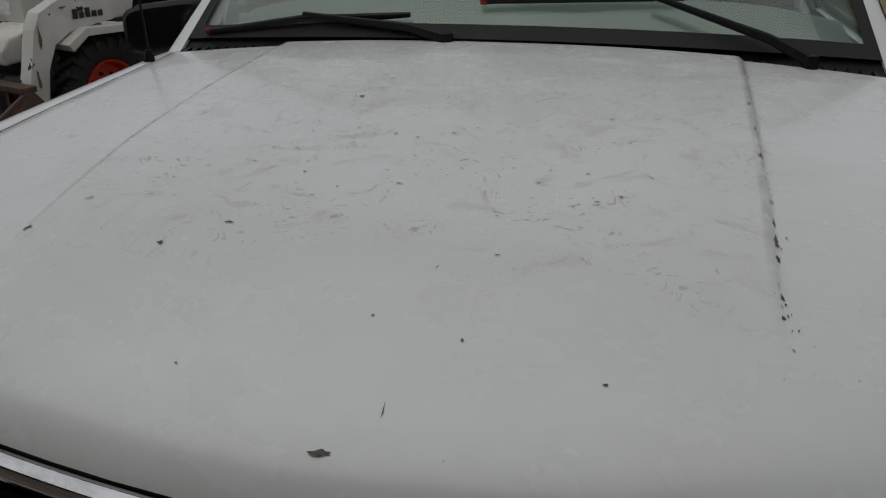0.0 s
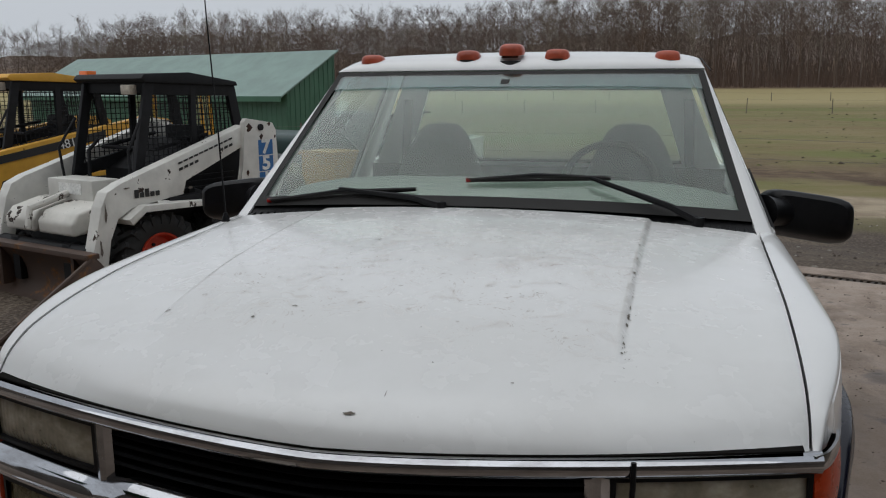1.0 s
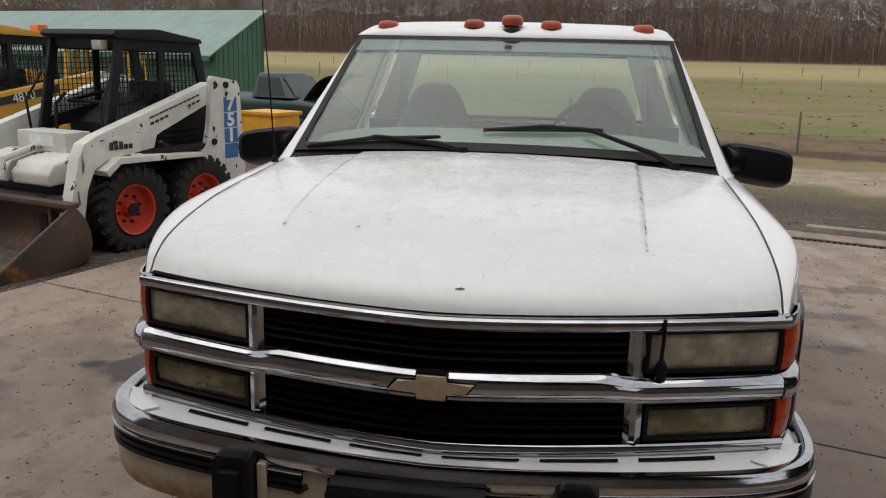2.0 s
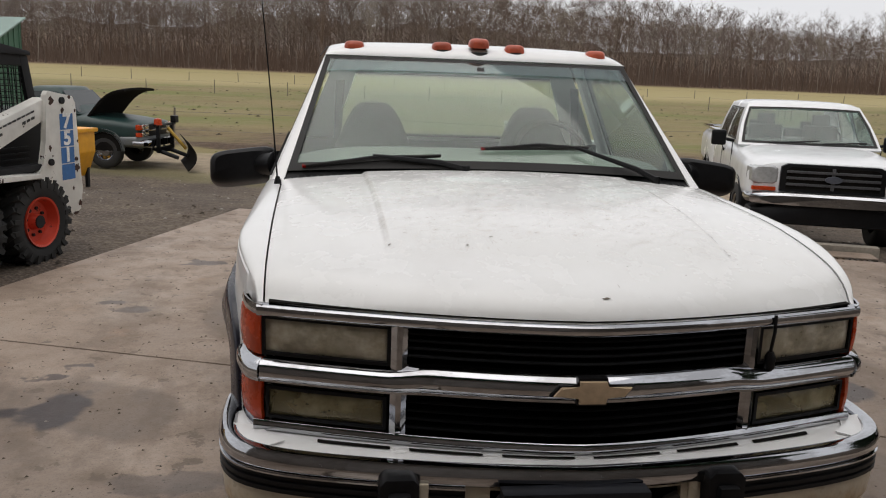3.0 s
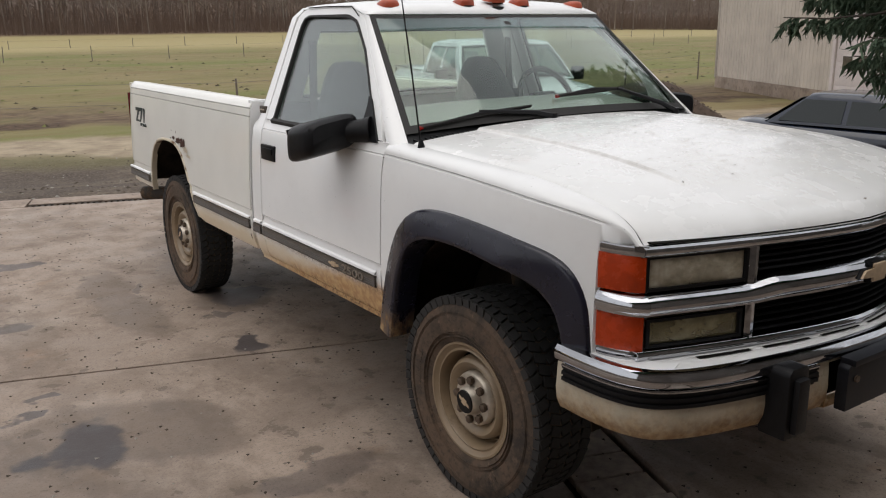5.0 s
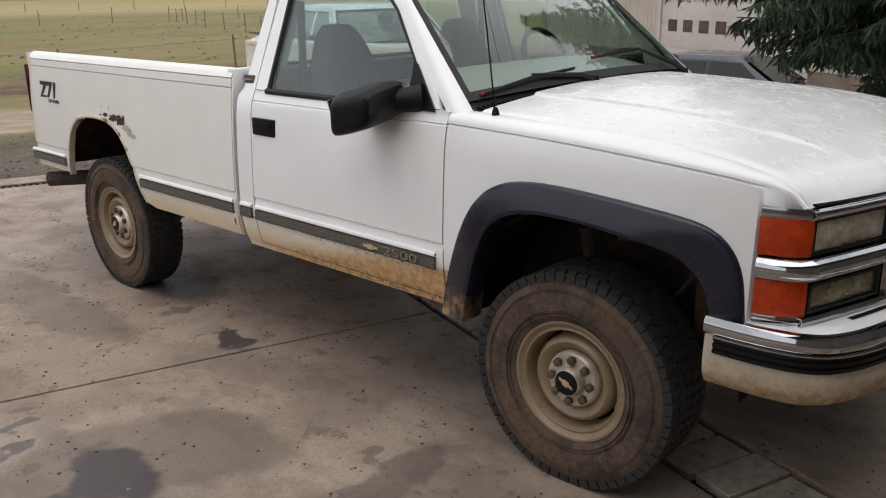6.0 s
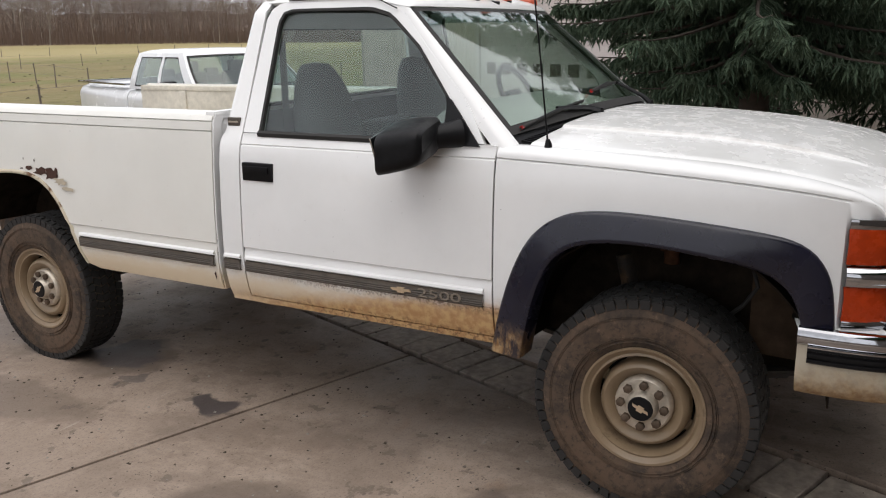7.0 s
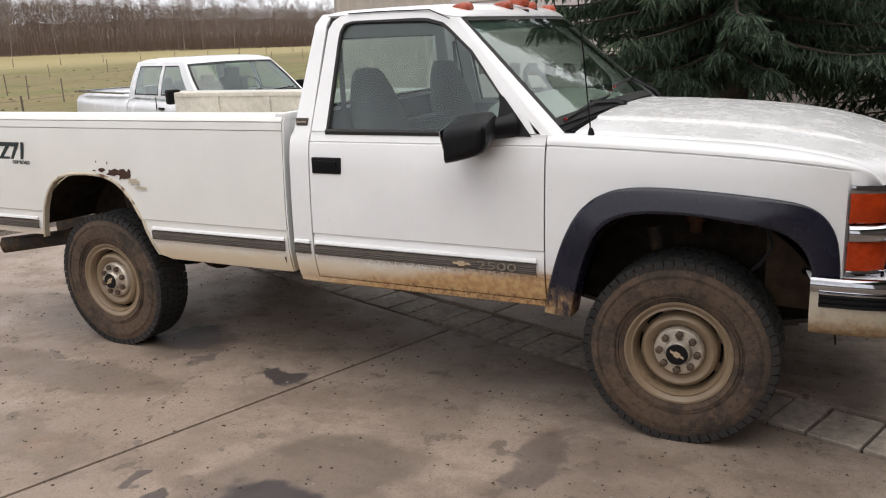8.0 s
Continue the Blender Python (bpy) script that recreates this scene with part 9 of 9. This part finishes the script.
part("stand", join(*[box(a * 0.28 - 0.03, a * 0.28 + 0.03, b * 0.28 - 0.03, b * 0.28 + 0.03, -0.05, 0.40, 0.005) for a in (-1, 1) for b in (-1, 1)]), LOADER_BLACK, hop)
part("spinner", lathe([(0.10, 0.0), (0.10, 0.16), (0.12, 0.16), (0.12, 0.0)], 20, "z"), MUDDY_STEEL, hop)

tx0, ty0 = -9.2, 13.0
trac = thing("yellow_tractor", "yellow backhoe tractor with a glazed cab", "tractor", at=pose(tx0, ty0, ground_height(tx0, ty0), 0, 0, 12) @ Matrix.Scale(0.88, 4))
TRACTOR_YELLOW = rusty("yellow_tractor_paint", (0.72, 0.36, 0.02), (0.12, 0.08, 0.04), 0.66, 0.72, 0.4, 4)
part("hood", prism([(-2.0, 0.9), (0.1, 0.9), (0.1, 1.62), (-1.7, 1.55), (-2.0, 1.4)], "x", -0.45, 0.45, 0.05), TRACTOR_YELLOW, trac)
part("chassis", box(-0.5, 0.5, -1.9, 1.6, 0.5, 0.92, 0.03), LOADER_BLACK, trac)
tc = part("cab", join(*[tube([(s * 0.72, y, 0.95), (s * 0.66, y * 0.9 + 0.05, 2.45)], 0.05, 6) for s in (-1, 1) for y in (0.1, 0.8, 1.5)], box(-0.78, 0.78, -0.05, 1.6, 2.42, 2.54, 0.03), box(-0.74, 0.74, 0.08, 1.5, 0.9, 1.35, 0.02)), TRACTOR_YELLOW, trac)
part("cab_glass", join(box(-0.66, 0.66, 0.10, 0.108, 1.36, 2.40), box(-0.70, -0.69, 0.15, 1.45, 1.36, 2.40), box(0.69, 0.70, 0.15, 1.45, 1.36, 2.40)), SIDE_GLASS, tc)
part("work_lamp", box(0.5, 0.66, -0.12, -0.05, 2.25, 2.40, 0.01), LAMP, tc)
for x, y, rr in ((-0.75, 1.1, 0.62), (0.75, 1.1, 0.62), (-0.65, -1.4, 0.4), (0.65, -1.4, 0.4)):
    w = plain_wheel(TRACTOR_YELLOW, rr, 0.35, rr * 0.5)
    w.parent = trac
    w.location = (x, y, rr)
    if x > 0:
        w.rotation_euler = (0, 0, math.pi)
